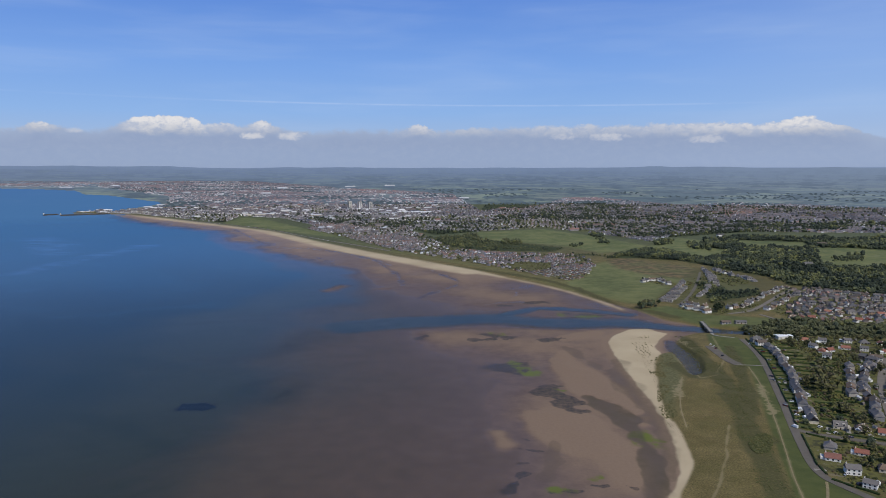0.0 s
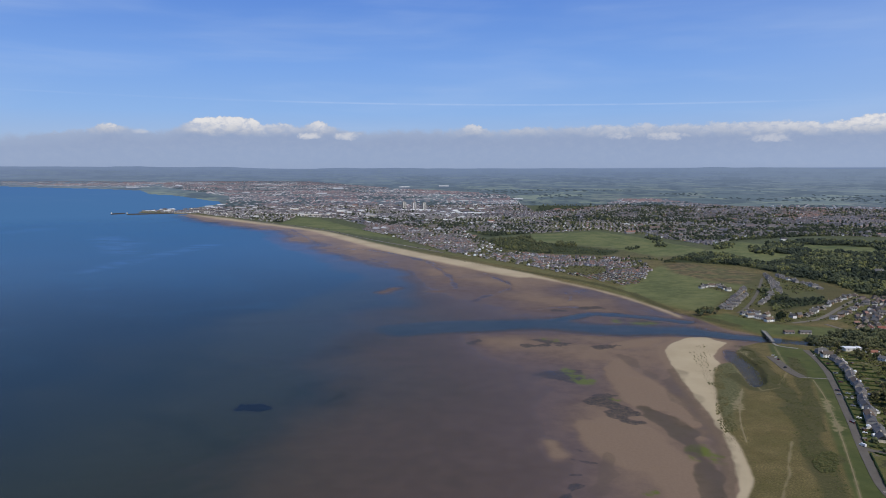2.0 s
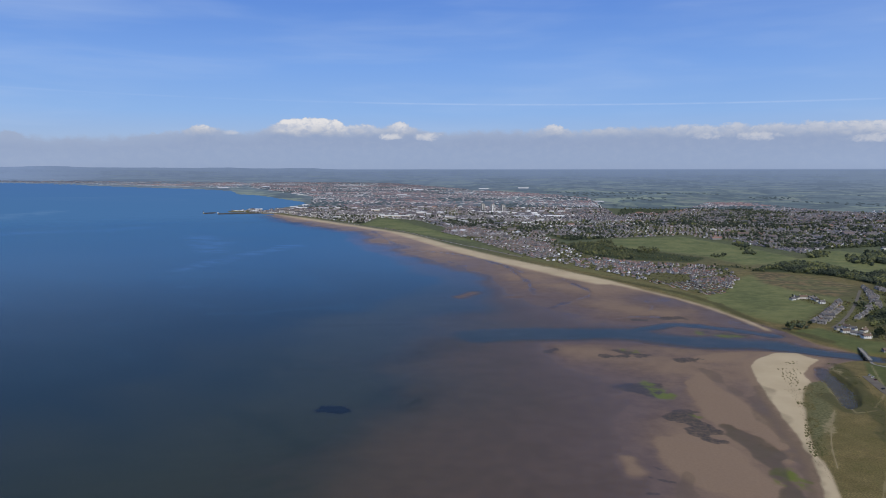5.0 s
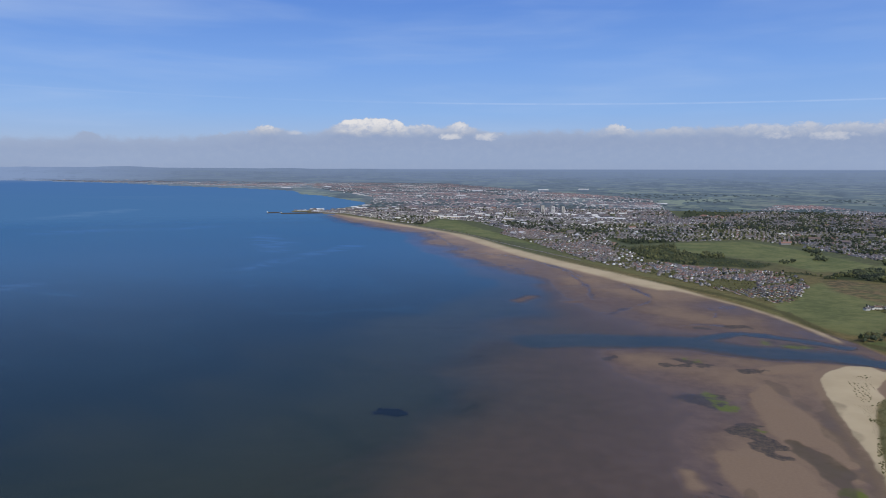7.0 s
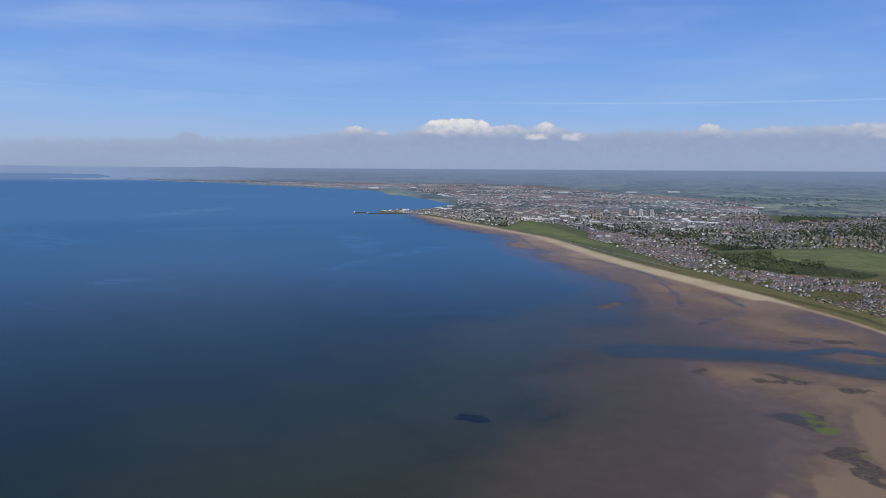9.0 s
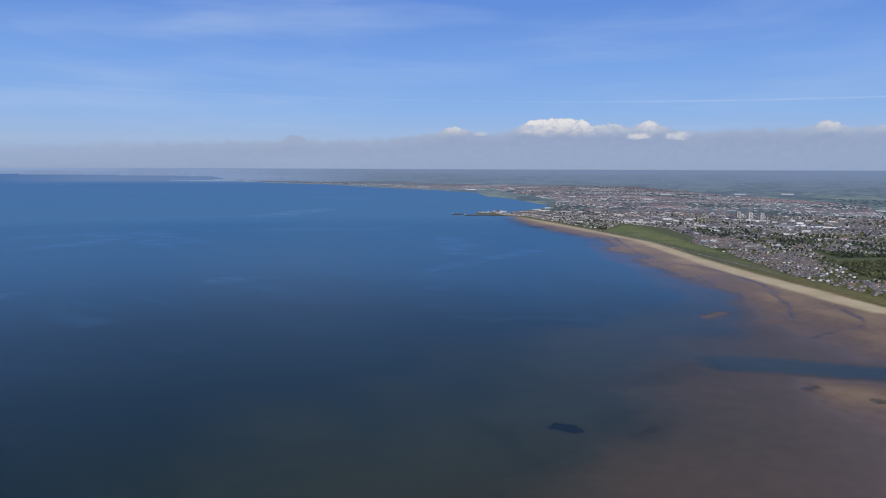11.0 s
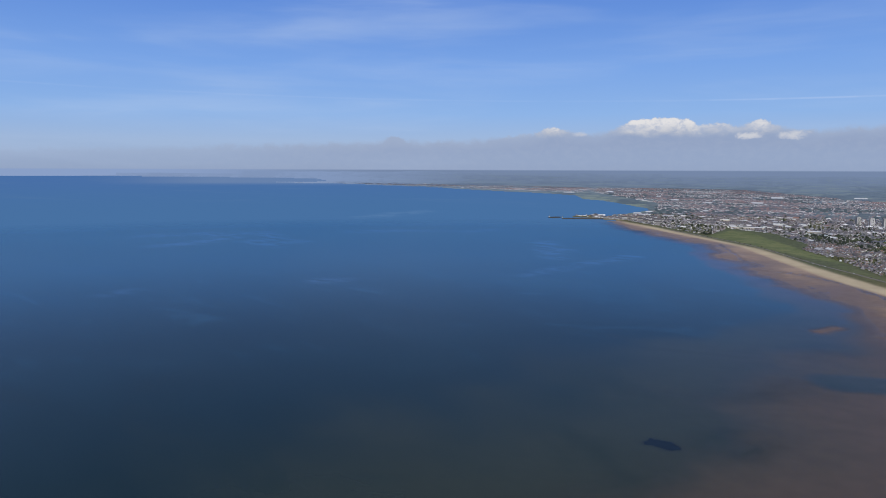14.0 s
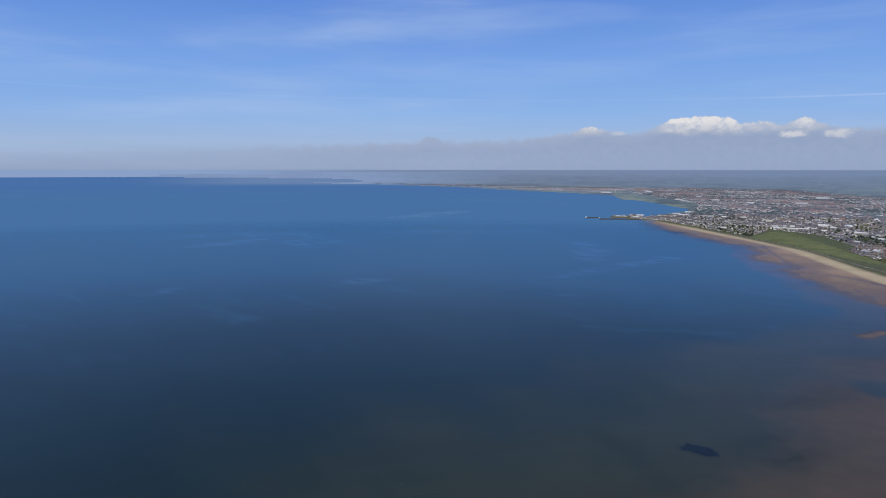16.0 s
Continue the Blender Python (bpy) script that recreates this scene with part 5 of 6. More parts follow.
def gable_walls(l, d, e, h, hip):
    v = [(-l / 2, -d / 2, -1), (l / 2, -d / 2, -1), (l / 2, d / 2, -1), (-l / 2, d / 2, -1), (-l / 2, -d / 2, e), (l / 2, -d / 2, e), (l / 2, d / 2, e), (-l / 2, d / 2, e), (-l / 2, 0, e + (h if hip == 0 else 0)), (l / 2, 0, e + (h if hip == 0 else 0))]
    f = [(0, 1, 5), (0, 5, 4), (2, 3, 7), (2, 7, 6), (1, 2, 6), (1, 6, 5), (3, 0, 4), (3, 4, 7), (5, 6, 9), (7, 4, 8)]
    return np.array(v, float), np.array(f)


WALL_W = plain("white_render", [(0.70, 0.69, 0.66), (0.74, 0.73, 0.71), (0.62, 0.60, 0.55)], 0.9, 0.2, 0.7)
WALL_C = plain("cream_roughcast", [(0.52, 0.47, 0.38), (0.44, 0.40, 0.34), (0.58, 0.52, 0.43)], 0.95, 0.15, 0.7)
WALL_G = plain("grey_roughcast", [(0.33, 0.31, 0.29), (0.27, 0.26, 0.25), (0.38, 0.35, 0.31)], 0.95, 0.15, 0.7)
WALL_B = plain("sandstone_brick", [(0.30, 0.20, 0.14), (0.36, 0.25, 0.17)], 0.95, 0.15, 0.7)
ROOF_S = plain("grey_slate", [(0.085, 0.083, 0.088), (0.11, 0.105, 0.105), (0.135, 0.125, 0.12)], 0.7, 0.35, 1.2, bump=0.3)
ROOF_B = plain("brown_tiles", [(0.13, 0.10, 0.08), (0.16, 0.115, 0.085), (0.11, 0.09, 0.075)], 0.85, 0.25, 1.2, bump=0.3)
ROOF_R = plain("red_tiles", [(0.23, 0.095, 0.068), (0.20, 0.095, 0.075), (0.26, 0.12, 0.085)], 0.85, 0.25, 1.2, bump=0.3)
GLASS = plain("window_glass", [(0.03, 0.035, 0.045)], 0.12, 0.6, 0.3)
DOOR = plain("painted_door", [(0.10, 0.05, 0.03), (0.04, 0.06, 0.10), (0.4, 0.4, 0.4)], 0.5, 0.4, 1.0)
TRODDEN = plain("trodden_sand", [(0.23, 0.19, 0.11)], 0.95, 0.1, 0.3)
SEA_STONE = plain("dark_sea_stone", [(0.075, 0.073, 0.07), (0.055, 0.055, 0.056)], 0.9, 0.25, 0.3, bump=0.4)
STONE = plain("grey_stone", [(0.26, 0.24, 0.21), (0.21, 0.20, 0.18)], 0.95, 0.2, 0.6, bump=0.4)
ASPHALT = plain("asphalt", [(0.122, 0.107, 0.09)], 0.9, 0.25, 0.12)
STREET_GREY = plain("worn_asphalt", [(0.16, 0.142, 0.12)], 0.9, 0.25, 0.12)
CONCRETE = plain("concrete", [(0.27, 0.25, 0.22)], 0.9, 0.2, 0.3)
WHITE_SHEET = plain("white_sheet_cladding", [(0.74, 0.75, 0.76), (0.66, 0.67, 0.68)], 0.5, 0.4, 0.05)
GREY_SHEET = plain("grey_sheet_cladding", [(0.42, 0.43, 0.45), (0.34, 0.35, 0.37)], 0.55, 0.4, 0.05)
HEDGE = plain("hedge_leaves", [(0.026, 0.045, 0.014), (0.035, 0.055, 0.018)], 0.85, 0.15, 1.5, bump=0.6)
CAR_W = plain("white_car_paint", [(0.75, 0.75, 0.75)], 0.25, 0.5, 1.0)
CAR_D = plain("dark_car_paint", [(0.03, 0.035, 0.05), (0.12, 0.02, 0.02), (0.25, 0.26, 0.28)], 0.25, 0.5, 1.0)
TYRE = plain("tyre_rubber", [(0.02, 0.02, 0.02)], 0.9, 0.2, 1.0)
STEEL = plain("painted_steel", [(0.16, 0.19, 0.2)], 0.5, 0.4, 1.0, metal=0.3)
TUFT = plain("marram_tufts", [(0.09, 0.086, 0.036), (0.125, 0.112, 0.05)], 0.9, 0.15, 1.0, "island", 0.4)


def build_house(name, label, l, d, e, h, wall, roof, hip=0.0, storeys=2, dormer=False, porch=True, garage=False):
    ob = thing(name, 0, 0, 0, 0, label, "house")
    part("wall", gable_walls(l, d, e, h, hip), wall, ob)
    part("roof", roof_shape(l, d, e, h, hip), roof, ob)
    cx = l / 2 - 0.6 if hip == 0 else 0.8
    for sx in ((1, -1) if l > 12 else (1,)):
        c = part("chimney", box(sx * cx - 0.45, sx * cx + 0.45, -0.5, 0.5, e + h * 0.5, e + h + 1.3), wall, ob)
        part("chimney_pot", box(sx * cx - 0.3, sx * cx + 0.3, -0.15, 0.15, e + h + 1.3, e + h + 1.75), ROOF_R, c)
    n = max(2, int(l / 3.6))
    for side in (-1, 1):
        for s in range(storeys):
            for i in range(n):
                x = (i + 0.5) / n * l - l / 2
                z = 1.0 + s * 2.6
                if z + 1.3 > e:
                    continue
                y = side * d / 2
                if side < 0 and s == 0 and i == n // 2:
                    part("door", box(x - 0.5, x + 0.5, y - 0.06, y + 0.05, 0, 2.1), DOOR, ob)
                else:
                    w = part("window", box(x - 0.75, x + 0.75, y - 0.05, y + 0.05, z, z + 1.25), GLASS, ob)
    if dormer:
        for x in (-l / 4, l / 4):
            q = part("dormer", box(x - 1.2, x + 1.2, -d / 2 + 0.6, -0.4, e - 0.1, e + h * 0.62), wall, ob)
            part("dormer_window", box(x - 0.9, x + 0.9, -d / 2 + 0.54, -d / 2 + 0.62, e + 0.3, e + h * 0.5), GLASS, q)
    if porch:
        part("porch", box(-1.1 + l / n * 0.5, 1.4 + l / n * 0.5, -d / 2 - 1.3, -d / 2, -0.6, 2.5), wall, ob)
    if garage:
        part("garage", box(l / 2, l / 2 + 3.4, -d / 2 + 1.0, d / 2 - 1.0, -1, 2.7), wall, ob, "flat-roofed attached garage")
    return ob


HOUSES = [
    build_house("detached_house", "white rendered house with grey slate roof", 11, 8.5, 5.2, 2.9, WALL_W, ROOF_S),
    build_house("bungalow", "cream roughcast bungalow with brown tiled roof", 13, 9, 2.9, 3.2, WALL_C, ROOF_B, hip=3.0, storeys=1, dormer=True),
    build_house("semi_detached_house", "grey roughcast semi-detached house with slate roof", 14, 8.5, 5.2, 3.0, WALL_G, ROOF_S, hip=2.8),
    build_house("bungalow", "white bungalow with red tiled roof", 12, 9, 2.9, 3.0, WALL_W, ROOF_R, storeys=1, garage=True),
    build_house("detached_house", "cream house with dormers and slate roof", 11.5, 9, 3.4, 3.9, WALL_C, ROOF_S, storeys=1, dormer=True, garage=True),
    build_house("semi_detached_house", "white semi-detached house with brown tiled roof", 15, 8, 5.2, 2.8, WALL_W, ROOF_B),
    build_house("detached_house", "sandstone house with steep slate roof", 10, 8, 5.4, 3.4, WALL_B, ROOF_S),
    build_house("bungalow", "grey bungalow with hipped slate roof", 12.5, 9.5, 2.9, 3.3, WALL_G, ROOF_S, hip=4.2, storeys=1),
]
for ob in HOUSES:
    ob["group"] = "houses of the coastal suburb"
STREET = []           # where houses stand, so that trees keep clear
fresh = set(range(len(HOUSES)))


def put_house(kind, x, y, turn, z=3.4, size=1.0):
    STREET.append((x, y))
    m = pose(x, y, z, 0, 0, turn) @ Matrix.Scale(size, 4)
    if kind in fresh:
        fresh.discard(kind)
        HOUSES[kind].matrix_basis = m
        return HOUSES[kind]
    return copy_thing(HOUSES[kind], m)


def along(pts, gap):
    """Evenly spaced places on a line, with its direction in degrees."""
    out, rest = [], gap / 2
    for (ax, ay), (bx, by) in zip(pts[:-1], pts[1:]):
        l = math.hypot(bx - ax, by - ay)
        while rest < l:
            out.append((ax + (bx - ax) * rest / l, ay + (by - ay) * rest / l, math.degrees(math.atan2(by - ay, bx - ax))))
            rest += gap
        rest -= l
    return out


# rows of houses: the line they stand on, their gap, the kinds, and the turn from the line
ROWS = [
    (SEAFRONT_ROW, 13.8, (2, 5, 2, 7, 2, 4, 2, 0), 180),
    ([(321, 571), (336, 566), (352, 558), (371, 548)], 18, (4, 1, 3, 7, 1), 0),
    ([(494, 785), (465, 752), (426, 697), (403, 655), (388, 617), (375, 586)], 15, (5, 2, 7, 2, 4, 6), 180),
    ([(498, 762), (438, 665), (389, 575)], 16, (2, 0, 5, 7), 0),
    ([(441, 870), (463, 864), (482, 853)], 22, (3, 0, 7), 180), ([(473, 831), (499, 818), (528, 804)], 21, (3, 0, 3, 4), 180),
    ([(442, 842), (461, 815)], 20, (0, 3, 7), 170), ([(495, 858), (549, 843)], 17, (0, 7, 3, 0), 180), ([(442, 752), (405, 683), (384, 639)], 17, (2, 7, 5), 185),
    ([(446, 826), (441, 786)], 26, (3, 0), 60), ([(468, 786), (489, 774)], 20, (6, 3), 150),
    ([(374, 1327), (399, 1346), (418, 1346), (422, 1293)], 14, (0, 0, 5), 0), ([(357, 1134), (386, 1184), (425, 1263), (456, 1325)], 12, (2, 2, 6, 7), 180), ([(362, 1125), (394, 1179), (438, 1262)], 14, (2, 7), 0),
    ([(430, 1173), (470, 1238), (515, 1337), (547, 1445)], 12.5, (2, 0, 2, 7), 0), ([(376, 1092), (382, 1065), (393, 1057), (400, 1032)], 13, (0, 5, 0), 0), ([(388, 1110), (396, 1091), (408, 1078)], 14, (5, 0), 0),
    ([(435, 1069), (464, 1081), (505, 1132), (549, 1187), (597, 1241), (628, 1264)], 14.5, (0, 6, 4, 1, 0), 0), ([(494, 1059), (545, 1116), (588, 1181)], 15, (0, 1, 6), 180),
    ([(577, 1493), (582, 1421), (591, 1384), (595, 1328)], 15, (0, 2, 7, 0), 0), ([(556, 1502), (538, 1392), (499, 1273)], 15, (2, 7), 180),
    ([(498, 1010), (535, 1002), (569, 990), (625, 978), (659, 967)], 14.5, (1, 3, 3, 7, 1), 0), ([(532, 1063), (560, 1050), (602, 1032), (677, 1019)], 14.5, (2, 7, 6, 3, 1), 0),
    ([(570, 1121), (603, 1097), (648, 1083), (706, 1064)], 14.5, (7, 2, 4, 2, 1), 0), ([(595, 1191), (629, 1164), (680, 1138), (738, 1113)], 14.5, (2, 0, 7, 2), 0), ([(648, 1217), (691, 1189), (748, 1157)], 14.5, (0, 2, 5), 0),
]


CORNER_HOUSES = [(3, 290, 505, 155), (3, 317, 514, 150), (7, 300, 527, 60), (0, 291, 481, 165), (0, 290, 458, 140), (4, 340, 506, 150), (1, 318, 484, 155), (6, 322, 462, 150)]


def build_rows(rng):
    for kind, x, y, turn in CORNER_HOUSES:
        put_house(kind, x, y, turn, size=0.88)
    for pts, gap, kinds, turn in ROWS:
        for i, (x, y, a) in enumerate(along(pts, gap)):
            put_house(kinds[i % len(kinds)], x + rng.normal(0, 1.3), y + rng.normal(0, 1.6), a + turn + rng.normal(0, 5) + (90 if math.hypot(x, y) > 900 and rng.uniform() < 0.35 else 0), size=0.92 if math.hypot(x, y) > 900 else 1.0)
    # the near edge of the estate across the river
    for px, py, a, h in streets(TOWNS[0], 9.6, 28, 0, ESTATE_R, 1.0, 2.11, 190):
        if not inside(np.array([px]), np.array([py]), OPEN_PLOT)[0]:
            put_house(int(rng.choice([2, 5, 1, 3, 1, 2, 3, 6, 0])), px, py, math.degrees(a) + rng.normal(0, 4) + (180 if rng.uniform() < 0.5 else 0), size=rng.uniform(0.46, 0.58))


build_rows(np.random.default_rng(11))


def build_infill(rng):
    """The packed back streets of the estate beyond the riverside trees."""
    x, y = spread(rng, [(622, 1241), (672, 1263), (749, 1177), (679, 974), (616, 964), (524, 980), (501, 1018), (548, 1098)], 11.5)
    s = np.array(STREET)
    m = (np.min(np.hypot(x[:, None] - s[None, :, 0], y[:, None] - s[None, :, 1]), 1) > 8.5) & (rng.uniform(size=len(x)) < 0.72)
    x, y = x[m], y[m]
    n = len(x)
    l, w, h = rng.uniform(4.5, 9, n), rng.uniform(4.5, 6.2, n), rng.uniform(2.2, 4.4, n)
    turn = np.floor(vnoise(x, y, 90, 1, 48) * 7) * 0.6 + (rng.uniform(size=n) < 0.35) * 1.57 + rng.normal(0, 0.1, n)
    z = np.full(n, 3.2)
    a, b = stack(HOUSE_V, HOUSE_F, x, y, z, l, w, h, turn), stack(ROOF_V, ROOF_F, x, y, z, l, w, h, turn)
    v, f = join([a, b])
    idx = np.concatenate([np.zeros(len(a[1])), np.repeat(np.where(rng.uniform(size=n) < 0.22, 2, 1), len(ROOF_F))])
    tagged(new("packed_houses", mesh_from("packed_houses", v, f, [M_STUCCO, M_BROWN, M_RED], idx)), "closely packed pale houses with brown and slate roofs", "houses", kind="stuff")


build_infill(np.random.default_rng(12))


# ---- roads, paths and car park ----
def ribbon(name, pts, width, mat, label, z=3.55, kerb=0.0):
    p = np.array(pts, float)
    # rounded by cutting corners twice
    for _ in range(2):
        q = np.empty((2 * (len(p) - 1) + 2, 2))
        q[0], q[-1] = p[0], p[-1]
        q[1:-1:2], q[2:-1:2] = 0.75 * p[:-1] + 0.25 * p[1:], 0.25 * p[:-1] + 0.75 * p[1:]
        p = q
    t = np.gradient(p, axis=0)
    t /= np.linalg.norm(t, axis=1)[:, None].clip(1e-6)
    nrm = np.stack([-t[:, 1], t[:, 0]], 1)
    n = len(p)
    v = []
    for off, dz in ((-0.5, -1.2), (-0.5, 0), (0.5, 0), (0.5, -1.2)):
        v.append(np.column_stack([p + nrm * width * off, surface(p[:, 0], p[:, 1]) + (0.28 if width > 1 else 0.12) + dz]))
    v = np.concatenate(v)
    i = np.arange(n - 1)
    f = np.concatenate([np.stack([i + k * n, i + k * n + 1, i + (k + 1) * n + 1, i + (k + 1) * n], 1) for k in range(3)])
    return tagged(new(name, mesh_from(name, v, f, [mat])), label, "road", kind="structure")


def surface(x, y):
    return ground_fields(np.asarray(x, float), np.asarray(y, float))[0].clip(1.0)


ribbon("road", [(378, 877), (374, 838), (360, 775), (340, 712), (314, 633), (297, 583), (283, 540), (270, 497), (267, 476), (272, 461), (284, 436)], 6.6, ASPHALT, "grey asphalt seafront road")
ribbon("road", [(293, 566), (299, 558), (314, 551), (331, 541), (358, 528)], 6.0, ASPHALT, "grey asphalt side street between houses")
ribbon("road", [(505, 785), (459, 720), (426, 665), (380, 575)], 7.5, STREET_GREY, "worn grey residential street")
ribbon("road", [(623, 1247), (552, 1161), (495, 1085), (463, 1051), (426, 1035)], 6.5, STREET_GREY, "worn grey asphalt estate street")
ribbon("road", [(469, 1027), (480, 988), (518, 969), (561, 961), (628, 943)], 5.0, STREET_GREY, "road behind the riverside trees")
ribbon("road", [(538, 1461), (467, 1286), (402, 1148), (372, 1101)], 5.0, ASPHALT, "estate street between terraces")
ribbon("road", [(317, 1597), (310, 1525), (274, 1428), (245, 1370)], 5.0, ASPHALT, "curved estate street")
ribbon("pavement", [(325, 844), (323, 812), (322, 776), (327, 760)], 11.0, ASPHALT, "grey asphalt car park on the grass")
ribbon("pavement", [(322, 760), (345, 757), (358, 755)], 2.0, STONE, "low track across the grass")
ribbon("pavement", [(265, 467), (258, 452), (241, 422)], 1.8, TRODDEN, "worn footpath over the grass")
ribbon("pavement", [(356, 920), (352, 895), (372, 883)], 3.0, CONCRETE, "pale footpath to the bridge")


for pts in PATHS[:2]:
    ribbon("pavement", pts, 0.7, TRODDEN, "narrow trodden sandy path through dune grass")
PROMENADE = [(-1118, 3066), (-871, 2821), (-630, 2574), (-400, 2213), (-232, 1989), (-142, 1864)]
ribbon("pavement", PROMENADE, 9.0, STREET_GREY, "grey seafront promenade above the beach")


# ---- bridge over the river ----
def build_bridge(a, b):
    l = math.hypot(b[0] - a[0], b[1] - a[1])
    ob = thing("bridge", (a[0] + b[0]) / 2, (a[1] + b[1]) / 2, 0, math.degrees(math.atan2(b[1] - a[1], b[0] - a[0])), "narrow pale bridge crossing the river mouth", "bridge")
    part("deck", box(-l / 2, l / 2, -2.2, 2.2, 3.4, 4.1), CONCRETE, ob)
    for s in (-1, 1):
        rail = part("parapet", box(-l / 2, l / 2, s * 2.2 - 0.12, s * 2.2 + 0.12, 4.1, 4.35), STEEL, ob, "grey steel railing")
        part("top_rail", box(-l / 2, l / 2, s * 2.2 - 0.08, s * 2.2 + 0.08, 5.1, 5.25), STEEL, rail)
        for i in range(12):
            x = -l / 2 + (i + 0.5) * l / 12
            part("post", box(x - 0.08, x + 0.08, s * 2.2 - 0.08, s * 2.2 + 0.08, 4.1, 5.2), STEEL, rail)
    for x in (-l / 4, 0, l / 4):
        part("pier", box(x - 0.7, x + 0.7, -1.9, 1.9, -2.5, 3.4), STONE, ob, "dark stone pier")


BRIDGE = [(366, 982), (356, 920)]
build_bridge(*BRIDGE)


# ---- vehicles ----
def build_car(name, label, l, w, h, paint, van=False):
    ob = thing(name, 0, 0, 0, 0, label, "van" if van else "car")
    c = 0.55
    if van:
        v = np.array([(-l / 2, -w / 2, .35), (l / 2, -w / 2, .35), (l / 2, w / 2, .35), (-l / 2, w / 2, .35), (-l / 2, -w / 2 + .08, h), (l / 2 - 1.5, -w / 2 + .08, h), (l / 2 - 1.5, w / 2 - .08, h), (-l / 2, w / 2 - .08, h), (l / 2, -w / 2, 1.1), (l / 2, w / 2, 1.1), (l / 2 - .8, -w / 2 + .04, 1.25), (l / 2 - .8, w / 2 - .04, 1.25)], float)
        f = [(0, 1, 8), (0, 8, 10), (0, 10, 5), (0, 5, 4), (3, 7, 6), (3, 6, 11), (3, 11, 9), (3, 9, 2), (1, 2, 9), (1, 9, 8), (8, 9, 11), (8, 11, 10), (10, 11, 6), (10, 6, 5), (4, 5, 6), (4, 6, 7), (0, 4, 7), (0, 7, 3)]
        part("body", (v, np.array(f)), paint, ob)
        part("windscreen", (np.array([(l / 2 - .84, -w / 2 + .2, 1.3), (l / 2 - .84, w / 2 - .2, 1.3), (l / 2 - 1.38, w / 2 - .2, h - .15), (l / 2 - 1.38, -w / 2 + .2, h - .15)]) + (0.05, 0, 0.04), np.array([(0, 1, 2, 3)])), GLASS, ob)
    else:
        part("body", box(-l / 2, l / 2, -w / 2, w / 2, 0.3, 0.9), paint, ob)
        v, f = box(-l / 2 + 0.3, l / 2 - 1.3, -w / 2 + 0.08, w / 2 - 0.08, 0.9, h)
        v[4:, 0] += np.array([0.5, -0.6, -0.6, 0.5])
        v[4:, 1] *= 0.86
        part("window_band", (v, f), GLASS, ob)
        part("roof", box(-l / 2 + 0.85, l / 2 - 1.95, -w / 2 + 0.22, w / 2 - 0.22, h, h + 0.06), paint, ob)
    for sx in (-1, 1):
        for sy in (-1, 1):
            a = np.arange(10) / 10 * 2 * math.pi
            ring = np.concatenate([np.stack([sx * l * 0.31 + 0.32 * np.cos(a), np.full(10, sy * w / 2 - 0.1 * k), 0.32 + 0.32 * np.sin(a)], 1) for k in (-1, 1)])
            f = [(i, (i + 1) % 10, (i + 1) % 10 + 10) for i in range(10)] + [(i, (i + 1) % 10 + 10, i + 10) for i in range(10)] + [(0, i, i + 1) for i in range(1, 9)] + [(10, 10 + i + 1, 10 + i) for i in range(1, 9)]
            part("wheel", (ring, np.array(f)), TYRE, ob)
    return ob


def place_cars():
    van = build_car("van", "white panel van on the seafront road", 5.4, 2.0, 2.4, CAR_W, True)
    white = build_car("parked_car", "white hatchback parked on tarmac", 4.2, 1.8, 1.5, CAR_W)
    dark = build_car("parked_car", "dark saloon car parked on tarmac", 4.5, 1.8, 1.45, CAR_D)
    spots = [(van, (294, 570), 118), (dark, (341, 714), 120), (dark, (337, 702), 120), (dark, (311, 622), 116), (white, (329, 841), 50), (white, (329, 849), 50), (dark, (328, 830), 50),
             (dark, (322, 795), 40), (white, (325, 615), 20), (white, (331, 630), 20), (dark, (342, 662), 20), (white, (321, 556), 10), (dark, (327, 546), 0), (white, (315, 570), 15), (dark, (320, 563), 80),
             (dark, (285, 462), 20), (white, (285, 478), 30)]
    rng = np.random.default_rng(3)
    for x, y, a in along(SEAFRONT_ROW, 38):
        b = math.radians(a - 90)
        spots.append(((dark, white)[int(rng.integers(0, 2))], (x + math.cos(b) * 11 + rng.normal(0, 1), y + math.sin(b) * 11 + rng.normal(0, 1)), a + 90))
    for x, y, a in along(PROMENADE, 34):
        spots.append(((dark, white, dark)[int(rng.integers(0, 3))], (x + rng.normal(0, 4), y + rng.normal(0, 1)), a + 90 * (rng.uniform() < 0.5)))
    used = set()
    for ob, (x, y), a in spots:
        m = pose(x, y, float(surface([x], [y])[0]) + 0.3, 0, 0, a)
        if ob.name in used:
            copy_thing(ob, m)
        else:
            used.add(ob.name)
            ob.matrix_basis = m
        if ob is not van:
            ob["group"] = "parked cars"


place_cars()


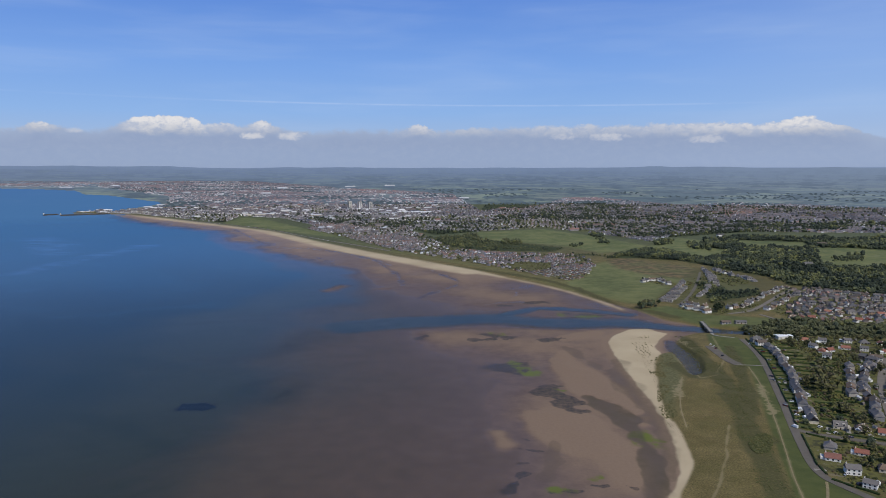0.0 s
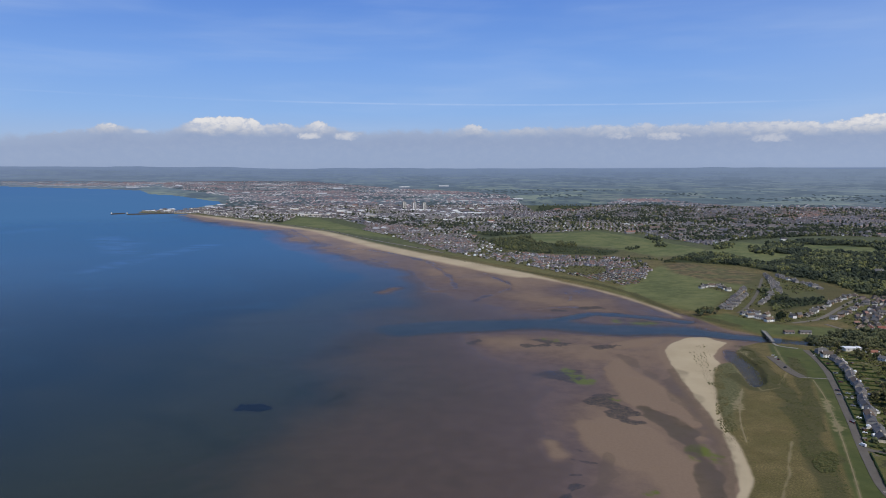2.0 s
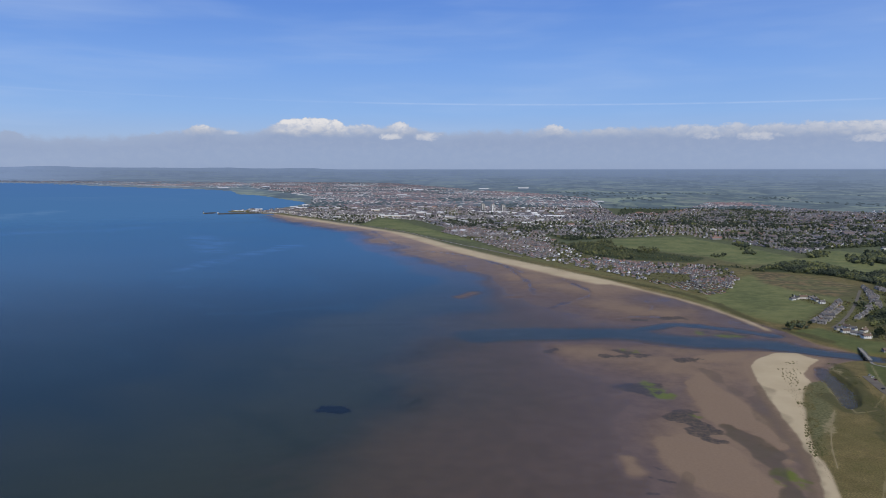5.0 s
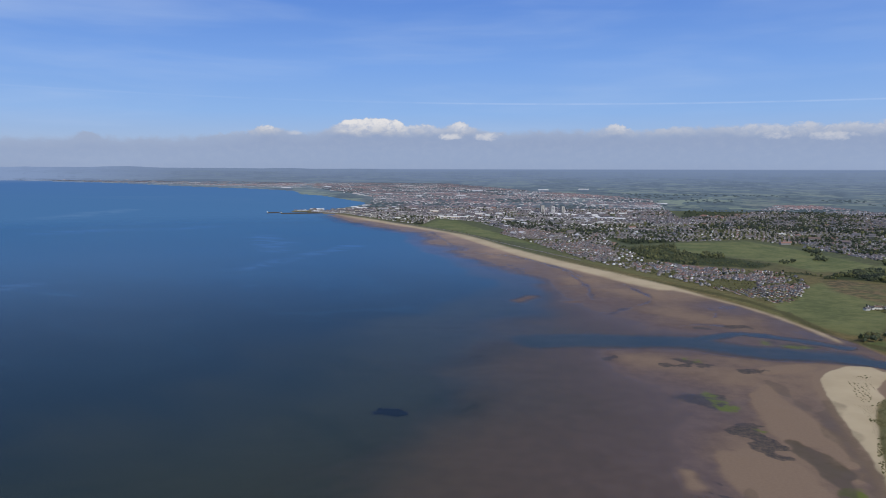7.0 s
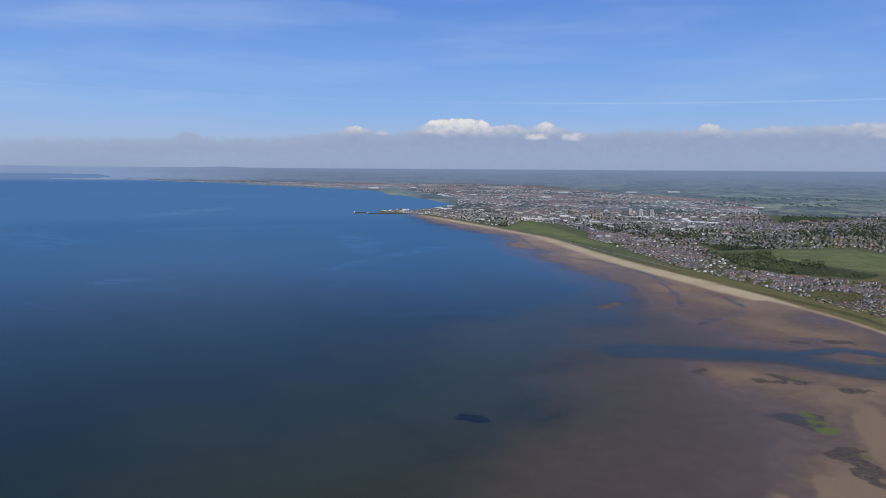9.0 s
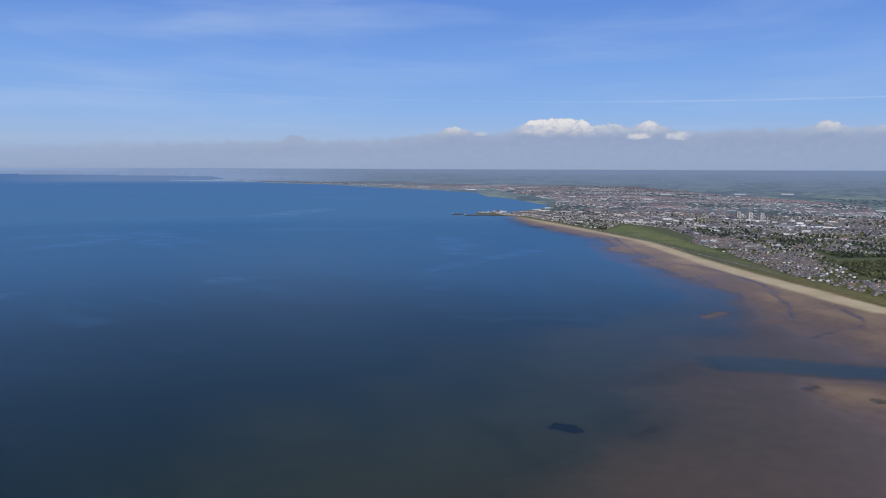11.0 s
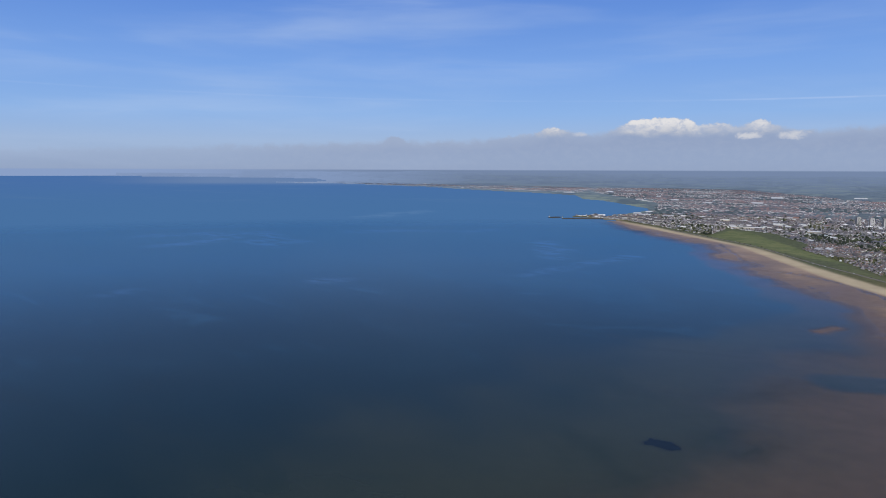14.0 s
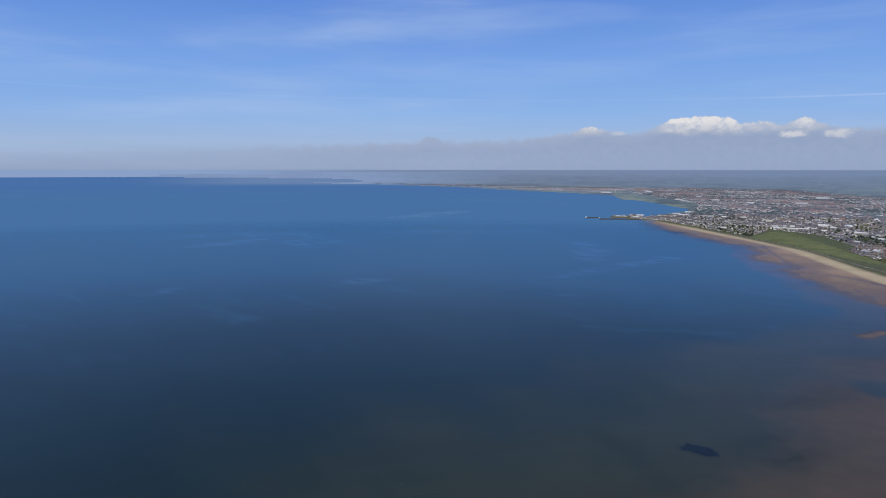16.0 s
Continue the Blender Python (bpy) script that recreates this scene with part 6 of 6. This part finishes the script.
# ---- trees, one by one where they stand near ----
def crown_shape(rng, r, h, clumps, tall=1.0):
    """A crown of small leafy clumps round a few lobes, with gaps and an uneven outline."""
    parts = []
    lobes = rng.normal(0, 1, (6, 3))
    lobes = lobes / np.linalg.norm(lobes, axis=1)[:, None] * r * 0.55 * (1, 1, 0.8 * tall)
    for i in range(clumps):
        c = lobes[i % 6] + rng.normal(0, 1, 3) * r * 0.26 * (1, 1, tall)
        s = r * rng.uniform(0.16, 0.36)
        v = ICO_V * (1 + rng.normal(0, 0.2, (12, 1))) * s * (1, 1, 0.8) + c + (0, 0, h)
        parts.append((v, ICO_F))
    n = clumps * 8
    c = lobes[rng.integers(0, 6, n)] + rng.normal(0, 1, (n, 3)) * r * 0.36 * (1, 1, tall) + (0, 0, h)
    a = rng.normal(0, 1, (n, 3, 3)) * r * 0.09
    v = (c[:, None] + a).reshape(-1, 3)
    parts.append((v, np.arange(3 * n).reshape(-1, 3)))
    return join(parts)


def trunk_shape(rng, h, r):
    parts = []
    for k in range(5):
        a, lean = k * 1.3, (0 if k == 0 else 0.5)
        z0, z1 = (0, h) if k == 0 else (h * 0.45, h * 1.1)
        q = r if k == 0 else r * 0.5
        ring = np.arange(6) / 6 * 2 * math.pi
        v = np.concatenate([np.stack([q * np.cos(ring), q * np.sin(ring), np.full(6, z0 - 0.5 * (k == 0))], 1), np.stack([0.35 * q * np.cos(ring) + lean * h * 0.45 * math.cos(a), 0.35 * q * np.sin(ring) + lean * h * 0.45 * math.sin(a), np.full(6, z1)], 1)])
        f = np.array([(i, (i + 1) % 6, (i + 1) % 6 + 6) for i in range(6)] + [(i, (i + 1) % 6 + 6, i + 6) for i in range(6)])
        parts.append((v, f))
    return join(parts)


def plant_trees(rng):
    kinds = []
    for i, (nm, r, h, mat, lab, tall) in enumerate([("broadleaf_tree", 3.6, 5.2, M_LEAF, "round garden tree in fresh green leaf", 1.0), ("broadleaf_tree", 4.6, 6.6, M_LEAF, "spreading broadleaf tree in full leaf", 0.9), ("conifer", 2.6, 5.6, M_CONIFER, "dark green garden conifer", 1.7),
                                                    ("broadleaf_tree", 3.0, 4.2, M_CONIFER, "small dark-leaved garden tree", 1.0), ("shrub", 2.2, 1.8, M_LEAF, "rounded green garden shrub in leaf", 0.8)]):
        ob = thing(nm, 0, 0, 0, 0, lab, "tree" if nm != "shrub" else "shrub", "trees among the houses")
        part("trunk", trunk_shape(rng, h * 0.8, 0.28), M_BARK, ob)
        part("crown", crown_shape(rng, r, h, 34, tall), mat, ob)
        kinds.append(ob)
    used = set()
    houses = np.array(STREET)
    x, y = spread(rng, TOWNS[3], 9.2)
    more = [[(377, 683), (395, 709), (386, 683), (367, 657)], [(308, 1098), (330, 1111), (332, 1088)], [(426, 1078), (422, 1056)]]
    road = [(378, 877), (360, 775), (314, 633), (283, 540), (267, 476), (272, 461), (284, 436)]
    ok = (np.min(np.hypot(x[:, None] - houses[None, :, 0], y[:, None] - houses[None, :, 1]), 1) > 8.0) & (line_distance(x, y, road) > 14) & (line_distance(x, y, [(293, 566), (314, 551), (358, 528)]) > 7)
    front = line_distance(x, y, road)
    ok &= (rng.uniform(size=len(x)) < np.where(front < 34, 0.1, 0.45))
    places = [(a, b, int(rng.choice([0, 0, 1, 2, 3, 4, 4, 4, 4])), rng.uniform(0.5, 1.05)) for a, b in zip(x[ok], y[ok])]
    for (a, b), k, s in [((381, 683), 1, 2.0), ((367, 665), 1, 1.4), ((308, 1089), 3, 1.6), ((317, 1097), 0, 1.3), ((327, 1102), 0, 1.2), ((414, 1048), 3, 2.2), ((426, 1065), 1, 1.3), ((344, 1111), 3, 1.1)]:
        places.append((a, b, k, s))
    for a, b, k, s in places[:440]:
        z = float(surface([a], [b])[0])
        m = pose(a, b, z - 0.1, 0, 0, rng.uniform(0, 360)) @ Matrix.Diagonal((s, s, s * rng.uniform(0.85, 1.15), 1))
        if k in used:
            q = copy_thing(kinds[k], m)
        else:
            used.add(k)
            q = kinds[k]
        q.matrix_basis = m


plant_trees(np.random.default_rng(21))


# ---- hedges round the seafront gardens ----
def hedge_shape(rng, l, w, h):
    n = max(3, int(l / 1.2))
    t = np.linspace(-l / 2, l / 2, n)
    prof = [(-w / 2, -0.4), (-w / 2 * 1.05, h * 0.7), (0, h), (w / 2 * 1.05, h * 0.7), (w / 2, -0.4)]
    v = np.concatenate([np.stack([t, np.full(n, a), np.full(n, b)], 1) for a, b in prof])
    v[:, 1:] += rng.normal(0, 0.13, (len(v), 2))
    i = np.arange(n - 1)
    f = np.concatenate([np.stack([i + k * n, i + k * n + 1, i + (k + 1) * n + 1, i + (k + 1) * n], 1) for k in range(4)])
    return v, f


def build_hedges(rng):
    def hedge(x, y, a, l, w=1.2, h=1.7, label="clipped dark green garden hedge"):
        v = hedge_shape(rng, l, w, h)
        ob = new("hedge", mesh_from("hedge", v[0], v[1], [HEDGE]))
        ob.matrix_basis = pose(x, y, float(surface([x], [y])[0]), 0, 0, a)
        tagged(ob, label, "hedge", "garden hedges")
    road = [(382, 877), (362, 775), (342, 712), (316, 633), (298, 580)]
    house = [(391, 868), (391, 827), (379, 768), (362, 715), (347, 671), (332, 630), (318, 592)]
    for x, y, a in along(road, 15.0):
        hedge(x + 2, y, a, 14.2, 1.4, 1.6, "low hedge along the seafront pavement")
    for x, y, a in along(road, 15.5):
        d = [(math.hypot(hx - x, hy - y), hx, hy) for hx, hy, _ in along(house, 4.0)]
        l, hx, hy = min(d)
        hedge((x * 0.55 + hx * 0.45) + 1, (y * 0.55 + hy * 0.45), math.degrees(math.atan2(hy - y, hx - x)), l * 0.78, 1.0, 1.4)
    for x, y, a in along(house, 15.5):
        b = math.radians(a + 90)
        k = rng.uniform(15, 25)
        hedge(x + math.cos(b) * (k / 2 + 9), y + math.sin(b) * (k / 2 + 9), a + 90 + rng.normal(0, 3), k, 0.9, 1.5)
    for pts in ([(292, 554), (274, 497), (272, 483)], [(296, 557), (310, 544), (341, 521)], [(299, 571), (318, 558), (352, 539)], [(270, 471), (279, 459), (292, 442)]):
        for x, y, a in along(pts, 16):
            hedge(x, y, a, 14.5, 1.3, 1.6)
    for pts in ([(423, 786), (463, 767)], [(400, 731), (435, 725)], [(358, 641), (388, 629)], [(346, 610), (373, 596)], [(414, 752), (444, 745)], [(372, 665), (399, 658)]):
        for x, y, a in along(pts, 16):
            hedge(x, y, a, 13, 1.2, 1.8)


build_hedges(np.random.default_rng(31))


# ---- marram tufts on the spit ----
def build_tufts(rng):
    parts = []
    for pts, gap in (([(240, 897), (271, 909), (261, 861), (236, 789), (236, 754), (223, 755), (229, 808)], 5.0), ([(236, 789), (262, 818), (273, 813), (212, 667), (195, 597), (203, 597), (213, 667), (230, 744)], 4.0), ([(222, 790), (224, 751), (211, 681), (199, 631), (192, 588), (193, 555), (203, 555), (206, 588), (213, 631), (225, 681), (240, 751), (238, 790)], 2.2)):
        x, y = spread(rng, pts, gap)
        s = rng.uniform(0.3, 1.15, len(x)) * (vnoise(x, y, 22, 2, 5) > 0.42)
        z = np.array(ground_fields(x, y)[0])
        v, f = stack(ICO_V, ICO_F, x, y, z + 0.1, s * 1.2, s, s * 0.6, rng.uniform(0, 6, len(x)))
        v += rng.normal(0, 0.12, v.shape)
        parts.append((v, f))
    v, f = join(parts)
    tagged(new("marram_grass", mesh_from("marram_grass", v, f, [TUFT])), "tufts of dune grass on pale sand", "grass", kind="stuff")


build_tufts(np.random.default_rng(41))


# ---- far buildings that stand out ----
def at_far(ob, x, y, z=3.0):
    """Sets a thing on the drawn-in ground far off, keeping its turn."""
    p = lay([(x, y, z)])[0]
    s = math.hypot(p[0], p[1]) / math.hypot(x, y)
    turn = ob.rotation_euler.z
    ob.matrix_basis = Matrix.Translation(p) @ Matrix.Rotation(turn, 4, "Z") @ Matrix.Scale(s, 4)


def build_tower(x, y):
    ob = thing("tower_block", x, y, 0, 36, "white concrete tower block of flats", "tower block", "three tower blocks")
    part("wall", box(-9, 9, -9, 9, 0, 41), WALL_W, ob)
    for k in range(13):
        part("window", box(-6.5, 6.5, -9.15, -8.9, 2 + k * 3, 3.4 + k * 3), GLASS, ob)
    for s in (-1, 1):
        part("stair_shaft", box(s * 9.2 - 0.4, s * 9.2 + 0.4, -6, 6, 0, 43), WALL_G, ob)
    part("plant_room", box(-4, 4, -4, 4, 41, 44.5), WALL_G, ob)
    at_far(ob, x, y)


for p in [(-515, 3892), (-452, 3834), (-394, 3804)]:
    build_tower(*p)


def build_shed(x, y, l, w, h, turn, mat, name="warehouse", label="long pale metal warehouse"):
    ob = thing(name, x, y, 0, turn, label, "warehouse", "sheds and warehouses")
    part("wall", gable_walls(l, w, h, w * 0.12, 0), mat, ob)
    part("roof", roof_shape(l, w, h, w * 0.12, 0, 0.3, 0.3), FAR_SHED if mat is FAR_SHED else WHITE_SHEET if mat is not GREY_SHEET else GREY_SHEET, ob)
    part("door", box(-3, 3, -w / 2 - 0.1, -w / 2 + 0.1, 0, min(5, h - 1)), GREY_SHEET if mat is not GREY_SHEET else WHITE_SHEET, ob)
    at_far(ob, x, y)


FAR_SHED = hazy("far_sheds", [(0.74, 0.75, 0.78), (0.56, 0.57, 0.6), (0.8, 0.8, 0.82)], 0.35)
for (x, y), l, w, h, a, mat in zip(
        [(-1876, 3691), (-1822, 3812), (-1733, 4142), (-1732, 4333), (-1616, 3960), (-871, 3329), (-260, 3441), (-123, 3476), (-437, 3781), (-1449, 3895), (-1473, 4187), (-1494, 4675), (-1085, 3718), (-797, 3559), (-586, 3255), (-2339, 6446), (-2830, 7318), (-1889, 5996), (-1101, 8400), (-666, 8872), (-1768, 7790), (150, 5251), (-17, 5166), (513, 2831), (-4207, 7872), (-3941, 8523), (-1564, 6228)],
        (52, 64, 60, 60, 50, 140, 90, 130, 170, 60, 70, 50, 45, 40, 50, 90, 60, 70, 160, 170, 140, 110, 60, 26, 220, 120, 120),
        (22, 36, 30, 36, 24, 16, 26, 30, 14, 24, 26, 24, 18, 18, 20, 40, 40, 40, 60, 60, 60, 30, 24, 9, 60, 60, 50),
        (6, 9, 8, 9, 7, 9, 7, 7, 6, 10, 10, 12, 14, 14, 10, 12, 14, 14, 14, 14, 14, 8, 8, 5, 16, 16, 14),
        (20, 15, 10, 5, 12, 8, -12, -6, 0, 10, -8, 12, 0, 14, -10, 0, 10, -6, 0, 4, 6, -6, 4, 0, 2, 5, 3),
        (WHITE_SHEET, WHITE_SHEET, WHITE_SHEET, GREY_SHEET, WHITE_SHEET, WALL_C, GREY_SHEET, WHITE_SHEET, WALL_W, GREY_SHEET, WHITE_SHEET, GREY_SHEET, WALL_C, WALL_W, WALL_C, WHITE_SHEET, WHITE_SHEET, GREY_SHEET, WHITE_SHEET, WHITE_SHEET, GREY_SHEET, WHITE_SHEET, WHITE_SHEET, WALL_W, WHITE_SHEET, WHITE_SHEET, GREY_SHEET)):
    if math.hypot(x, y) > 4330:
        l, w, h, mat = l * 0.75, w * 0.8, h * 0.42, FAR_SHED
    if x < -1800 and y < 3900:
        l, w, h = l * 0.9, w * 0.7, h * 0.5
    build_shed(x, y, l, w, h, a, mat)


def build_flats_row():
    for i, (x, y) in enumerate([(-1558, 3556), (-1519, 3532), (-1471, 3485), (-1424, 3440), (-1376, 3396), (-1329, 3353), (-1273, 3291), (-1509, 3646), (-1420, 3549), (-1342, 3457)]):
        ob = thing("apartment_block", x, y, 0, 16, "cream and brown seafront apartment block", "apartment block", "seafront apartment blocks")
        w = (WALL_W, WALL_C, WALL_W)[i % 3]
        part("wall", gable_walls(26, 15, 15, 5, 0), w, ob)
        part("roof", roof_shape(26, 15, 15, 5, 0, 0.5, 0.3), ROOF_S, ob)
        for k in range(4):
            part("window", box(-11, 11, -7.65, -7.4, 1.5 + k * 3.4, 3.2 + k * 3.4), GLASS, ob)
        at_far(ob, x, y)


build_flats_row()


def build_pier(name, pts, w, h, label):
    for (ax, ay), (bx, by) in zip(pts[:-1], pts[1:]):
        l = math.hypot(bx - ax, by - ay)
        ob = thing(name, (ax + bx) / 2, (ay + by) / 2, 0, math.degrees(math.atan2(by - ay, bx - ax)), label, "pier")
        part("wall", box(-l / 2, l / 2, -w / 2, w / 2, -5, h), SEA_STONE, ob)
        part("parapet", box(-l / 2, l / 2, w / 2 - 1.2, w / 2, h, h + 1.2), SEA_STONE, ob)
        at_far(ob, (ax + bx) / 2, (ay + by) / 2, 0)


build_pier("harbour_pier", [(-1861, 3422), (-1770, 3480), (-1673, 3541)], 9, 5, "long dark stone harbour pier")
build_pier("breakwater", [(-1958, 3448), (-1920, 3510)], 9, 5, "detached dark stone breakwater in the sea")


def build_beacon(x, y):
    ob = thing("harbour_light", x, y, 0, 0, "small white light tower on the pier end", "lighthouse")
    part("tower", box(-2.2, 2.2, -2.2, 2.2, 4, 12), WALL_W, ob)
    part("lantern", box(-1.2, 1.2, -1.2, 1.2, 12, 14.5), GLASS, ob)
    at_far(ob, x, y, 0)


for p in [(-1956, 3448), (-1863, 3430)]:
    build_beacon(*p)


# ---- scrub and rough growth in the dunes ----
def build_scrub(rng):
    parts = []
    for pts, wd, gap in [(SCRUB[0], 11, 2.2), (SCRUB[1], 7, 2.6), (SCRUB[2], 11, 1.8), (SCRUB[5], 6, 4.0)]:
        a = np.array(pts, float)
        lo, hi = a.min(0) - wd, a.max(0) + wd
        x, y = spread(rng, [(lo[0], lo[1]), (hi[0], lo[1]), (hi[0], hi[1]), (lo[0], hi[1])], gap)
        m = (line_distance(x, y, pts) < wd * (0.5 + vnoise(x, y, 18, 3, 81))) & (vnoise(x, y, 11, 2, 82) > 0.42)
        x, y = x[m], y[m]
        s = rng.uniform(0.25, 0.85, len(x))
        v, f = stack(ICO_V, ICO_F, x, y, surface(x, y) + s * 0.25, s * 1.3, s, s * 0.3, rng.uniform(0, 6, len(x)))
        parts.append((v + rng.normal(0, 0.08, v.shape), f))
    x, y = spread(rng, THICKET, 1.7)
    s = rng.uniform(0.45, 1.25, len(x))
    v, f = stack(ICO_V, ICO_F, x, y, surface(x, y) + s * 0.4, s * 1.2, s, s * 0.8, rng.uniform(0, 6, len(x)))
    parts.append((v + rng.normal(0, 0.16, v.shape), f))
    v, f = join(parts)
    tagged(new("scrub", mesh_from("scrub", v, f, [M_SCRUB])), "low thorn scrub and reeds in the dune slack", "scrub", kind="stuff")


build_scrub(np.random.default_rng(51))


def build_shrubs(rng):
    s = np.array(STREET)
    roads = [[(378, 877), (360, 775), (314, 633), (283, 540), (267, 476), (272, 461), (284, 436)], [(293, 566), (314, 551), (358, 528)], [(505, 785), (459, 720), (426, 665), (380, 575)], [(623, 1247), (552, 1161), (495, 1085), (426, 1035)], [(538, 1461), (467, 1286), (372, 1101)]]
    parts = []
    for pts, gap in ((TOWNS[3], 3.6), (TOWNS[0], 7.0), (TOWNS[2], 5.5), (TOWNS[4], 5.5), (TOWNS[5], 5.5)):
        x, y = spread(rng, pts, gap)
        d = np.min(np.hypot(x[:, None] - s[None, :, 0], y[:, None] - s[None, :, 1]), 1)
        m = (d > 6.3) & (vnoise(x, y, 13, 2, 84) > 0.5)
        for q in roads:
            m &= line_distance(x, y, q) > 6.0
        m &= ~((line_distance(x, y, roads[0]) < np.where(y > 572, 26, 9)) & (rng.uniform(size=len(x)) < 0.85))
        x, y = x[m], y[m]
        r = rng.uniform(0.4, 1.25, len(x)) ** 1.4 + 0.25
        v, f = stack(ICO_V, ICO_F, x, y, surface(x, y) + r * 0.45, r * 1.15, r, r * 0.9, rng.uniform(0, 6, len(x)))
        parts.append((v + rng.normal(0, 0.13, v.shape), f))
    v, f = join(parts)
    tagged(new("garden_shrubs", mesh_from("garden_shrubs", v, f, [M_SHRUB])), "low shrubs and flower beds in the gardens", "shrubs", kind="stuff")


build_shrubs(np.random.default_rng(52))


# ---- single buildings in the trees and by the river ----
def build_mansion(x, y):
    ob = thing("mansion", x, y, 3.5, 10, "large grey stone mansion among the trees", "house")
    ob.matrix_basis = ob.matrix_basis @ Matrix.Scale(0.68, 4)
    part("wall", gable_walls(30, 13, 9, 4.5, 0), STONE, ob)
    part("roof", roof_shape(30, 13, 9, 4.5, 0), ROOF_S, ob)
    for sx in (-12, 11):
        w = part("wing", box(sx - 4, sx + 4, -9.5, -6.5, -1, 9), WALL_G, ob)
        part("window", box(sx - 2.5, sx + 2.5, -9.62, -9.45, 2, 4), GLASS, w)
        part("window", box(sx - 2.5, sx + 2.5, -9.62, -9.45, 5.5, 7.5), GLASS, w)
    for sx in (-9, 0, 9):
        part("chimney", box(sx - 0.8, sx + 0.8, -0.8, 0.8, 11, 16), STONE, ob)
    for i in range(6):
        part("window", box(-7 + i * 2.6, -5.6 + i * 2.6, -6.65, -6.45, 2, 4.2), GLASS, ob)


build_mansion(*(808, 1548))


def build_hut(x, y, l, d, h, turn, wall, roof, name, label, flat=False):
    ob = thing(name, x, y, float(surface([x], [y])[0]), turn, label, "building")
    part("wall", gable_walls(l, d, h, 0.5 if flat else d * 0.3, 0), wall, ob)
    part("roof", roof_shape(l, d, h, 0.5 if flat else d * 0.3, 0, 0.4, 0.25), roof, ob)
    part("door", box(-0.8, 0.8, -d / 2 - 0.08, -d / 2 + 0.08, 0, 2.2), DOOR, ob)
    for sx in (-l / 3, l / 3):
        part("window", box(sx - 0.9, sx + 0.9, -d / 2 - 0.06, -d / 2 + 0.06, 1.0, 2.2), GLASS, ob)


build_hut(*(434, 882), 20, 11, 3.6, 8, WALL_W, WHITE_SHEET, "flat_roofed_hall", "white hall with a bright low metal roof", True)
build_hut(*(394, 967), 13, 7, 2.6, 5, WALL_G, ROOF_B, "pavilion", "low brown-roofed pavilion beside the river")
build_hut(*(415, 967), 15, 7, 2.6, 0, WALL_G, ROOF_S, "pavilion", "low grey-roofed pavilion beside the river")
build_hut(*(881, 2230), 22, 12, 6, 0, WALL_W, ROOF_S, "country_house", "white country house at the wood's edge")
build_hut(*(1060, 1962), 26, 14, 5, 0, WALL_W, ROOF_B, "clubhouse", "pale clubhouse beside the fairways")

for pts in ([(321, 571), (315, 556)], [(335, 564), (329, 549)], [(348, 557), (343, 541)], [(267, 487), (275, 486)], [(298, 515), (304, 534)]):
    ribbon("pavement", pts, 3.2, CONCRETE, "pale paved driveway to a house")


# ---- sheds, glasshouses and conservatories in the gardens ----
def build_garden_sheds(rng):
    shed = thing("garden_shed", 0, 0, 0, 0, "small brown timber garden shed on grass", "shed", "garden sheds")
    part("wall", gable_walls(3.2, 2.4, 1.9, 0.7, 0), DOOR, shed)
    part("roof", roof_shape(3.2, 2.4, 1.9, 0.7, 0, 0.15, 0.08), ROOF_S, shed)
    part("door", box(-0.4, 0.4, -1.25, -1.15, 0, 1.8), WALL_B, shed)
    sun_room = thing("conservatory", 0, 0, 0, 0, "white framed conservatory behind a house", "conservatory", "conservatories")
    part("wall", gable_walls(4.2, 3.4, 2.3, 0.9, 0), WALL_W, sun_room)
    part("roof", roof_shape(4.2, 3.4, 2.3, 0.9, 0, 0.15, 0.1), WHITE_SHEET, sun_room)
    for i in range(3):
        part("window", box(-1.8 + i * 1.3, -0.8 + i * 1.3, -1.76, -1.66, 0.6, 2.0), GLASS, sun_room)
    used = set()
    for k, (x, y) in enumerate(STREET[:75]):
        for ob, chance, dist in ((sun_room, 0.28, 7.0), (shed, 0.6, 14.0)):
            if rng.uniform() > chance:
                continue
            a = rng.uniform(-0.6, 0.6) + (0.2 if k < 20 else rng.choice([0.0, 1.6, 3.1]))
            px, py = x + math.cos(a) * dist, y + math.sin(a) * dist
            m = pose(px, py, float(surface([px], [py])[0]) + 0.02, 0, 0, rng.uniform(0, 360))
            if ob.name in used:
                copy_thing(ob, m)
            else:
                used.add(ob.name)
                ob.matrix_basis = m


build_garden_sheds(np.random.default_rng(61))
